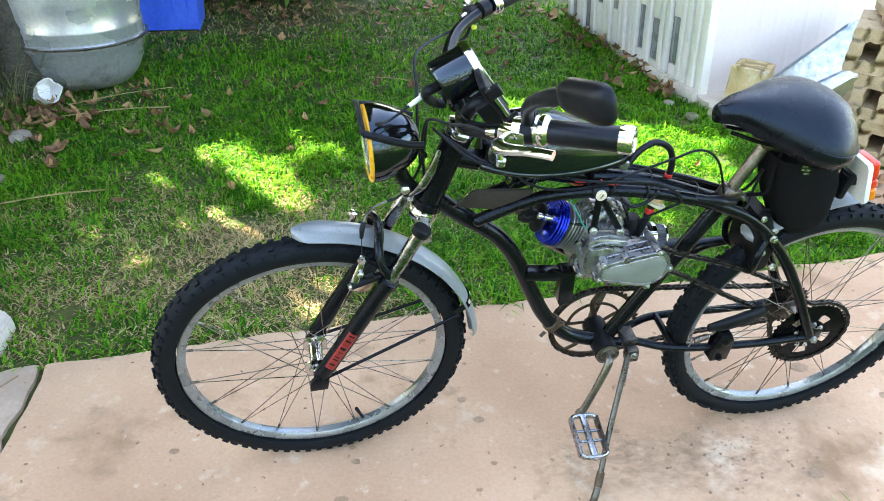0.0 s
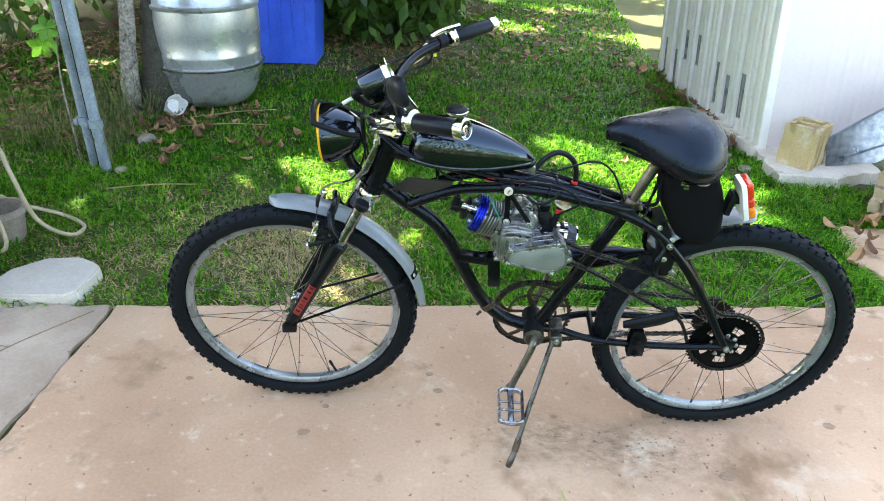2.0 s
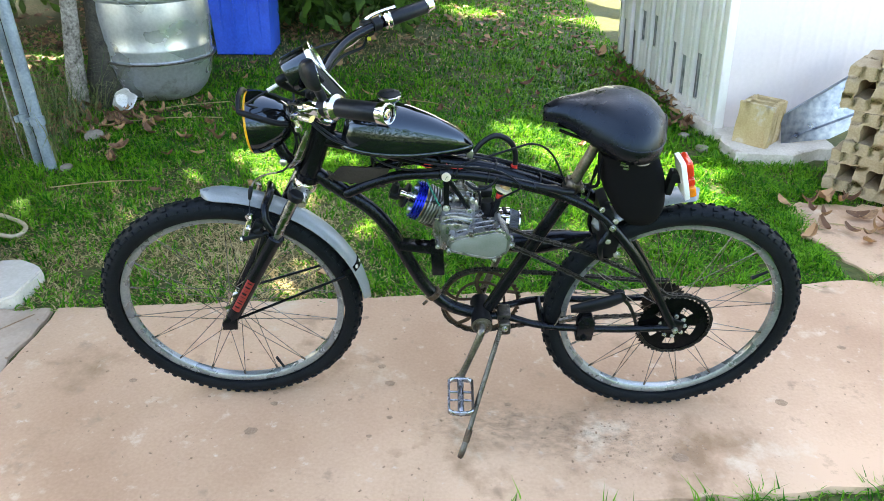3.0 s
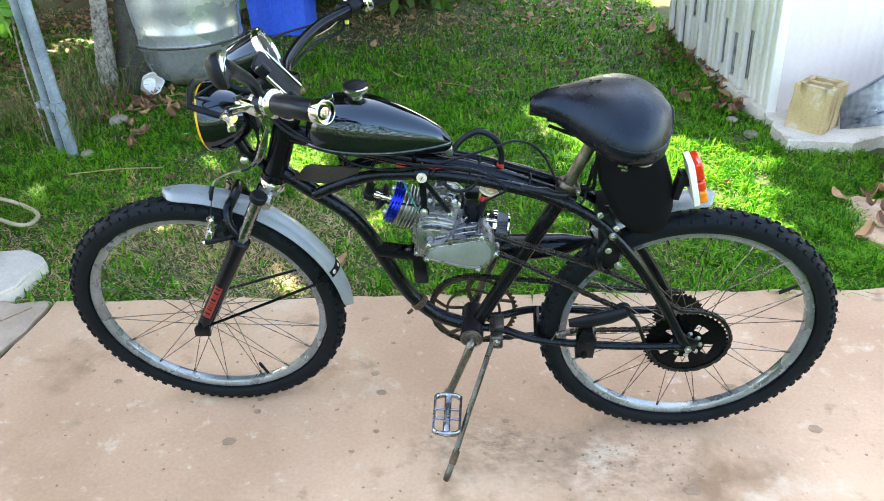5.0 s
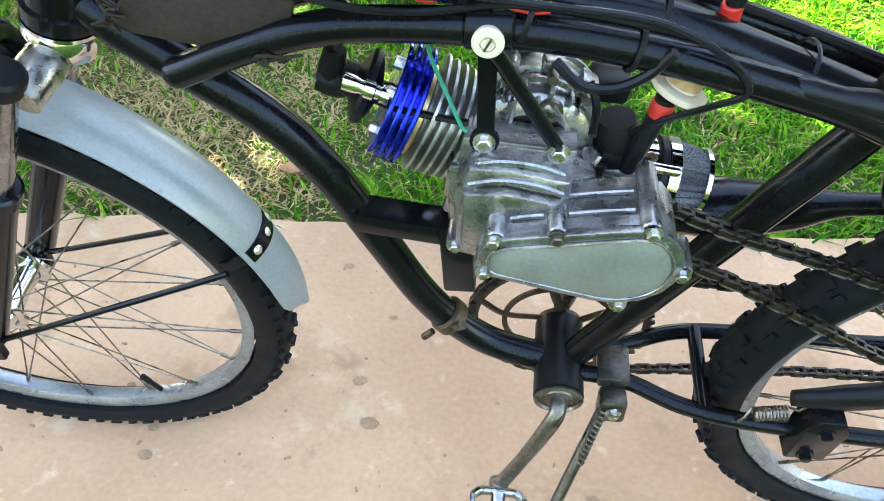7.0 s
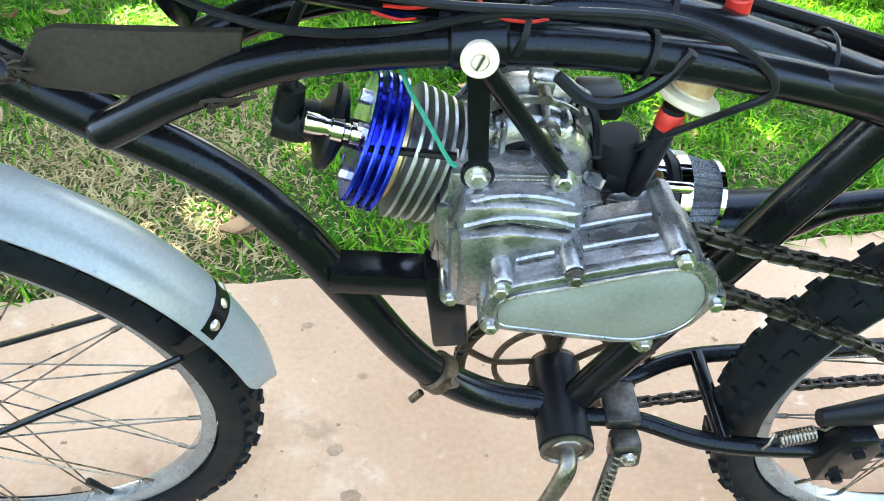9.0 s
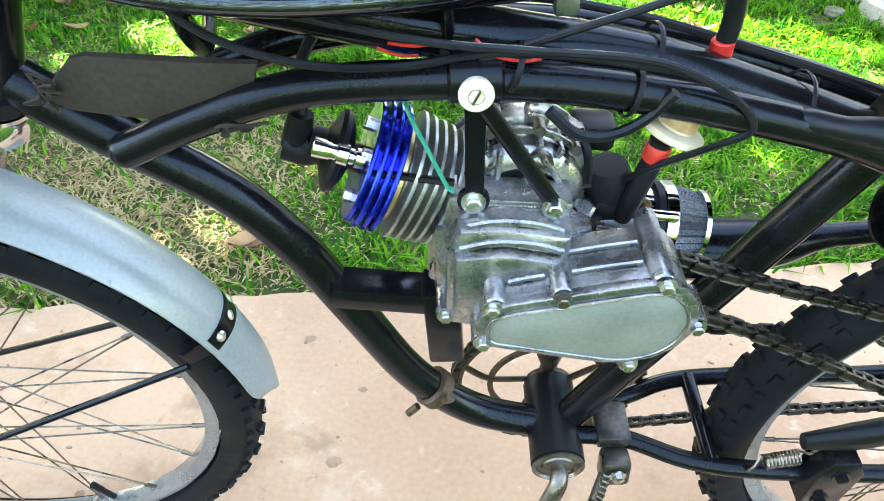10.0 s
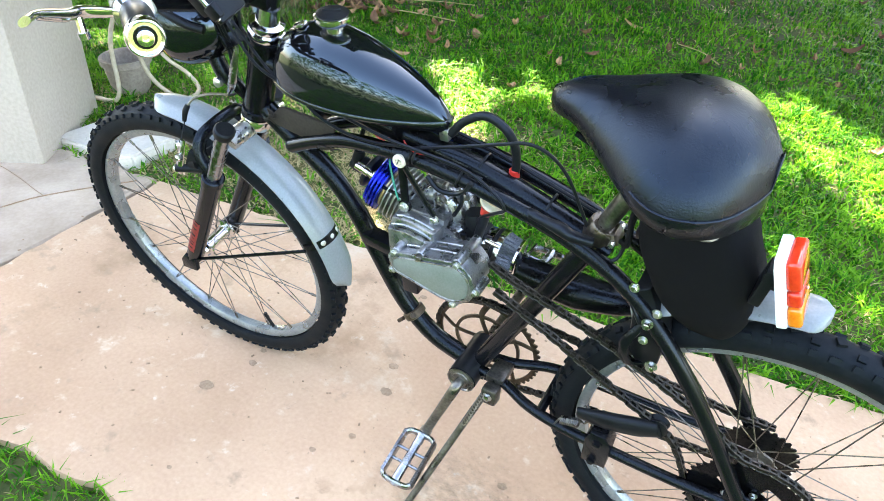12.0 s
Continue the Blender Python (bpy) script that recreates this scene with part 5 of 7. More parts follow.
for s in (-1, 1):
    part("stay", tube(B(), [(FRONT.x + 0.318 * ca, s * 0.037, FRONT.z + 0.318 * sa), (FRONT.x + 0.06, s * 0.058, FRONT.z + 0.028), (FRONT.x + 0.01, s * 0.064, FRONT.z + 0.012)], 0.0034, 8, n=4), BLACK_PAINT, front_guard, "", STEER)
    part("bolt", lathe(B(), [(0.0055, 0), (0.005, 0.002), (0.002, 0.0035)], (FRONT.x + 0.346 * ca, 0.008 + s * 0.021, FRONT.z + 0.345 * sa), (ca, s * 0.4, sa), 14), ZINC, front_guard, "", STEER)
part("bolt", lathe(B(), [(0.0055, 0), (0.005, 0.002), (0.002, 0.0035)], (FRONT.x + 0.351 * ca, 0.008, FRONT.z + 0.351 * sa), (ca, 0, sa), 14), ZINC, front_guard, "", STEER)

# tail lamp on the rear mudguard
bm = box(B(), (0.014, 0.030, 0.055), pose(0.459, -0.046, 0.702, 0, 10, 0), 0.003)
box(bm, (0.030, 0.024, 0.020), pose(0.469, -0.048, 0.714), 0.003)
tail = part("tail_lamp", bm, BLACK_PLASTIC, bike, "red and orange tail lamp in a white housing")
TAIL = pose(0.478, -0.058, 0.722, 0, -16, 0)
outline = [(-0.026, -0.046), (0.026, -0.046), (0.030, -0.038), (0.030, 0.038), (0.024, 0.046), (-0.024, 0.046), (-0.030, 0.038), (-0.030, -0.038)]
bm = prism(B(), outline, -0.005, 0.006, 0.003, TAIL @ Matrix.Rotation(radians(90), 4, "Z"))
part("housing", bm, WHITE_PLASTIC, tail)
for z0, z1, mt in ((0.006, 0.044, RED_LENS), (-0.016, 0.005, RED_LENS), (-0.044, -0.017, ORANGE_LENS)):
    bm = box(B(), (0.016, 0.054, z1 - z0), TAIL @ pose(0.012, 0, (z0 + z1) / 2), 0.005, 3)
    part("lens", bm, mt, tail, "glossy lens")
part("bracket_wire", tube(B(), [(0.478, -0.042, 0.705), (0.490, -0.058, 0.722), (0.500, -0.064, 0.728)], 0.0016, 6), ZINC, tail)
part("cable", tube(B(), [(0.462, -0.045, 0.682), (0.45, -0.044, 0.675), (0.42, -0.040, 0.662), (0.39, -0.034, 0.650), (0.352, -0.030, 0.640), (0.33, -0.02, 0.635)], 0.0028, 8), SIDEWALL, tail)

# ---- fork ----
LEG_HI, LEG_SEAL, LEG_LO = Vector((-0.379, 0, 0.684)), Vector((-0.438, 0, 0.580)), Vector((-0.590, 0.012, 0.3235))
for s in (-1, 1):
    o = Vector((0, s * 0.064, 0))
    bm = rod(B(), LEG_SEAL + o, LEG_LO + o + Vector((0.006, 0, 0.010)), 0.0170, 20)
    lathe(bm, [(0.0175, -0.006), (0.020, -0.004), (0.020, 0.010), (0.0175, 0.012)], LEG_SEAL + o, LEG_LO - LEG_SEAL, 20)
    prism(bm, [(-0.609, 0.308), (-0.573, 0.308), (-0.567, 0.341), (-0.592, 0.348), (-0.607, 0.331)], s * 0.064 - 0.005, s * 0.064 + 0.005, 0.002)
    leg = part("fork_leg", bm, BLACK_PAINT, bike, "black suspension fork leg", STEER)
    part("stanchion", rod(B(), LEG_HI + o, LEG_SEAL + o, 0.0130, 20), PEDAL_STEEL, leg, "chrome stanchion", STEER)
    d = (LEG_HI - LEG_SEAL).normalized()
    bm = lathe(B(), [(0.0165, -0.002), (0.0175, 0.002), (0.0175, 0.011), (0.015, 0.014), (0.0, 0.0145)], LEG_HI + o, d, 20)
    part("cap", bm, BLACK_PLASTIC, leg, "black rubber cap", STEER)
    if s < 0:
        down = (LEG_LO - LEG_SEAL).normalized()
        ahead = Vector((0, -1, 0)).cross(down)
        q, ln = LEG_SEAL.lerp(LEG_LO, 0.46) + o, (LEG_LO - LEG_SEAL).length * 0.36
        for nm, r0, a_lo, a_hi, spans, mt, text in (("decal", 0.0175, -48, 18, [(0.0, 1.0)], DECAL_RED, "faded red decal"),
                                                     ("decal_bars", 0.0179, -34, 4, [(0.05 + 0.11 * i + 0.02 * (i % 3), 0.085 + 0.11 * i + 0.03 * (i % 2)) for i in range(8)], BLACK_PLASTIC, "worn dark decal bars")):
            bm = B()
            for f0, f1 in spans:
                grid = [[bm.verts.new(q + down * ln * f + (Vector((0, -1, 0)) * math.cos(radians(a_lo + (a_hi - a_lo) * j / 6)) + ahead * math.sin(radians(a_lo + (a_hi - a_lo) * j / 6))) * r0) for j in range(7)] for f in (f0, f1)]
                for j in range(6):
                    bm.faces.new((grid[0][j], grid[0][j + 1], grid[1][j + 1], grid[1][j]))
            part(nm, bm, mt, leg, text, STEER)
bm = B()
tube(bm, [(-0.372, -0.064, 0.672), (-0.366, -0.035, 0.676), (-0.362, 0, 0.678), (-0.366, 0.035, 0.676), (-0.372, 0.064, 0.672)], 0.013, 14, flat=1.25)
part("fork_crown", bm, ZINC, bike, "cast alloy fork crown", STEER)
bm = B()
tube(bm, [(-0.432, -0.064, 0.588), (-0.450, -0.064, 0.624), (-0.452, -0.050, 0.650), (-0.446, -0.022, 0.661), (-0.446, 0.022, 0.661), (-0.452, 0.050, 0.650), (-0.450, 0.064, 0.624), (-0.432, 0.064, 0.588)], 0.0085, 12, flat=1.4)
part("fork_brace", bm, BLACK_PAINT, bike, "black arched fork brace", STEER)
bm = B()
lathe(bm, [(0.0245, -0.022), (0.0275, -0.016), (0.0275, -0.006), (0.0255, -0.002), (0.0275, 0.0), (0.0275, 0.003)], HEAD_LO - STEER_AXIS * 0.002, STEER_AXIS, 24)
part("lower_headset", bm, CHROME, bike, "chrome headset cup", AHEAD)
bm = B()
lathe(bm, [(0.026, 0.0), (0.0275, 0.003), (0.0275, 0.010), (0.0245, 0.013), (0.026, 0.015), (0.026, 0.023), (0.018, 0.026), (0.016, 0.05)], HEAD_HI, STEER_AXIS, 24)
part("upper_headset", bm, CHROME, bike, "chrome headset cup", STEER)

# front brake: upright arms with pads, a rubber boot and a bent cable tube
for s in (-1, 1):
    bm = B()
    tube(bm, [(-0.505, s * 0.070, 0.578), (-0.499, s * 0.072, 0.600), (-0.486, s * 0.068, 0.632), (-0.482, s * 0.064, 0.648)], [0.0085, 0.0080, 0.0062, 0.0055], 10, flat=0.6)
    arm = part("brake_arm", bm, CHROME, bike, "silver brake arm", STEER)
    bm = rod(B(), (-0.508, s * 0.074, 0.590), (-0.452, s * 0.058, 0.592), 0.0080, 10)
    lathe(bm, [(0.012, 0), (0.012, 0.016)], (-0.480, s * 0.060, 0.598), (0.9, 0, 0.3), 12)
    box(bm, (0.022, 0.016, 0.040), pose(-0.474, s * 0.060, 0.608, 0, 30, 0), 0.004)
    part("pivot_block", bm, BLACK_PLASTIC, arm, "", STEER)
    part("pivot_bolt", lathe(B(), [(0.0055, 0), (0.0055, 0.005), (0.003, 0.006)], (-0.508, s * 0.074, 0.590), (-0.95, s * 0.25, 0), 6), ZINC, arm, "", STEER)
    part("pad_nut", lathe(B(), [(0.0065, 0), (0.0065, 0.006), (0.003, 0.009)], (-0.490, s * 0.074, 0.618), (0, s, 0), 6), ZINC, arm, "", STEER)
    part("brake_pad", box(B(), (0.050, 0.010, 0.014), pose(-0.478, s * 0.026, 0.600, 0, -32, 0), 0.003), RUBBER, arm, "", STEER)
    part("anchor_nut", lathe(B(), [(0.007, 0), (0.007, 0.006)], (-0.484, s * 0.070, 0.644), (-0.6, s * 0.8, 0), 8), ZINC, arm, "", STEER)
bm = B()
tube(bm, [(-0.484, -0.066, 0.646), (-0.482, -0.055, 0.664), (-0.480, -0.046, 0.678)], 0.0011, 5)
tube(bm, [(-0.425, 0.012, 0.706), (-0.405, 0.010, 0.715), (-0.385, 0, 0.745), (-0.365, -0.01, 0.80), (-0.36, -0.03, 0.89)], 0.0026, 8)
part("brake_cable", bm, SIDEWALL, bike, "thin black brake cable", STEER)
part("rubber_boot", tube(B(), [(-0.481, -0.048, 0.676), (-0.478, -0.042, 0.692), (-0.474, -0.036, 0.702)], [0.0035, 0.0052, 0.0045], 10), BLACK_PLASTIC, bike, "ribbed black rubber boot", STEER)
part("cable_noodle", tube(B(), [(-0.474, -0.036, 0.702), (-0.466, -0.025, 0.711), (-0.448, -0.006, 0.712), (-0.425, 0.012, 0.706)], 0.0022, 8), DULL_STEEL, bike, "bent steel cable tube", STEER)

# ---- handlebar, grips, levers ----
BAR = [(-0.138, 0.362, 1.000), (-0.19, 0.335, 0.993), (-0.243, 0.305, 0.985), (-0.292, 0.275, 0.974), (-0.322, 0.225, 0.958), (-0.326, 0.150, 0.934), (-0.312, 0.075, 0.912), (-0.303, 0.03, 0.905), (-0.302, 0.0, 0.905)]
LEFT_BAR = [(-0.1568, -0.3162, 0.9970), (-0.2025, -0.2817, 0.9887), (-0.2481, -0.2472, 0.9805), (-0.298, -0.218, 0.967), (-0.322, -0.178, 0.952), (-0.326, -0.135, 0.936), (-0.312, -0.070, 0.912), (-0.303, -0.03, 0.905), (-0.302, 0.0, 0.905)]


def sweep_back(y):
    """How much of the right end's bend applies at y, 0 to 1."""
    return min(1.0, max(0.0, (y - 0.08) / 0.19))


bar_pts = LEFT_BAR + [(x + 0.028 * min(1, y / 0.2) + 0.050 * sweep_back(y), y - 0.020 * sweep_back(y), z - 0.035 * sweep_back(y)) for x, y, z in BAR[:-1]][::-1]
bar = part("handlebar", tube(B(), bar_pts, 0.0112, 16, n=5), BLACK_PAINT, bike, "black swept-back cruiser handlebar", STEER)
bm = B()
rod(bm, HEAD_HI + STEER_AXIS * 0.03, HEAD_HI + STEER_AXIS * 0.072, 0.0135, 18)
box(bm, (0.050, 0.040, 0.034), pose(-0.292, 0, 0.903, 0, 10, 0), 0.008)
part("stem", bm, BLACK_PAINT, bike, "", STEER)
for s in (-1, 1):
    a, b = (Vector((-0.2481, -0.2472, 0.9805)), Vector((-0.1568, -0.3162, 0.9970))) if s < 0 else (Vector((-0.165, 0.285, 0.950)), Vector((-0.060, 0.342, 0.965)))
    d = (b - a).normalized()
    L = (b - a).length
    bm = lathe(B(), [(0.0150, 0.010), (0.0168, 0.014), (0.0168, L - 0.012), (0.0155, L - 0.010)], a, d, 28)
    grip = part("grip", bm, SIDEWALL, bar, "black rubber grip with chrome ends", STEER)
    bm = lathe(B(), [(0.0125, -0.012), (0.019, -0.010), (0.0215, -0.006), (0.0205, -0.002), (0.0225, 0.001), (0.0225, 0.006), (0.020, 0.009), (0.0165, 0.012)], a, d, 32)
    ob = part("chrome_collar", bm, CHROME, bar, "", STEER)
    bm = lathe(B(), [(0.0165, -0.013), (0.0190, -0.011), (0.0190, 0.003), (0.0175, 0.006), (0.0165, 0.0065), (0.0155, 0.006), (0.0145, -0.001), (0.0085, -0.001), (0.0080, 0.004), (0.0070, 0.0045), (0.0030, 0.0045), (0.0025, 0.001), (0, 0.001)], b, d, 32)
    part("bar_end", bm, CHROME, bar, "chrome grip end", STEER)
    lever = B()
    p0 = a + d * -0.030 + Vector((-0.012, s * 0.006, -0.004))
    box(lever, (0.040, 0.022, 0.022), Matrix.Translation(p0) @ Matrix.Rotation(math.atan2(d.y, d.x), 4, "Z"), 0.004)
    lathe(lever, [(0.0165, -0.010), (0.0165, 0.010)], a - d * 0.028, d, 20)
    perch = part("lever_perch", lever, BLACK_PLASTIC if s > 0 else CHROME, bar, "", STEER)
    lever = B()
    out = Vector((-0.5, s * 0.86, 0))
    q0 = p0 + out * 0.008
    if s < 0:
        back = STEER.inverted()
        tube(lever, [back @ Vector(q) for q in ((-0.270, -0.239, 0.964), (-0.286, -0.267, 0.972), (-0.282, -0.290, 0.977), (-0.263, -0.331, 0.996), (-0.240, -0.356, 1.003))], [0.0085, 0.0105, 0.0095, 0.0070, 0.0072], 12, flat=0.62)
        rod(lever, back @ Vector((-0.286, -0.273, 0.970)), back @ Vector((-0.282, -0.277, 0.950)), 0.0045, 8)
        lathe(lever, [(0.007, 0), (0.007, 0.008)], back @ Vector((-0.282, -0.277, 0.954)), (0, 0, -1), 10)
    else:
        tube(lever, [q0, q0 + out * 0.024 + d * 0.004, q0 + d * 0.045 + out * 0.036 + Vector((0, 0, 0.003)), q0 + d * 0.092 + out * 0.034 + Vector((0, 0, 0.002))], [0.0085, 0.0080, 0.0062, 0.0070], 12, flat=0.62)
    part("brake_lever", lever, CHROME, bar, "silver brake lever", STEER)
    bm = B()
    f0 = p0 - d * 0.018
    rod(bm, f0, f0 - d * 0.020, 0.0052, 10)
    rod(bm, f0 - d * 0.006, f0 - d * 0.013, 0.0075, 10)
    part("cable_adjuster", bm, CHROME, bar, "", STEER)
    tip = f0 - d * 0.02
    part("cable_housing", tube(B(), [tip, tip - d * 0.02 + Vector((0.0, -s * 0.02, -0.005)), (-0.345, s * 0.13, 0.935), (-0.362, s * 0.05, 0.900), (-0.366, s * 0.020, 0.84), (-0.362, s * 0.020, 0.77)], 0.0026, 8), SIDEWALL, bar, "", STEER)
bm = box(B(), (0.030, 0.026, 0.034), pose(-0.212, 0.273, 0.937, 0, 0, 30), 0.006)
tube(bm, [(-0.212, 0.272, 0.923), (-0.225, 0.265, 0.895), (-0.27, 0.23, 0.888), (-0.30, 0.14, 0.885), (-0.31, 0.05, 0.88)], 0.0035, 8)
part("switch_box", bm, BLACK_PLASTIC, bar, "", STEER)
part("switch_button", box(B(), (0.009, 0.008, 0.008), pose(-0.208, 0.264, 0.915), 0.002), YELLOW, bar, "yellow plastic button", STEER)
bm = tube(B(), [(-0.22, 0.265, 0.927), (-0.245, 0.247, 0.912), (-0.275, 0.215, 0.905)], [0.003, 0.0042, 0.003], 8)
part("cable_ferrule", bm, CHROME, bar, "", STEER)

# headlamp
LC, LD = Vector((-0.448, 0.0, 0.838)), Vector((-1, -0.02, -0.02)).normalized()
bm = lathe(B(), [(0.064, 0.0065), (0.0662, 0.0062), (0.0665, -0.004), (0.0655, -0.014), (0.060, -0.030), (0.050, -0.052), (0.036, -0.070), (0.018, -0.080), (0, -0.082)], LC, LD, 40)
lamp = part("headlamp", bm, TANK_PAINT, bike, "round black headlamp with an amber ring", STEER)
part("ring", lathe(B(), [(0.0540, 0.0050), (0.0655, 0.0050), (0.0655, 0.0095), (0.0625, 0.0120), (0.0540, 0.0125)], LC, LD, 40, closed=True), AMBER, lamp, "amber plastic ring", STEER)
part("glass", lathe(B(), [(0.060, 0.009), (0.045, 0.013), (0.02, 0.016), (0, 0.0165)], LC, LD, 40), LENS_GLASS, lamp, "clear ribbed lamp glass", STEER)
part("reflector", lathe(B(), [(0.058, 0.004), (0.04, -0.02), (0.015, -0.036), (0, -0.038)], LC, LD, 32), CHROME, lamp, "", STEER)
bm = B()
tube(bm, [(-0.466, -0.050, 0.884), (-0.468, -0.025, 0.902), (-0.468, 0.0, 0.907), (-0.468, 0.025, 0.902), (-0.466, 0.050, 0.884)], 0.0045, 8, flat=1.4)
tube(bm, [(-0.466, -0.050, 0.886), (-0.43, -0.058, 0.876), (-0.395, -0.056, 0.862), (-0.370, -0.05, 0.855)], 0.0062, 10)
tube(bm, [(-0.466, 0.050, 0.886), (-0.43, 0.058, 0.876), (-0.395, 0.056, 0.862), (-0.370, 0.05, 0.855)], 0.0062, 10)
part("lamp_hoop", bm, BLACK_PLASTIC, lamp, "black plastic hoop", STEER)
bm = B()
tube(bm, [(-0.405, -0.01, 0.790), (-0.395, -0.012, 0.765), (-0.380, -0.008, 0.745), (-0.368, 0, 0.720)], [0.013, 0.013, 0.011, 0.009], 12)
box(bm, (0.05, 0.05, 0.008), pose(-0.372, 0, 0.835, 0, 60, 0), 0.003)
part("bracket", bm, BLACK_PAINT, lamp, "", STEER)
part("bolt", lathe(B(), [(0.008, 0), (0.008, 0.006), (0.004, 0.009)], (-0.398, -0.024, 0.754), (0, -1, 0.1), 14), ZINC, lamp, "", STEER)
part("chrome_guard", tube(B(), [(-0.338, -0.026, 0.826), (-0.352, -0.030, 0.790), (-0.368, -0.028, 0.758), (-0.388, -0.02, 0.735)], [0.004, 0.008, 0.008, 0.004], 10, flat=0.5), PEDAL_STEEL, lamp, "", STEER)

# speedometer, phone clamp, mirror
SC, SD = Vector((-0.352, -0.066, 0.965)), Vector((0.90, 0.13, 0.40)).normalized()
bm = lathe(B(), [(0.0, 0.0), (0.034, 0.001), (0.037, 0.005), (0.037, 0.058), (0.034, 0.060)], SC, SD, 36)
gauge = part("speedometer", bm, TANK_PAINT, bike, "black round speedometer with a chrome bezel", STEER)
part("bezel", lathe(B(), [(0.034, 0.056), (0.0395, 0.055), (0.0410, 0.060), (0.0395, 0.067), (0.036, 0.068), (0.034, 0.063)], SC, SD, 36, closed=True), CHROME, gauge, "", STEER)
part("face", lathe(B(), [(0.036, 0.0625), (0.0, 0.0626)], SC, SD, 36), BLACK_PLASTIC, gauge, "", STEER)
gm = axis_frame(SC + SD * 0.0632, SD)
bm = B()
for i in range(19):
    a = radians(-120 + 240 * i / 18)
    box(bm, (0.0012, 0.005, 0.0004), gm @ Matrix.Rotation(a, 4, "Z") @ pose(0, 0.029, 0))
box(bm, (0.0016, 0.026, 0.0006), gm @ Matrix.Rotation(radians(115), 4, "Z") @ pose(0, 0.010, 0.0004))
part("dial_marks", bm, WHITE_PLASTIC, gauge, "white dial marks", STEER)
bm = B()
tube(bm, [SC - SD * 0.0, SC - SD * 0.02, (-0.352, -0.025, 0.920), (-0.330, -0.012, 0.905)], 0.008, 10)
part("bracket", bm, BLACK_PLASTIC, gauge, "", STEER)
bm = B()
rod(bm, (-0.356, -0.048, 0.952), (-0.374, -0.058, 0.946), 0.0060, 10)
rod(bm, (-0.374, -0.058, 0.946), (-0.396, -0.070, 0.938), 0.0040, 10)
part("white_plug", bm, WHITE_PLASTIC, gauge, "white plastic cable plug", STEER)
part("wire", tube(B(), [(-0.396, -0.070, 0.938), (-0.430, -0.080, 0.922), (-0.445, -0.05, 0.900), (-0.40, -0.02, 0.87)], 0.0022, 6), SIDEWALL, gauge, "", STEER)

px_ = Vector((0.57, 0.10, -0.81)).normalized()
pz_ = (Vector((0.81, -0.12, 0.57)) - px_ * Vector((0.81, -0.12, 0.57)).dot(px_)).normalized()
PM = Matrix.Translation((-0.274, -0.112, 0.960)) @ Matrix((px_, pz_.cross(px_), pz_)).transposed().to_4x4()
bm = box(B(), (0.098, 0.050, 0.012), PM, 0.005)
clampd = part("phone_clamp", bm, BLACK_PLASTIC, bike, "black phone clamp with silver rails", STEER)
for s in (-1, 1):
    bm = box(B(), (0.088, 0.005, 0.006), PM @ pose(0, s * 0.0255, 0.006), 0.002)
    part("rail", bm, CHROME, clampd, "", STEER)
    bm = box(B(), (0.020, 0.010, 0.022), PM @ pose(s * 0.032, -0.026, 0.010), 0.003)
    part("jaw", bm, BLACK_PLASTIC, clampd, "", STEER)
part("cradle", box(B(), (0.046, 0.040, 0.026), PM @ pose(0.008, 0, -0.017), 0.005), BLACK_PLASTIC, clampd, "", STEER)
part("foot", tube(B(), [PM @ Vector((0, 0, -0.004)), PM @ Vector((-0.01, 0, -0.03)), (-0.312, -0.085, 0.918)], 0.010, 10), BLACK_PLASTIC, clampd, "", STEER)

mn_ = Vector((0.93, 0.32, 0.12)).normalized()
mx_ = mn_.cross(Vector((0, 0, 1))).normalized()
MM = Matrix.Translation((-0.224, -0.389, 1.092)) @ Matrix((mx_, mn_, mx_.cross(mn_))).transposed().to_4x4() @ Matrix.Rotation(radians(-14), 4, "Y") @ Matrix.Scale(0.79, 4)
outline = [(-0.058, -0.010), (-0.052, -0.022), (-0.038, -0.028), (0.036, -0.035), (0.052, -0.030), (0.059, -0.018), (0.060, 0.010), (0.054, 0.025), (0.040, 0.031), (-0.032, 0.027), (-0.050, 0.018), (-0.057, 0.006)]
bm = B()
shell = []
for y, k in ((0.005, 1.0), (0.0, 1.03), (-0.006, 1.01), (-0.012, 0.90), (-0.018, 0.68), (-0.021, 0.40)):
    shell.append([bm.verts.new(MM @ Vector((x * k, y, z * k * 0.86))) for x, z in outline])
for a, b in zip(shell, shell[1:]):
    for j in range(12):
        bm.faces.new((a[j], a[(j + 1) % 12], b[(j + 1) % 12], b[j]))
bm.faces.new(shell[0])
bm.faces.new(shell[-1])
mirror = part("mirror", bm, BLACK_PLASTIC, bike, "black rear-view mirror", angle=50)
bm = prism(B(), [(x * 0.90, z * 0.74) for x, z in outline], 0.0042, 0.0060, 0.0, MM)
part("glass", bm, MIRROR, mirror, "mirror glass")
part("trim_line", tube(B(), [MM @ Vector(q) for q in ((-0.046, -0.0145, 0.014), (-0.050, -0.0115, 0.000), (-0.043, -0.0135, -0.014), (-0.020, -0.0165, -0.020), (0.008, -0.0165, -0.022))], 0.0008, 6), DULL_STEEL, mirror, "thin silver trim line")
bm = tube(B(), [(-0.238, -0.239, 0.977), (-0.245, -0.253, 1.012), (-0.246, -0.294, 1.044), (-0.240, -0.335, 1.068), (-0.234, -0.358, 1.082)], [0.008, 0.0090, 0.0100, 0.0115, 0.009], 12)
part("arm", bm, BLACK_PLASTIC, mirror)
bm = lathe(B(), [(0.016, -0.009), (0.016, 0.009)], (-0.238, -0.243, 0.972), (0.87, -0.48, 0.1), 18)
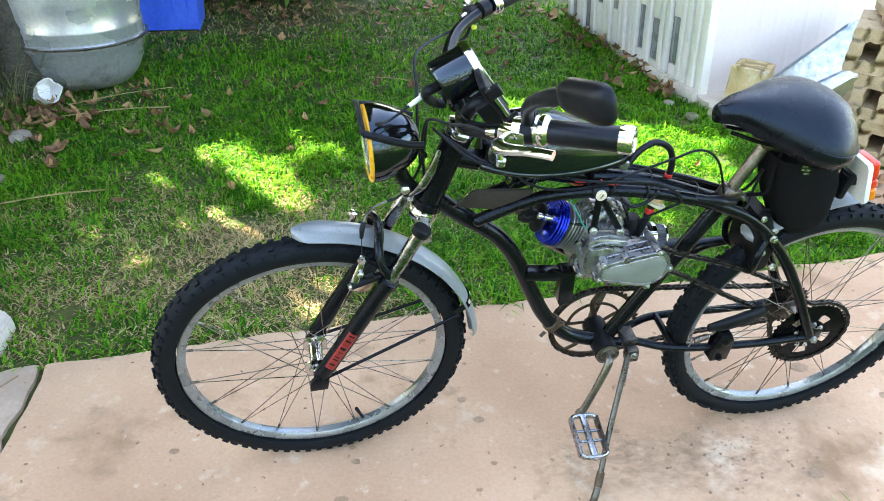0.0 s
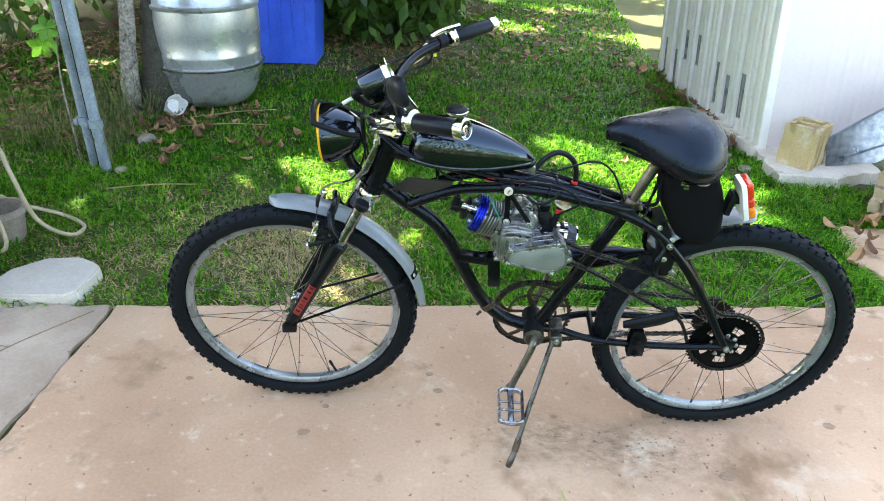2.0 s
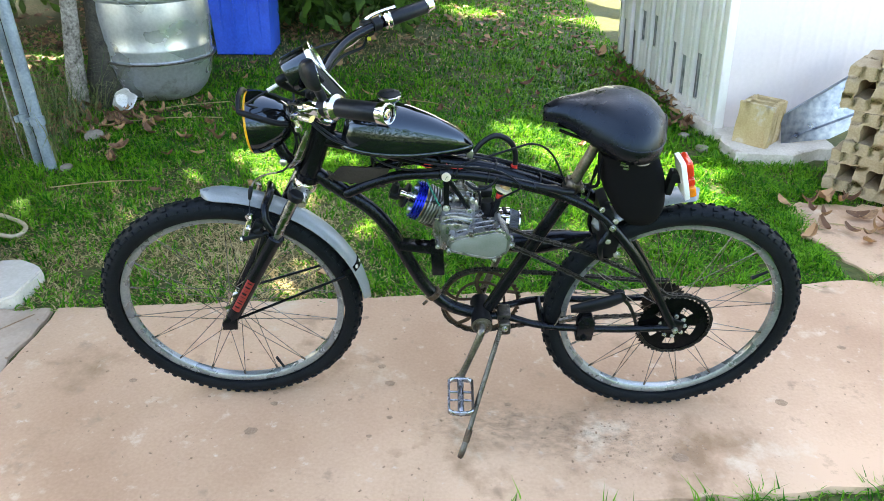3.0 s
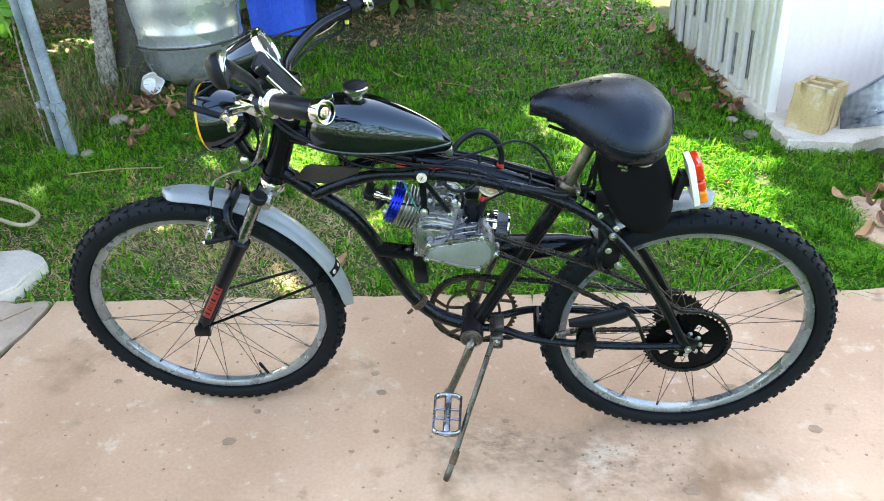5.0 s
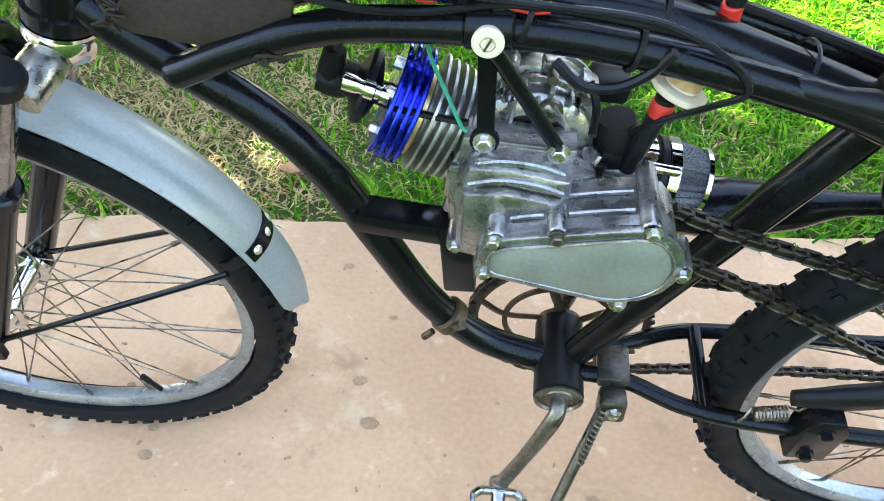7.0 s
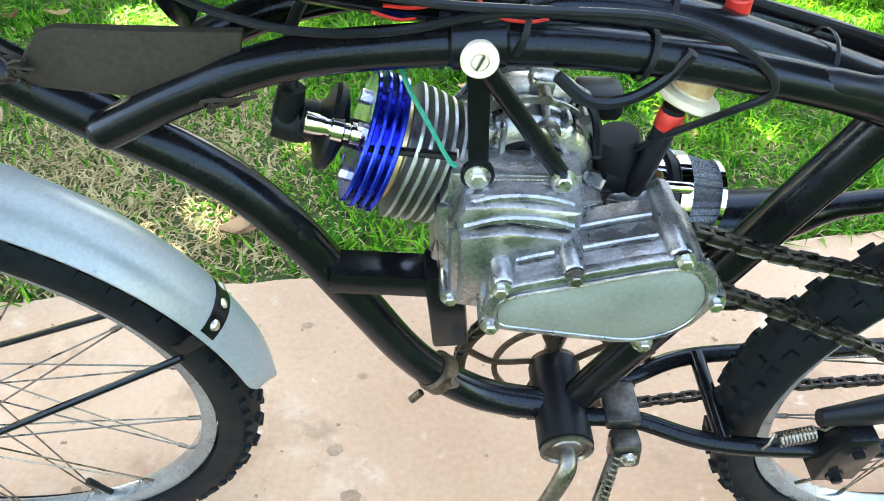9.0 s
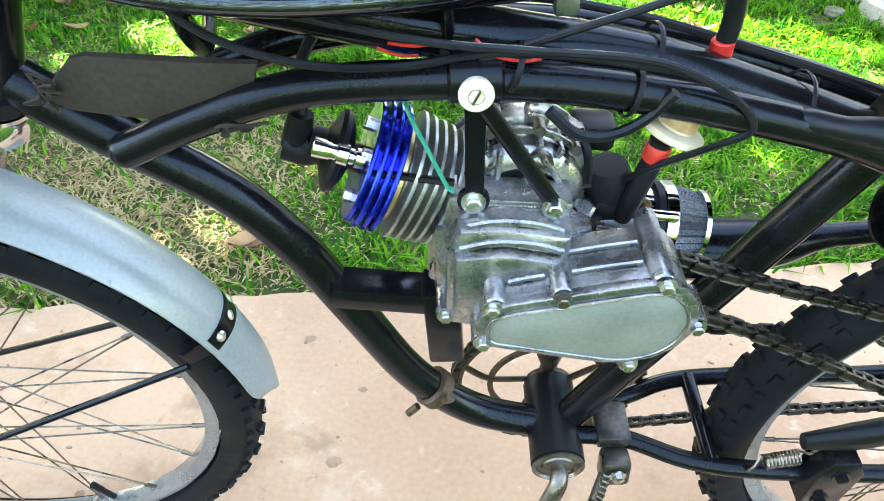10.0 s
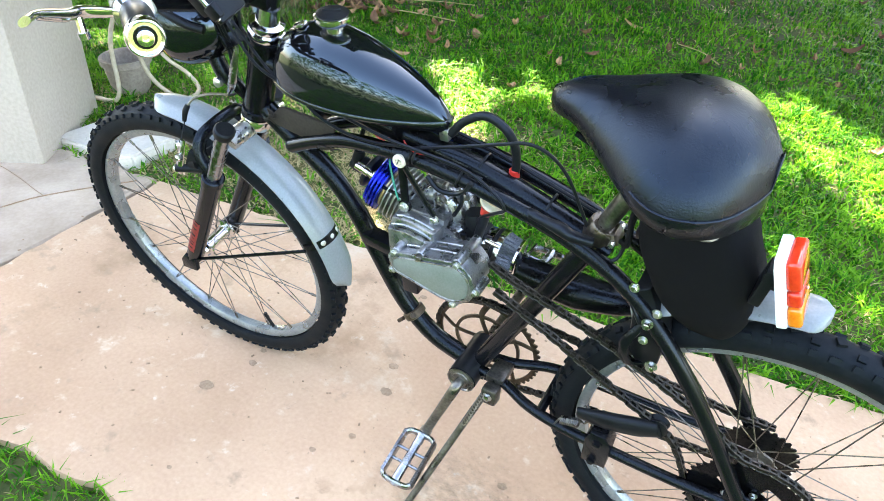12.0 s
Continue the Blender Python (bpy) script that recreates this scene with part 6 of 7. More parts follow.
part("clamp", bm, BLACK_PLASTIC, mirror)


# ---- engine ----
def bolt_head(origin, axis, r=0.0055, h=0.005):
    bm = B()
    lathe(bm, [(r * 1.45, 0), (r * 1.45, 0.0012), (r * 1.1, 0.0014)], origin, axis, 16)
    lathe(bm, [(r, 0.001), (r, h), (r * 0.8, h + 0.0008)], origin, axis, 6)
    return bm


CX, CZ = 0.002, 0.612
bm = B()
lathe(bm, [(0.012, -0.012), (0.030, -0.014), (0.032, -0.019), (0.040, -0.018), (0.046, -0.012), (0.048, 0.010), (0.0525, 0.012), (0.0525, 0.020), (0.049, 0.022), (0.047, 0.048), (0.040, 0.056), (0.020, 0.060)], (CX, 0, CZ), (0, 1, 0), 40)
box(bm, (0.110, 0.085, 0.070), pose(-0.004, -0.002, 0.578), 0.006)
box(bm, (0.034, 0.080, 0.085), pose(-0.040, 0.0, 0.594, 0, 12, 0), 0.006)
engine = part("engine", bm, ALLOY, bike, "small cast-aluminium two-stroke engine")
# ribs and lugs on top of the crankcase
for y, w in ((-0.004, 0.0028), (0.033, 0.0028)):
    bm = B()
    lathe(bm, [(0.0495, y), (0.0535, y + 0.0006), (0.0535, y + w), (0.0495, y + w + 0.0006)], (CX, 0, CZ), (0, 1, 0), 30, closed=True, sweep=None)
    part("case_rib", bm, ALLOY, engine)
for a in (58, 76, 98, 118, 136):
    bm = box(B(), (0.0035, 0.026, 0.007), Matrix.Translation((CX + 0.0480 * math.cos(radians(a)), -0.004, CZ + 0.0480 * math.sin(radians(a)))) @ Matrix.Rotation(radians(90 - a), 4, "Y"), 0.001)
    part("case_rib", bm, ALLOY, engine)
for x, y, z in ((0.014, 0.016, 0.664), (-0.018, 0.020, 0.660), (0.040, 0.016, 0.648)):
    bm = box(B(), (0.016, 0.020, 0.012), pose(x, y, z, 0, (x - CX) * 900, 0), 0.003)
    part("lug", bm, ALLOY, engine)
    part("stud", rod(B(), (x, y - 0.012, z + 0.001), (x, y - 0.024, z + 0.001), 0.0042, 10), DULL_STEEL, engine)
for x, tilt in ((-0.014, 4), (0.006, -6), (0.024, -30)):
    part("face_rib", box(B(), (0.004, 0.010, 0.034), pose(x, -0.018, 0.640, 0, tilt, 0), 0.0015), ALLOY, engine)
part("recess", lathe(B(), [(0.0065, 0.0), (0.0065, 0.004), (0.009, 0.0045), (0.009, 0.0)], (0.014, -0.016, 0.648), (0, -1, 0), 18), DULL_STEEL, engine)
# clutch side cap, right
bm = box(B(), (0.034, 0.030, 0.022), pose(0.060, 0.046, 0.628, 0, 6, 0), 0.006)
part("rubber_cover", bm, BLACK_PLASTIC, engine, "black rubber cover")
part("wire_clip", tube(B(), [(0.040, -0.004, 0.664), (0.046, -0.014, 0.650), (0.044, -0.034, 0.640)], 0.0032, 8), BLACK_PLASTIC, engine)

# upper ledge with the bracket bolts
bm = prism(B(), [(-0.046, 0.626), (0.034, 0.620), (0.034, 0.634), (-0.046, 0.641)], -0.0445, -0.020, 0.002)
box(bm, (0.066, 0.003, 0.007), pose(-0.006, -0.0455, 0.6305, 0, 4, 0), 0.001)
ledge = part("ledge", bm, ALLOY, engine)
bm = B()
for i in range(13):
    box(bm, (0.0017 + 0.0012 * (i % 3 == 0), 0.0006, 0.0042), pose(-0.021 + i * 0.0030, -0.0462, 0.6343 - i * 0.00022, -30, 4, 0))
part("serial_bars", bm, DULL_STEEL, engine, "stamped serial number as bars")

# sprocket housing between ledge and gear cover
bm = prism(B(), [(-0.052, 0.545), (-0.030, 0.538), (0.030, 0.545), (0.032, 0.626), (0.015, 0.630), (-0.012, 0.635), (-0.040, 0.634), (-0.050, 0.612)], -0.070, -0.040, 0.006)
housing = part("sprocket_housing", bm, ALLOY, engine)
for k, (z0, yy) in enumerate(((0.6335, -0.062), (0.623, -0.070))):
    bm = tube(B(), [(-0.040, yy, z0 - 0.003), (-0.018, yy - 0.001, z0 + 0.003), (0.006, yy - 0.001, z0 + 0.001), (0.026, yy, z0 - 0.007)], 0.0026, 8)
    part("rib", bm, ALLOY, engine)
bm = prism(B(), [(-0.046, 0.560), (-0.020, 0.560), (0.028, 0.566), (0.030, 0.612), (-0.012, 0.622), (-0.044, 0.618)], -0.080, -0.060, 0.006)
part("housing_step", bm, ALLOY, engine)
# gear cover, a teardrop
TEAR = [(-0.0308, 0.5787), (-0.0279, 0.5879), (-0.0212, 0.5953), (-0.0079, 0.6003), (0.0218, 0.6064), (0.0580, 0.6140), (0.0829, 0.6178), (0.0982, 0.6129), (0.1087, 0.5997), (0.1134, 0.5830), (0.1115, 0.5669), (0.1039, 0.5523), (0.0905, 0.5414), (0.0733, 0.5361), (0.0561, 0.5369), (0.0275, 0.5438), (-0.0059, 0.5524), (-0.0222, 0.5573), (-0.0298, 0.5667)]


def inset(outline, k):
    cx = sum(p[0] for p in outline) / len(outline)
    cz = sum(p[1] for p in outline) / len(outline)
    out = []
    for i, p in enumerate(outline):
        a, b = Vector(outline[i - 1]), Vector(outline[(i + 1) % len(outline)])
        n = Vector((-(b - a).y, (b - a).x)).normalized()
        if n.dot(Vector((cx - p[0], cz - p[1]))) < 0:
            n = -n
        out.append((p[0] + n.x * k, p[1] + n.y * k))
    return out


bm = prism(B(), inset(TEAR, 0.003), -0.094, -0.045, 0.003)
cover = part("gear_cover", bm, ALLOY, engine, "polished teardrop gear cover")
part("cover_flange", prism(B(), TEAR, -0.1015, -0.0945, 0.0022), ALLOY, engine)
inner = inset(TEAR, 0.0085)
bm = prism(B(), inner, -0.1035, -0.1005, 0.0012)
part("cover_panel", bm, ALLOY_PANEL, engine, "matt grey panel of the gear cover")
ring = [(x, -0.1030, z) for x, z in inset(TEAR, 0.0075)]
part("cover_rim", tube(B(), ring + [ring[0]], 0.0012, 8, n=3), ALLOY, engine)
for a, b in (((-0.0088, 0.5987), (0.0141, 0.6044)), ((0.0313, 0.6076), (0.0752, 0.6158))):
    for y in (-0.062, -0.080):
        bm = tube(B(), [(a[0], y, a[1]), ((a[0] + b[0]) / 2, y, (a[1] + b[1]) / 2 + 0.0005), (b[0], y, b[1])], 0.0022, 8)
        part("rib", bm, ALLOY, engine)
COLS = [(-0.0184, 0.5965), (0.0237, 0.6056), (0.0848, 0.6159)]
for i, (x, z) in enumerate(COLS):
    bm = lathe(B(), [(0.0060, 0.0), (0.0072, 0.002), (0.0075, 0.058 - 0.012 * (i == 0)), (0.0068, 0.062 - 0.012 * (i == 0))], (x, -0.0985, z), (0, 1, 0), 18)
    part("boss", bm, ALLOY, engine)
BOLTS = [(-0.0203, -0.0995, 0.5959), (0.0237, -0.0995, 0.6036), (0.0857, -0.1000, 0.6150), (0.1134, -0.1000, 0.5740), (0.0752, -0.1000, 0.5343), (-0.0260, -0.1000, 0.5610)]
for i, (x, y, z) in enumerate(BOLTS):
    if i > 2:
        part("boss", lathe(B(), [(0.0070, 0.0), (0.0078, 0.002), (0.0078, 0.03)], (x, y + 0.001, z), (0, 1, 0), 16), ALLOY, engine)
    part("bolt", bolt_head((x, y, z), (0, -1, 0), 0.0046, 0.0045), ZINC if i != 1 else DULL_STEEL, engine)
for x, y, z in ((-0.046, -0.060, 0.594), (-0.051, -0.066, 0.549)):
    bm = lathe(B(), [(0.0065, 0.0), (0.0075, 0.003), (0.0075, 0.03)], (x, y, z), (0, 1, 0), 16)
    part("boss", bm, ALLOY, engine)
    part("bolt", bolt_head((x, y, z), (0, -1, 0), 0.0045, 0.0045), ZINC, engine)

# cylinder with fins, blue head, plug
AX = Vector((-0.905, 0, 0.425)).normalized()
CYL0 = Vector((-0.0471, 0, 0.6112)) - AX * 0.004


def fin(bm, along, r, th, square=0.80):
    """A square-ish cooling fin across the cylinder's axis."""
    m = axis_frame(CYL0 + AX * along, AX)
    pts = []
    for j in range(28):
        a = 2 * math.pi * j / 28
        c, s = math.cos(a), math.sin(a)
        k = r / max(abs(c) ** 2.6 + abs(s) ** 2.6, 1e-6) ** (1 / 2.6)
        pts.append((k * c * 0.94, k * s))
    lo = [bm.verts.new(m @ Vector((x, y, -th / 2))) for x, y in pts]
    hi = [bm.verts.new(m @ Vector((x, y, th / 2))) for x, y in pts]
    for j in range(28):
        bm.faces.new((lo[j], lo[(j + 1) % 28], hi[(j + 1) % 28], hi[j]))
    bm.faces.new(lo[::-1])
    bm.faces.new(hi)
    return bm


bm = rod(B(), CYL0 - AX * 0.012, CYL0 + AX * 0.046, 0.027, 24)
cyl = part("cylinder", bm, FIN, engine)
for i in range(6):
    part("fin", fin(B(), 0.003 + i * 0.0072, 0.0405 + 0.0008 * i, 0.0022), FIN, engine)
bm = lathe(B(), [(0.034, 0.050), (0.036, 0.0515), (0.036, 0.0545), (0.034, 0.056)], CYL0 - AX * 0.007, AX, 32)
part("gasket", bm, surface("brass_gasket", (0.40, 0.30, 0.14), (0.55, 0.44, 0.24), 0.35, 0.9), engine)
bm = rod(B(), CYL0 + AX * 0.049, CYL0 + AX * 0.069, 0.036, 32)
head = part("cylinder_head", bm, BLUE_ALLOY, engine, "blue anodised cylinder head")
for i in range(4):
    bm = lathe(B(), [(0.030, -0.0017), (0.0455 - 0.0022 * (i == 3), -0.0017), (0.0465 - 0.0022 * (i == 3), -0.0008), (0.0465 - 0.0022 * (i == 3), 0.0008), (0.0455 - 0.0022 * (i == 3), 0.0017), (0.030, 0.0017)], CYL0 + AX * (0.051 + 0.0060 * i), AX, 40)
    part("head_fin", bm, BLUE_ALLOY, engine)
for a in (45, 135, 225, 315):
    m = axis_frame(CYL0 + AX * 0.069, AX)
    p = m @ Vector((0.026 * math.cos(radians(a)), 0.026 * math.sin(radians(a)), 0))
    part("head_nut", bolt_head(p, AX, 0.005, 0.006), ZINC, engine)
p0 = Vector((-0.1025, -0.0185, 0.6535))
bm = B()
lathe(bm, [(0.007, 0), (0.007, 0.006), (0.0055, 0.007), (0.0055, 0.010), (0.0075, 0.011), (0.0075, 0.018), (0.006, 0.019), (0.006, 0.022), (0.0068, 0.023), (0.0068, 0.034), (0.005, 0.035)], p0, (-0.93, -0.02, 0.36), 12)
part("release_valve", bm, CHROME, engine, "polished release valve")
bm = B()
q = CYL0 + AX * 0.069 + Vector((0, 0.004, -0.003))
lathe(bm, [(0.010, -0.004), (0.010, 0.010), (0.020, 0.013), (0.0285, 0.017), (0.0300, 0.021), (0.0285, 0.024), (0.020, 0.027), (0.0135, 0.030), (0.0125, 0.040)], q, AX, 28)
tube(bm, [q + AX * 0.034, (-0.146, 0.005, 0.647), (-0.160, 0.005, 0.652)], [0.0120, 0.0125, 0.0115], 16)
tube(bm, [(-0.152, 0.005, 0.650), (-0.149, 0.005, 0.660), (-0.144, 0.006, 0.675)], [0.0105, 0.0100, 0.0085], 14)
part("plug_boot", bm, BLACK_PLASTIC, engine, "black rubber spark-plug boot")
part("ignition_lead", tube(B(), [(-0.144, 0.006, 0.672), (-0.138, 0.016, 0.712), (-0.10, 0.02, 0.752), (-0.05, 0.015, 0.748)], 0.0038, 8), SIDEWALL, engine)
part("green_wire", tube(B(), [(-0.074, -0.010, 0.698), (-0.070, -0.020, 0.688), (-0.058, -0.032, 0.667), (-0.048, -0.040, 0.648), (-0.043, -0.043, 0.645)], 0.0016, 6), GREEN_WIRE, engine, "thin green wire")
bm = rod(B(), (-0.043, -0.037, 0.648), (-0.098, -0.030, 0.652), 0.0028, 8)
part("throttle_rod", bm, BLACK_PAINT, engine)
part("connector", box(B(), (0.010, 0.008, 0.018), pose(-0.052, -0.006, 0.700, 0, 5, 0), 0.002), glass("clear_connector", (0.45, 0.62, 0.62), 0.2), engine, "pale translucent connector")
for pts in ([(-0.085, -0.032, 0.742), (-0.072, -0.034, 0.738), (-0.062, -0.038, 0.740)], [(-0.030, -0.036, 0.748), (-0.020, -0.040, 0.740), (-0.005, -0.041, 0.737), (0.006, -0.041, 0.738)], [(-0.078, -0.036, 0.747), (-0.064, -0.040, 0.747), (-0.052, -0.040, 0.748)]):
    part("red_wire", tube(B(), pts, 0.0010, 6), RED, engine, "thin red wire")

# bracket that hangs the engine from the arch tube
bm = B()
prism(bm, [(-0.0365, 0.632), (-0.0245, 0.632), (-0.0235, 0.728), (-0.0365, 0.728)], -0.0480, -0.0440, 0.001)
lathe(bm, [(0.0105, 0.0), (0.0105, 0.004)], (-0.031, -0.0480, 0.641), (0, 1, 0), 18)
hanger = part("hanger", bm, BLACK_PAINT, engine, "black steel hanger")
part("hanger_strut", tube(B(), [(-0.026, -0.0475, 0.714), (-0.002, -0.0475, 0.675), (0.021, -0.0475, 0.637)], 0.0062, 10, flat=0.55), BLACK_PAINT, engine)
bm = lathe(B(), [(0.0095, 0.0), (0.0102, 0.002), (0.0102, 0.006), (0.0090, 0.0075), (0.0050, 0.0075), (0.0048, 0.0060), (0.0040, 0.0060), (0.0040, 0.0080), (0, 0.0080)], (-0.030, -0.0470, 0.7225), (0, -1, 0.06), 32)
part("white_washer", bm, CREAM, engine, "white plastic washer with a slotted screw")
bm = box(B(), (0.0012, 0.002, 0.009), pose(-0.030, -0.0552, 0.7230, 0, 28, 0))
part("screw_slot", bm, DULL_STEEL, engine)
for p in ((-0.031, -0.0485, 0.641), (0.021, -0.0500, 0.636)):
    part("bolt", bolt_head(p, (0, -1, 0.15), 0.0056, 0.006), ZINC, engine)
bm = lathe(B(), [(0.0122, -0.016), (0.0148, -0.014), (0.0148, 0.014), (0.0122, 0.016)], (-0.030, -0.036, 0.7245), (1, 0, 0.0), 20)
part("tube_clamp", bm, BLACK_PAINT, engine)

# mount to the down tube
bm = box(B(), (0.090, 0.028, 0.022), pose(-0.098, -0.008, 0.511, 0, 8, 0), 0.002)
part("front_mount", bm, BLACK_PAINT, engine, "black box-section engine mount")
bm = box(B(), (0.030, 0.034, 0.088), pose(-0.054, -0.008, 0.477, 0, -2, 0), 0.003)
part("mount_leg", bm, BLACK_PAINT, engine)
bm = box(B(), (0.040, 0.040, 0.035), pose(0.028, 0, 0.520), 0.003)
part("mount_foot", bm, BLACK_PAINT, engine)
part("bolt", bolt_head((-0.006, -0.022, 0.522), (0, -1, 0), 0.006, 0.006), RUST_STEEL, engine)
part("bolt", bolt_head((0.040, -0.022, 0.515), (0, -1, 0), 0.006, 0.006), RUST_STEEL, engine)

# intake, carburettor, air filter
FA = Vector((1.0, 0.02, -0.17)).normalized()
F0 = Vector((0.080, -0.004, 0.583))
bm = rod(B(), (0.036, 0.0, 0.602), (0.062, -0.002, 0.594), 0.012, 16)
box(bm, (0.034, 0.034, 0.044), pose(0.068, -0.004, 0.590, 0, 9, 0), 0.005)
lathe(bm, [(0.016, 0.0), (0.017, 0.02), (0.014, 0.028)], (0.066, -0.004, 0.606), (-0.1, 0, 1), 18)
carb = part("carburettor", bm, BLACK_PLASTIC, engine, "black carburettor")
bm = lathe(B(), [(0.012, -0.030), (0.019, -0.027), (0.021, -0.014), (0.022, -0.010), (0.022, 0.004)], F0, FA, 26)
lathe(bm, [(0.0085, 0), (0.0085, 0.008), (0.006, 0.010)], (0.046, -0.022, 0.606), (0, -0.5, 1), 6)
part("carburettor_body", bm, ALLOY, engine)
bm = B()
for z in (0.580, 0.592):
    rod(bm, (0.058, -0.022, z), (0.084, -0.024, z - 0.003), 0.0022, 8)
lathe(bm, [(0.005, 0), (0.005, 0.006)], (0.080, -0.024, 0.578), (0.3, -1, 0), 6)
part("choke_linkage", bm, ZINC, engine)
part("choke_lever", box(B(), (0.016, 0.005, 0.020), pose(0.050, -0.024, 0.598, 20, 10, 10), 0.002), BLACK_PLASTIC, engine)
bm = lathe(B(), [(0.0265, 0.002), (0.028, 0.004), (0.0285, 0.014), (0.0265, 0.016)], F0, FA, 32)
filt = part("filter_clamp", bm, CHROME, engine, "chrome hose clamp")
bm = B()
for i in range(9):
    a = radians(195 + i * 9)
    m = axis_frame(F0 + FA * 0.009, FA)
    box(bm, (0.0012, 0.0030, 0.0075), m @ Matrix.Rotation(a, 4, "Z") @ pose(0.0290, 0, 0))
part("clamp_slots", bm, BLACK_PLASTIC, engine)
bm = lathe(B(), [(0.0035, 0), (0.0045, 0.001), (0.0045, 0.022), (0.0035, 0.024)], F0 + Vector((0.010, -0.020, 0.022)), FA, 12)
part("clamp_screw", bm, CHROME, engine)
bm = lathe(B(), [(0.026, 0.014), (0.031, 0.017), (0.031, 0.022)], F0, FA, 32)
part("filter_neck", bm, BLACK_PLASTIC, engine)
bm = lathe(B(), [(0.0300, 0.022), (0.0320, 0.023), (0.0320, 0.031), (0.0300, 0.032)], F0, FA, 36)
part("filter_ring", bm, CHROME, engine)
bm = B()
m = axis_frame(F0, FA)
rows = []
for h, r in ((0.031, 0.0300), (0.054, 0.0255)):
    rows.append([bm.verts.new(m @ Vector(((r - 0.003 * (j % 2)) * math.cos(2 * math.pi * j / 56), (r - 0.003 * (j % 2)) * math.sin(2 * math.pi * j / 56), h))) for j in range(56)])
for j in range(56):
    bm.faces.new((rows[0][j], rows[0][(j + 1) % 56], rows[1][(j + 1) % 56], rows[1][j]))
part("filter_cone", bm, FILTER_MESH, engine, "pleated wire-mesh filter cone", angle=10)
bm = lathe(B(), [(0.0255, 0.0535), (0.0275, 0.054), (0.0275, 0.0575), (0.025, 0.059), (0.0, 0.0595)], F0, FA, 36)
part("filter_cap", bm, CHROME, engine)

# fuel line: tank tap, hose over the frame, filter, hose to the carburettor
part("fuel_hose", tube(B(), [(0.030, -0.010, 0.760), (0.050, -0.004, 0.782), (0.080, 0.000, 0.795), (0.110, 0.002, 0.779), (0.123, 0.003, 0.748), (0.121, 0.002, 0.711), (0.106, -0.004, 0.684)], 0.0062, 12), SIDEWALL, bike, "thick black rubber fuel hose")
part("hose_band", lathe(B(), [(0.0064, -0.007), (0.0072, -0.006), (0.0072, 0.006), (0.0064, 0.007)], (0.1215, 0.002, 0.716), (-0.02, 0, 1), 16), RED, bike, "red hose band")
bm = lathe(B(), [(0.0045, -0.022), (0.0045, -0.010), (0.014, -0.009), (0.016, -0.006), (0.016, -0.003), (0.0125, -0.002), (0.0125, 0.012), (0.0045, 0.014), (0.0045, 0.020)], (0.1005, -0.0135, 0.6725), (0.36, 0.12, 0.93), 24)
fuel_filter = part("fuel_filter", bm, AMBER_PLASTIC, bike, "amber-stained plastic fuel filter")
part("flange", lathe(B(), [(0.004, -0.0085), (0.0185, -0.0080), (0.0205, -0.0065), (0.0205, -0.0025), (0.0190, -0.0015), (0.0128, -0.0010), (0.0128, 0.0005), (0.004, 0.0005)], (0.1005, -0.0135, 0.6725), (0.36, 0.12, 0.93), 28, closed=True), CREAM, fuel_filter, "cream plastic flange")
part("fuel_hose", tube(B(), [(0.091, -0.018, 0.664), (0.086, -0.019, 0.640), (0.080, -0.020, 0.618), (0.075, -0.018, 0.598)], 0.0075, 12), SIDEWALL, bike, "short black fuel hose")
part("hose_band", lathe(B(), [(0.0077, -0.006), (0.0084, -0.005), (0.0084, 0.005), (0.0077, 0.006)], (0.0895, -0.0185, 0.655), (0.2, 0.05, 1), 16), RED, bike, "red hose band")

# exhaust
EX = [(-0.078, 0.018, 0.592), (-0.088, 0.040, 0.560), (-0.060, 0.066, 0.525), (-0.010, 0.084, 0.485), (0.060, 0.092, 0.462), (0.120, 0.094, 0.452), (0.200, 0.096, 0.448), (0.270, 0.097, 0.455), (0.320, 0.097, 0.462), (0.440, 0.095, 0.475)]
exhaust = part("exhaust", tube(B(), EX, [0.0135, 0.0135, 0.0135, 0.014, 0.016, 0.027, 0.032, 0.024, 0.012, 0.011], 18), BLACK_PAINT, bike, "black expansion-chamber exhaust")
part("tailpipe", lathe(B(), [(0.0125, 0.0), (0.0125, 0.058), (0.0105, 0.058), (0.0105, 0.01)], (0.434, 0.095, 0.4745), (0.97, 0, 0.10), 18), CHROME, exhaust, "chrome tailpipe")
part("clamp", lathe(B(), [(0.015, 0.0), (0.016, 0.002), (0.016, 0.012), (0.015, 0.014)], (0.425, 0.095, 0.474), (0.97, 0, 0.1), 16), ZINC, exhaust)

# ---- drive: sprockets, chains, tensioner ----
SPK = Vector((REAR.x, -0.048, REAR.z - 0.006))
bm = B()
teeth = 44
outer = []
for i in range(teeth * 4):
    a = 2 * math.pi * i / (teeth * 4)
    outer.append((0.0895 + (0.0035 if i % 4 in (0, 1) else -0.0015), a))
ring_o = [bm.verts.new((r * math.cos(a), -0.002, r * math.sin(a))) for r, a in outer]
ring_i = [bm.verts.new((0.060 * math.cos(a), -0.002, 0.060 * math.sin(a))) for r, a in outer]
n = len(outer)
for j in range(n):
    bm.faces.new((ring_o[j], ring_o[(j + 1) % n], ring_i[(j + 1) % n], ring_i[j]))
mid_r = [bm.verts.new((0.042 * math.cos(a), -0.002, 0.042 * math.sin(a))) for r, a in outer]
low_r = [bm.verts.new((0.014 * math.cos(a), -0.002, 0.014 * math.sin(a))) for r, a in outer]
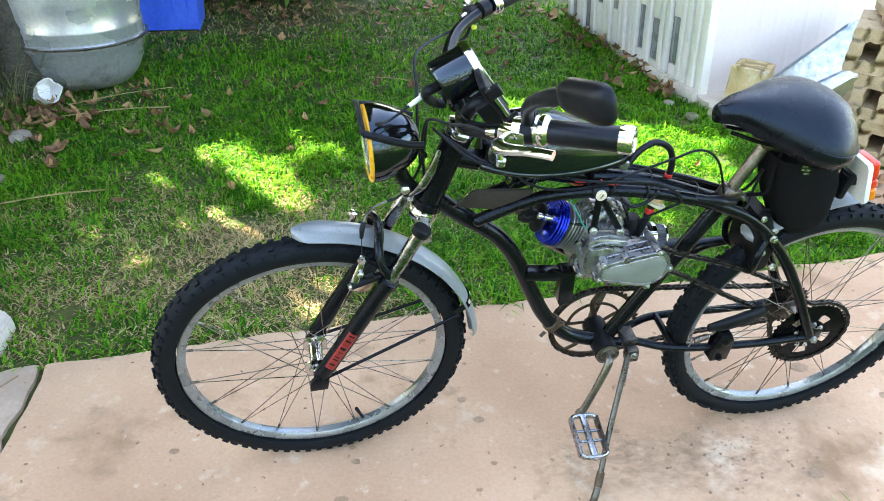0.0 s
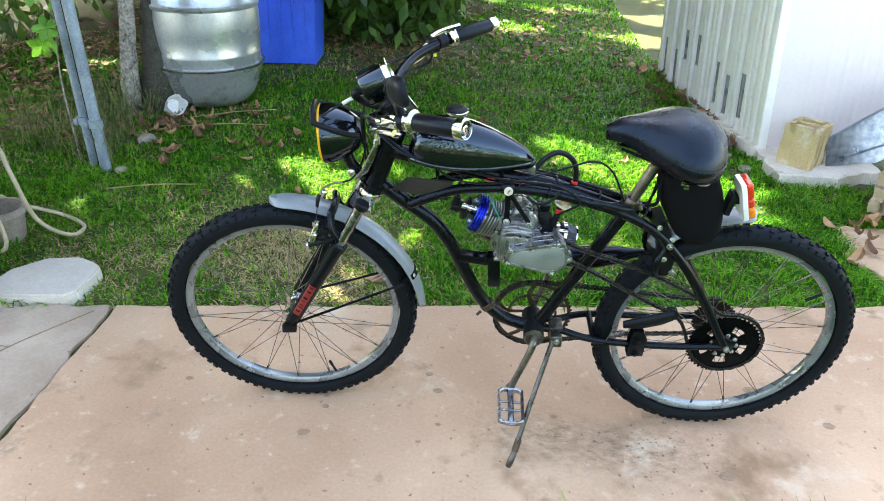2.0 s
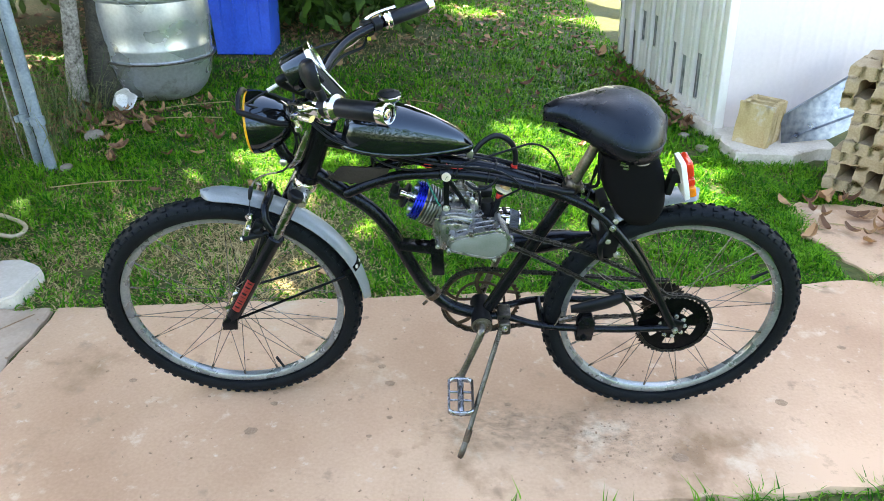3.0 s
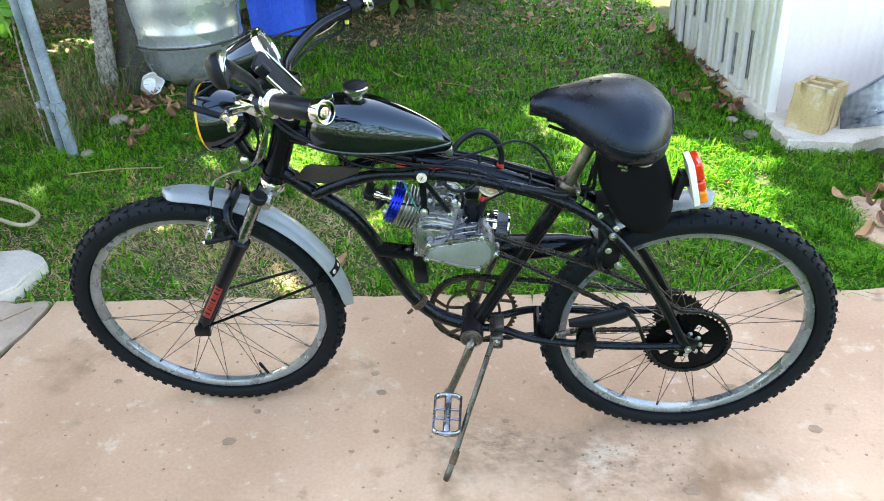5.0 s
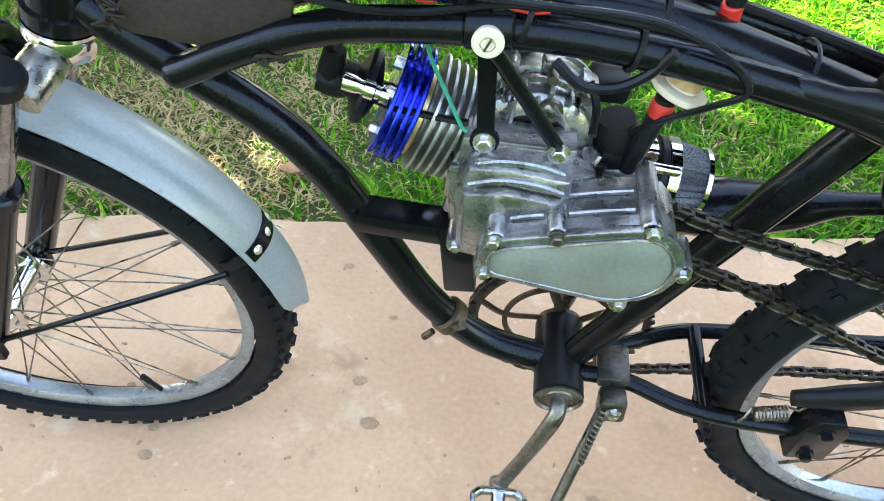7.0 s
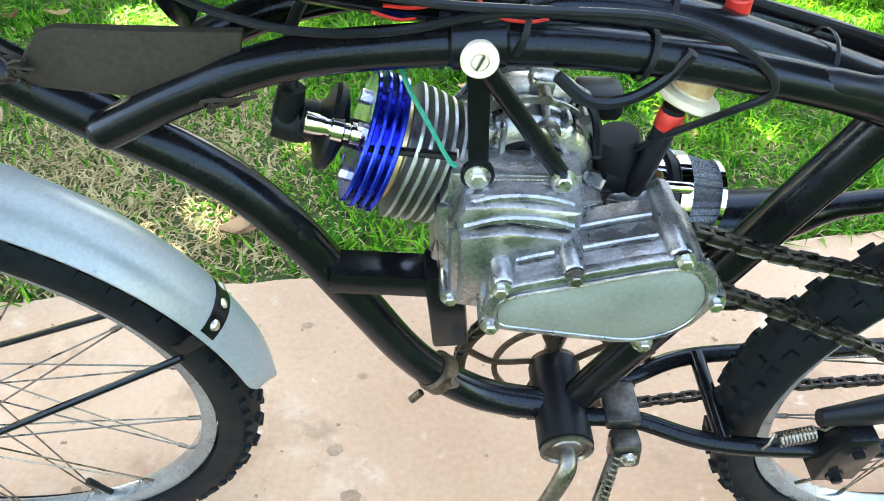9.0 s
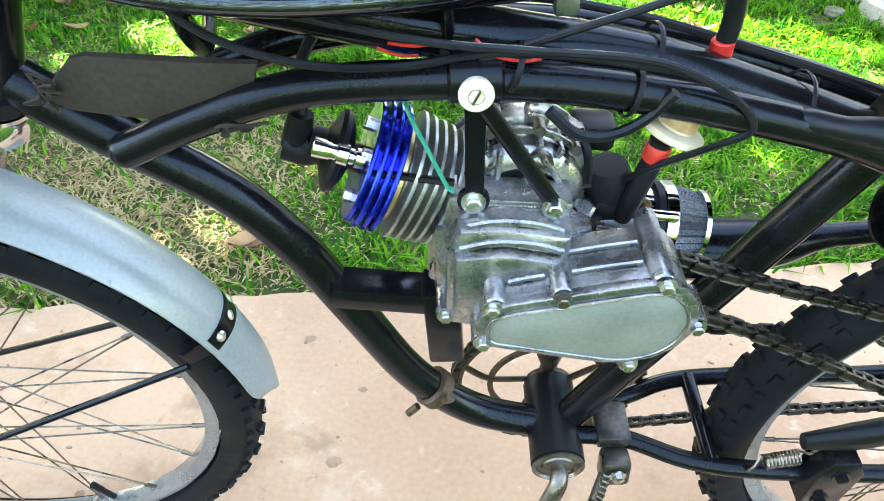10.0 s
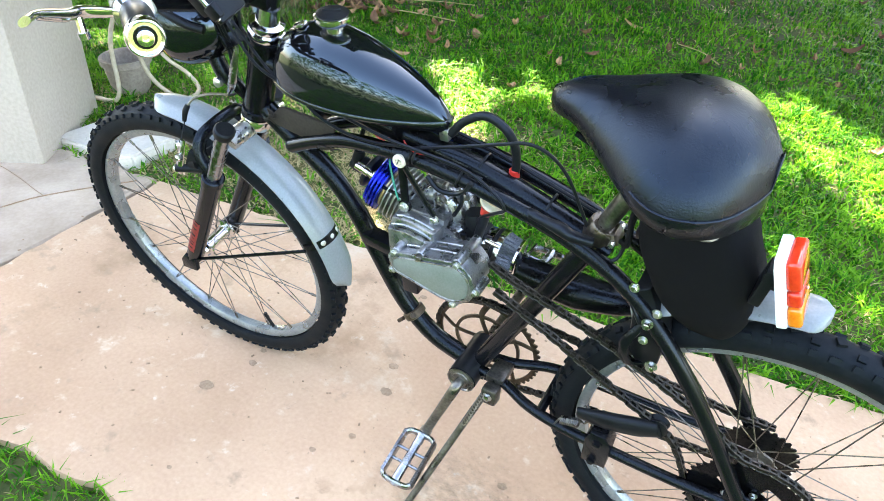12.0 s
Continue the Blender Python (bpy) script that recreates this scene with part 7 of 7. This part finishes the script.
for j in range(n):
    if (j % (n // 5)) < (n // 5) * 0.56:
        bm.faces.new((ring_i[j], ring_i[(j + 1) % n], mid_r[(j + 1) % n], mid_r[j]))
    bm.faces.new((mid_r[j], mid_r[(j + 1) % n], low_r[(j + 1) % n], low_r[j]))
bmesh.ops.solidify(bm, geom=list(bm.faces), thickness=0.004)
sprocket = part("drive_sprocket", bm, BLACK_PAINT, bike, "large black drive sprocket", Matrix.Translation(SPK))
for a in range(9):
    q = SPK + Vector((0.032 * math.cos(radians(40 * a)), -0.004, 0.032 * math.sin(radians(40 * a))))
    part("bolt", bolt_head(q, (0, -1, 0), 0.0042, 0.005), ZINC, sprocket)


def ring_gear(name, centre, r, teeth, width, mat, parent, spokes=0, hub=0.02, label=""):
    bm = B()
    n = teeth * 4
    loops = []
    for y in (-width / 2, width / 2):
        o = [bm.verts.new((centre[0] + (r + (0.003 if i % 4 in (0, 1) else -0.002)) * math.cos(2 * math.pi * i / n), centre[1] + y, centre[2] + (r + (0.003 if i % 4 in (0, 1) else -0.002)) * math.sin(2 * math.pi * i / n))) for i in range(n)]
        ri = r - 0.010 if spokes else 0.008
        q = [bm.verts.new((centre[0] + ri * math.cos(2 * math.pi * i / n), centre[1] + y, centre[2] + ri * math.sin(2 * math.pi * i / n))) for i in range(n)]
        loops.append((o, q))
    (o0, q0), (o1, q1) = loops
    for i in range(n):
        k = (i + 1) % n
        bm.faces.new((o0[i], o0[k], q0[k], q0[i]))
        bm.faces.new((o1[i], q1[i], q1[k], o1[k]))
        bm.faces.new((o0[i], o1[i], o1[k], o0[k]))
        bm.faces.new((q0[i], q0[k], q1[k], q1[i]))
    for i in range(spokes):
        a = 2 * math.pi * i / spokes + 0.3
        c, s = math.cos(a), math.sin(a)
        tube(bm, [(centre[0] + hub * c, centre[1], centre[2] + hub * s), (centre[0] + (hub + r) / 2 * c - 0.012 * s, centre[1], centre[2] + (hub + r) / 2 * s + 0.012 * c), (centre[0] + (r - 0.008) * c, centre[1], centre[2] + (r - 0.008) * s)], 0.006, 8, flat=0.4)
    if spokes:
        lathe(bm, [(hub - 0.004, -width), (hub + 0.003, -width), (hub + 0.003, width), (hub - 0.004, width)], centre, (0, 1, 0), 24, closed=True)
        lathe(bm, [(r * 0.58, -width * 0.6), (r * 0.58 + 0.006, -width * 0.6), (r * 0.58 + 0.006, width * 0.6), (r * 0.58, width * 0.6)], centre, (0, 1, 0), 36, closed=True)
    return part(name, bm, mat, parent, label)


CRANK = Vector((0.055, 0.0, 0.290))
ring_gear("chainring", (CRANK.x, 0.050, CRANK.z), 0.104, 50, 0.003, RUST_STEEL, bike, 5, 0.022, "browned steel chainring")
cass = ring_gear("freewheel", (REAR.x, 0.046, REAR.z), 0.055, 28, 0.002, CHAIN_STEEL, bike, 0, 0.02, "stacked oily freewheel gears")
for i, r in enumerate((0.048, 0.041, 0.035, 0.029)):
    ring_gear("gear", (REAR.x, 0.050 + 0.0035 * i, REAR.z), r, int(r * 520), 0.002, CHAIN_STEEL, cass)


def chain(name, path, parent, label, closed=False):
    """Links along a path: plates in pairs with round rollers between them."""
    pts = smooth_path(path, 10)
    bm = B()
    pitch = 0.0127
    spots = [pts[0]]
    acc = 0.0
    for a, b in zip(pts, pts[1:]):
        d = (b - a).length
        while acc + d >= pitch:
            t = (pitch - acc) / d
            a = a.lerp(b, t)
            d = (b - a).length
            acc = 0.0
            spots.append(a.copy())
        acc += d
    for i, (a, b) in enumerate(zip(spots, spots[1:])):
        d = b - a
        ang = -math.atan2(d.z, d.x)
        w = 0.0042 if i % 2 else 0.0030
        for s in (-1, 1):
            box(bm, (pitch * 1.45, 0.0012, 0.0085 if i % 2 else 0.0075), Matrix.Translation((a + b) / 2 + Vector((0, s * w, 0))) @ Matrix.Rotation(ang, 4, "Y"), 0.0018, 1)
        lathe(bm, [(0.0040, -0.003), (0.0040, 0.003)], a, (0, 1, 0), 8)
        lathe(bm, [(0.0018, -0.0056), (0.0018, 0.0056)], a, (0, 1, 0), 6)
    return part(name, bm, CHAIN_STEEL, parent, label)


CY = -0.048
chain("drive_chain", [(0.112, CY, 0.586), (0.165, CY, 0.562), (0.25, CY, 0.532), (0.34, CY, 0.492), (0.44, CY, 0.437), (0.505, CY, 0.386), (0.555, CY, 0.381), (0.60, CY, 0.358), (0.628, CY, 0.307), (0.618, CY, 0.247), (0.575, CY, 0.208), (0.515, CY, 0.204), (0.470, CY, 0.236), (0.447, CY, 0.281), (0.425, CY, 0.339), (0.402, CY, 0.372), (0.370, CY, 0.392), (0.30, CY, 0.432), (0.22, CY, 0.481), (0.15, CY, 0.520), (0.110, CY, 0.540)], bike, "black oily drive chain")
PY = 0.050
chain("pedal_chain", [(-0.045, PY, 0.268), (-0.044, PY, 0.322), (-0.010, PY, 0.374), (0.05, PY, 0.395), (0.12, PY, 0.390), (0.30, PY, 0.373), (0.45, PY, 0.356), (0.54, PY, 0.354)], bike, "oily pedal chain, upper run")
chain("pedal_chain", [(-0.045, PY, 0.262), (-0.028, PY, 0.226), (0.02, PY, 0.192), (0.065, PY, 0.187), (0.12, PY, 0.197), (0.30, PY, 0.224), (0.45, PY, 0.233), (0.53, PY, 0.242)], bike, "oily pedal chain, lower run")
bm = B()
prism(bm, [(0.290, 0.262), (0.330, 0.262), (0.334, 0.319), (0.324, 0.339), (0.300, 0.339), (0.292, 0.319)], -0.078, -0.048, 0.003)
tens = part("chain_tensioner", bm, BLACK_PAINT, bike, "black chain tensioner clamped to the stay")
bm = B()
tube(bm, [(0.272, -0.060, 0.352), (0.315, -0.060, 0.360), (0.360, -0.058, 0.372), (0.394, -0.056, 0.384)], [0.012, 0.019, 0.020, 0.015], 16, flat=0.6)
part("arm", bm, BLACK_PLASTIC, tens)
bm = lathe(B(), [(0.006, -0.008), (0.017, -0.007), (0.014, 0.0), (0.017, 0.007), (0.006, 0.008)], (0.388, CY, 0.382), (0, 1, 0), 24)
part("roller", bm, BLACK_PLASTIC, tens)
pts = [(0.246 + 0.030 * i / 70, -0.062 + 0.0065 * math.cos(2 * math.pi * i / 7), 0.318 + 0.0065 * math.sin(2 * math.pi * i / 7) + 0.010 * i / 70) for i in range(71)]
pts = [(0.236, -0.062, 0.300), (0.240, -0.062, 0.310)] + pts + [(0.284, -0.062, 0.332), (0.292, -0.062, 0.345)]
part("spring", tube(B(), pts, 0.0015, 6, n=1), DULL_STEEL, tens)
for x, z in ((0.308, 0.272), (0.312, 0.318)):
    part("bolt", bolt_head((x, -0.078, z), (0, -1, 0), 0.006, 0.006), BLACK_PAINT, tens)

# cranks, pedals, kickstand
for s, ang in ((-1, 0), (1, 180)):
    d = Vector((-0.056, 0, -0.138)) if s < 0 else Vector((0.056, 0, 0.138))
    a = CRANK + Vector((0, s * 0.052, 0))
    b = CRANK + d + Vector((0, s * 0.094, 0))
    bm = tube(B(), [a - Vector((0, s * 0.02, 0)), a + Vector((0, s * 0.008, 0)), a + d * 0.12 + Vector((0, s * 0.020, 0)), a.lerp(b, 0.55) + Vector((0, s * 0.010, 0)), b - d * 0.03], [0.0085, 0.0095, 0.010, 0.0088, 0.0095], 14, flat=0.8)
    lathe(bm, [(0.0105, -0.008), (0.0115, -0.005), (0.0115, 0.006), (0.0105, 0.008)], b, (0, 1, 0), 18)
    crank = part("crank", bm, DULL_STEEL, bike, "dull steel crank arm")
    pm = Matrix.Translation(b + Vector((0, s * 0.058, -0.006))) @ Matrix.Rotation(radians(-s * 10), 4, "X") @ Matrix.Rotation(radians(4), 4, "Y")
    bm = lathe(B(), [(0.0045, -0.056), (0.0085, -0.046), (0.0080, 0.0), (0.0085, 0.044), (0.0100, 0.048)], pm @ Vector((0, 0, 0)), pm.to_3x3() @ Vector((0, 1, 0)), 14)
    pedal = part("pedal", bm, PEDAL_STEEL, bike, "dulled chrome cage pedal with toothed sides")
    for x in (-1, 1):
        bm = B()
        box(bm, (0.006, 0.086, 0.020), pm @ pose(x * 0.030, 0, 0), 0.001)
        for j in range(15):
            for z in (-1, 1):
                box(bm, (0.003, 0.0034, 0.004), pm @ pose(x * 0.030, -0.041 + j * 0.0058, z * 0.0115))
        part("cage_side", bm, PEDAL_STEEL if x < 0 else DARK_STEEL, pedal)
    for y in (-0.044, 0.044):
        bm = tube(B(), [pm @ Vector((-0.030, y * 0.96, 0)), pm @ Vector((-0.018, y * 1.12, 0)), pm @ Vector((0.018, y * 1.12, 0)), pm @ Vector((0.030, y * 0.96, 0))], 0.009, 10, flat=0.6)
        part("cage_end", bm, PEDAL_STEEL, pedal)
    for y in (-0.012, 0.012):
        part("cage_bar", rod(B(), pm @ Vector((-0.029, y, 0)), pm @ Vector((0.029, y, 0)), 0.0030, 8), PEDAL_STEEL, pedal)
bm = box(B(), (0.034, 0.046, 0.016), pose(0.112, -0.010, 0.302), 0.003)
box(bm, (0.030, 0.026, 0.034), pose(0.112, -0.046, 0.283, -10, 0, 0), 0.006)
stand = part("kickstand", bm, DARK_STEEL, bike, "steel kickstand swung down")
FOOT = Vector((-0.005, -0.241, 0.016))
bm = tube(B(), [(0.104, -0.050, 0.286), Vector((0.104, -0.050, 0.286)).lerp(FOOT, 0.5), Vector((0.013, -0.218, 0.062))], 0.0065, 14)
tube(bm, [(0.014, -0.216, 0.064), (0.002, -0.236, 0.038), FOOT + Vector((0.001, 0.002, 0.004))], [0.0068, 0.0085, 0.0075], 12)
part("leg", bm, DARK_STEEL, stand)
pts = [(0.104 - 0.020 * i / 60 + 0.0045 * math.cos(2 * math.pi * i / 5), -0.054 - 0.040 * i / 60 + 0.0045 * math.sin(2 * math.pi * i / 5), 0.292 - 0.055 * i / 60) for i in range(61)]
part("spring", tube(B(), pts, 0.0013, 6, n=1), DULL_STEEL, stand)
part("bolt", bolt_head((0.112, -0.060, 0.290), (0, -1, 0), 0.006, 0.006), ZINC, stand)
bm = lathe(B(), [(0.0175, -0.008), (0.0205, -0.006), (0.0205, 0.006), (0.0175, 0.008)], (-0.066, 0, 0.358), (0.62, 0, -0.78), 20)
rod(bm, (-0.083, -0.012, 0.344), (-0.093, -0.014, 0.334), 0.004, 8)
rod(bm, (-0.056, -0.022, 0.372), (-0.050, -0.026, 0.380), 0.005, 8)
part("tube_clamp", bm, RUST_STEEL, bike, "rusty pipe clamp on the down tube")

part("ferrule", tube(B(), [(0.021, -0.203, 0.080), (0.011, -0.222, 0.056)], 0.0088, 12), RUST_STEEL, stand, "rusty ferrule")

# rear brake on the seat stays
bm = prism(B(), [(0.318, 0.628), (0.338, 0.636), (0.372, 0.560), (0.366, 0.500), (0.340, 0.486), (0.322, 0.520)], -0.046, 0.046, 0.006)
part("brake_bridge", bm, BLACK_PLASTIC, bike, "black brake bridge plate")
for s in (-1, 1):
    bm = tube(B(), [(0.338, s * 0.052, 0.578), (0.322, s * 0.064, 0.545), (0.328, s * 0.058, 0.505), (0.348, s * 0.040, 0.492)], [0.006, 0.008, 0.007, 0.006], 10, flat=0.7)
    arm = part("rear_brake_arm", bm, BLACK_PAINT, bike, "black rear brake arm")
    part("brake_pad", box(B(), (0.046, 0.012, 0.013), pose(0.352, s * 0.026, 0.505, 0, -48, 0), 0.003), RUBBER, arm)
    part("bolt", bolt_head((0.362, s * 0.064, 0.520), (0, s, 0), 0.006, 0.008), ZINC, arm)
    part("bolt", bolt_head((0.345, s * 0.060, 0.590), (0, s, 0), 0.0055, 0.008), ZINC, arm)
for x, z in ((0.318, 0.632), (0.352, 0.600), (0.342, 0.545)):
    part("bolt", bolt_head((x, -0.048, z), (0, -1, 0.2), 0.0048, 0.005), ZINC, bike)

# cables along the frame
CABLES = [
    [(-0.335, -0.030, 0.870), (-0.270, -0.048, 0.815), (-0.205, -0.050, 0.791), (-0.172, -0.050, 0.762), (-0.127, -0.050, 0.744), (-0.075, -0.048, 0.739), (-0.020, -0.046, 0.745), (0.033, -0.044, 0.739), (0.095, -0.042, 0.726)],
    [(-0.330, -0.020, 0.860), (-0.240, -0.046, 0.803), (-0.160, -0.050, 0.782), (-0.108, -0.050, 0.767), (-0.052, -0.050, 0.754), (-0.002, -0.048, 0.747), (0.068, -0.047, 0.738), (0.113, -0.048, 0.716), (0.132, -0.048, 0.693), (0.114, -0.040, 0.674), (0.090, -0.028, 0.652), (0.072, -0.015, 0.629), (0.066, -0.006, 0.621)],
    [(-0.028, -0.040, 0.737), (0.015, -0.034, 0.748), (0.066, -0.030, 0.762), (0.113, -0.028, 0.777), (0.150, -0.024, 0.786), (0.181, -0.022, 0.777), (0.206, -0.020, 0.750), (0.226, -0.018, 0.706), (0.236, -0.016, 0.680)],
    [(-0.050, -0.030, 0.736), (0.030, -0.034, 0.726), (0.100, -0.036, 0.710), (0.170, -0.038, 0.692), (0.220, -0.040, 0.676), (0.270, -0.044, 0.654), (0.310, -0.050, 0.618), (0.335, -0.056, 0.581)],
    [(-0.100, 0.030, 0.748), (-0.020, 0.028, 0.745), (0.070, 0.026, 0.729), (0.160, 0.024, 0.701), (0.230, 0.022, 0.678), (0.290, 0.02, 0.658), (0.300, 0.0, 0.686), (0.315, -0.01, 0.746)],
    [(0.012, -0.047, 0.708), (0.030, -0.050, 0.693), (0.052, -0.046, 0.690), (0.070, -0.046, 0.701), (0.082, -0.048, 0.719)],
    [(0.235, -0.030, 0.676), (0.262, -0.040, 0.651), (0.285, -0.03, 0.654), (0.292, -0.022, 0.686), (0.300, -0.02, 0.731)],
]
for i, pts in enumerate(CABLES):
    part("cable", tube(B(), pts, (0.0024, 0.0024, 0.0024, 0.0032, 0.0030, 0.0036, 0.0026)[i], 8), SIDEWALL, bike, "black sheathed cable")
for x, z, y in ((0.075, 0.713, -0.020), (0.176, 0.677, -0.022), (-0.008, 0.731, -0.040), (0.06, 0.713, -0.037)):
    m = Matrix.Translation((x, y, z))
    bm = lathe(B(), [(0.0225 if y > -0.03 else 0.0145, -0.0018), (0.0232 if y > -0.03 else 0.0152, 0.0), (0.0225 if y > -0.03 else 0.0145, 0.0018)], (x, 0 if y > -0.03 else -0.037, z), (0.95, 0, -0.28), 20, closed=True)
    part("cable_tie", bm, BLACK_PLASTIC, bike)
part("tape_wrap", tube(B(), [(0.150, -0.036, 0.694), (0.170, -0.039, 0.690), (0.19, -0.040, 0.686), (0.21, -0.041, 0.683), (0.225, -0.042, 0.678), (0.252, -0.034, 0.671)], [0.006, 0.0085, 0.0075, 0.010, 0.0088, 0.007], 10), SIDEWALL, bike, "cables bound together with black tape")
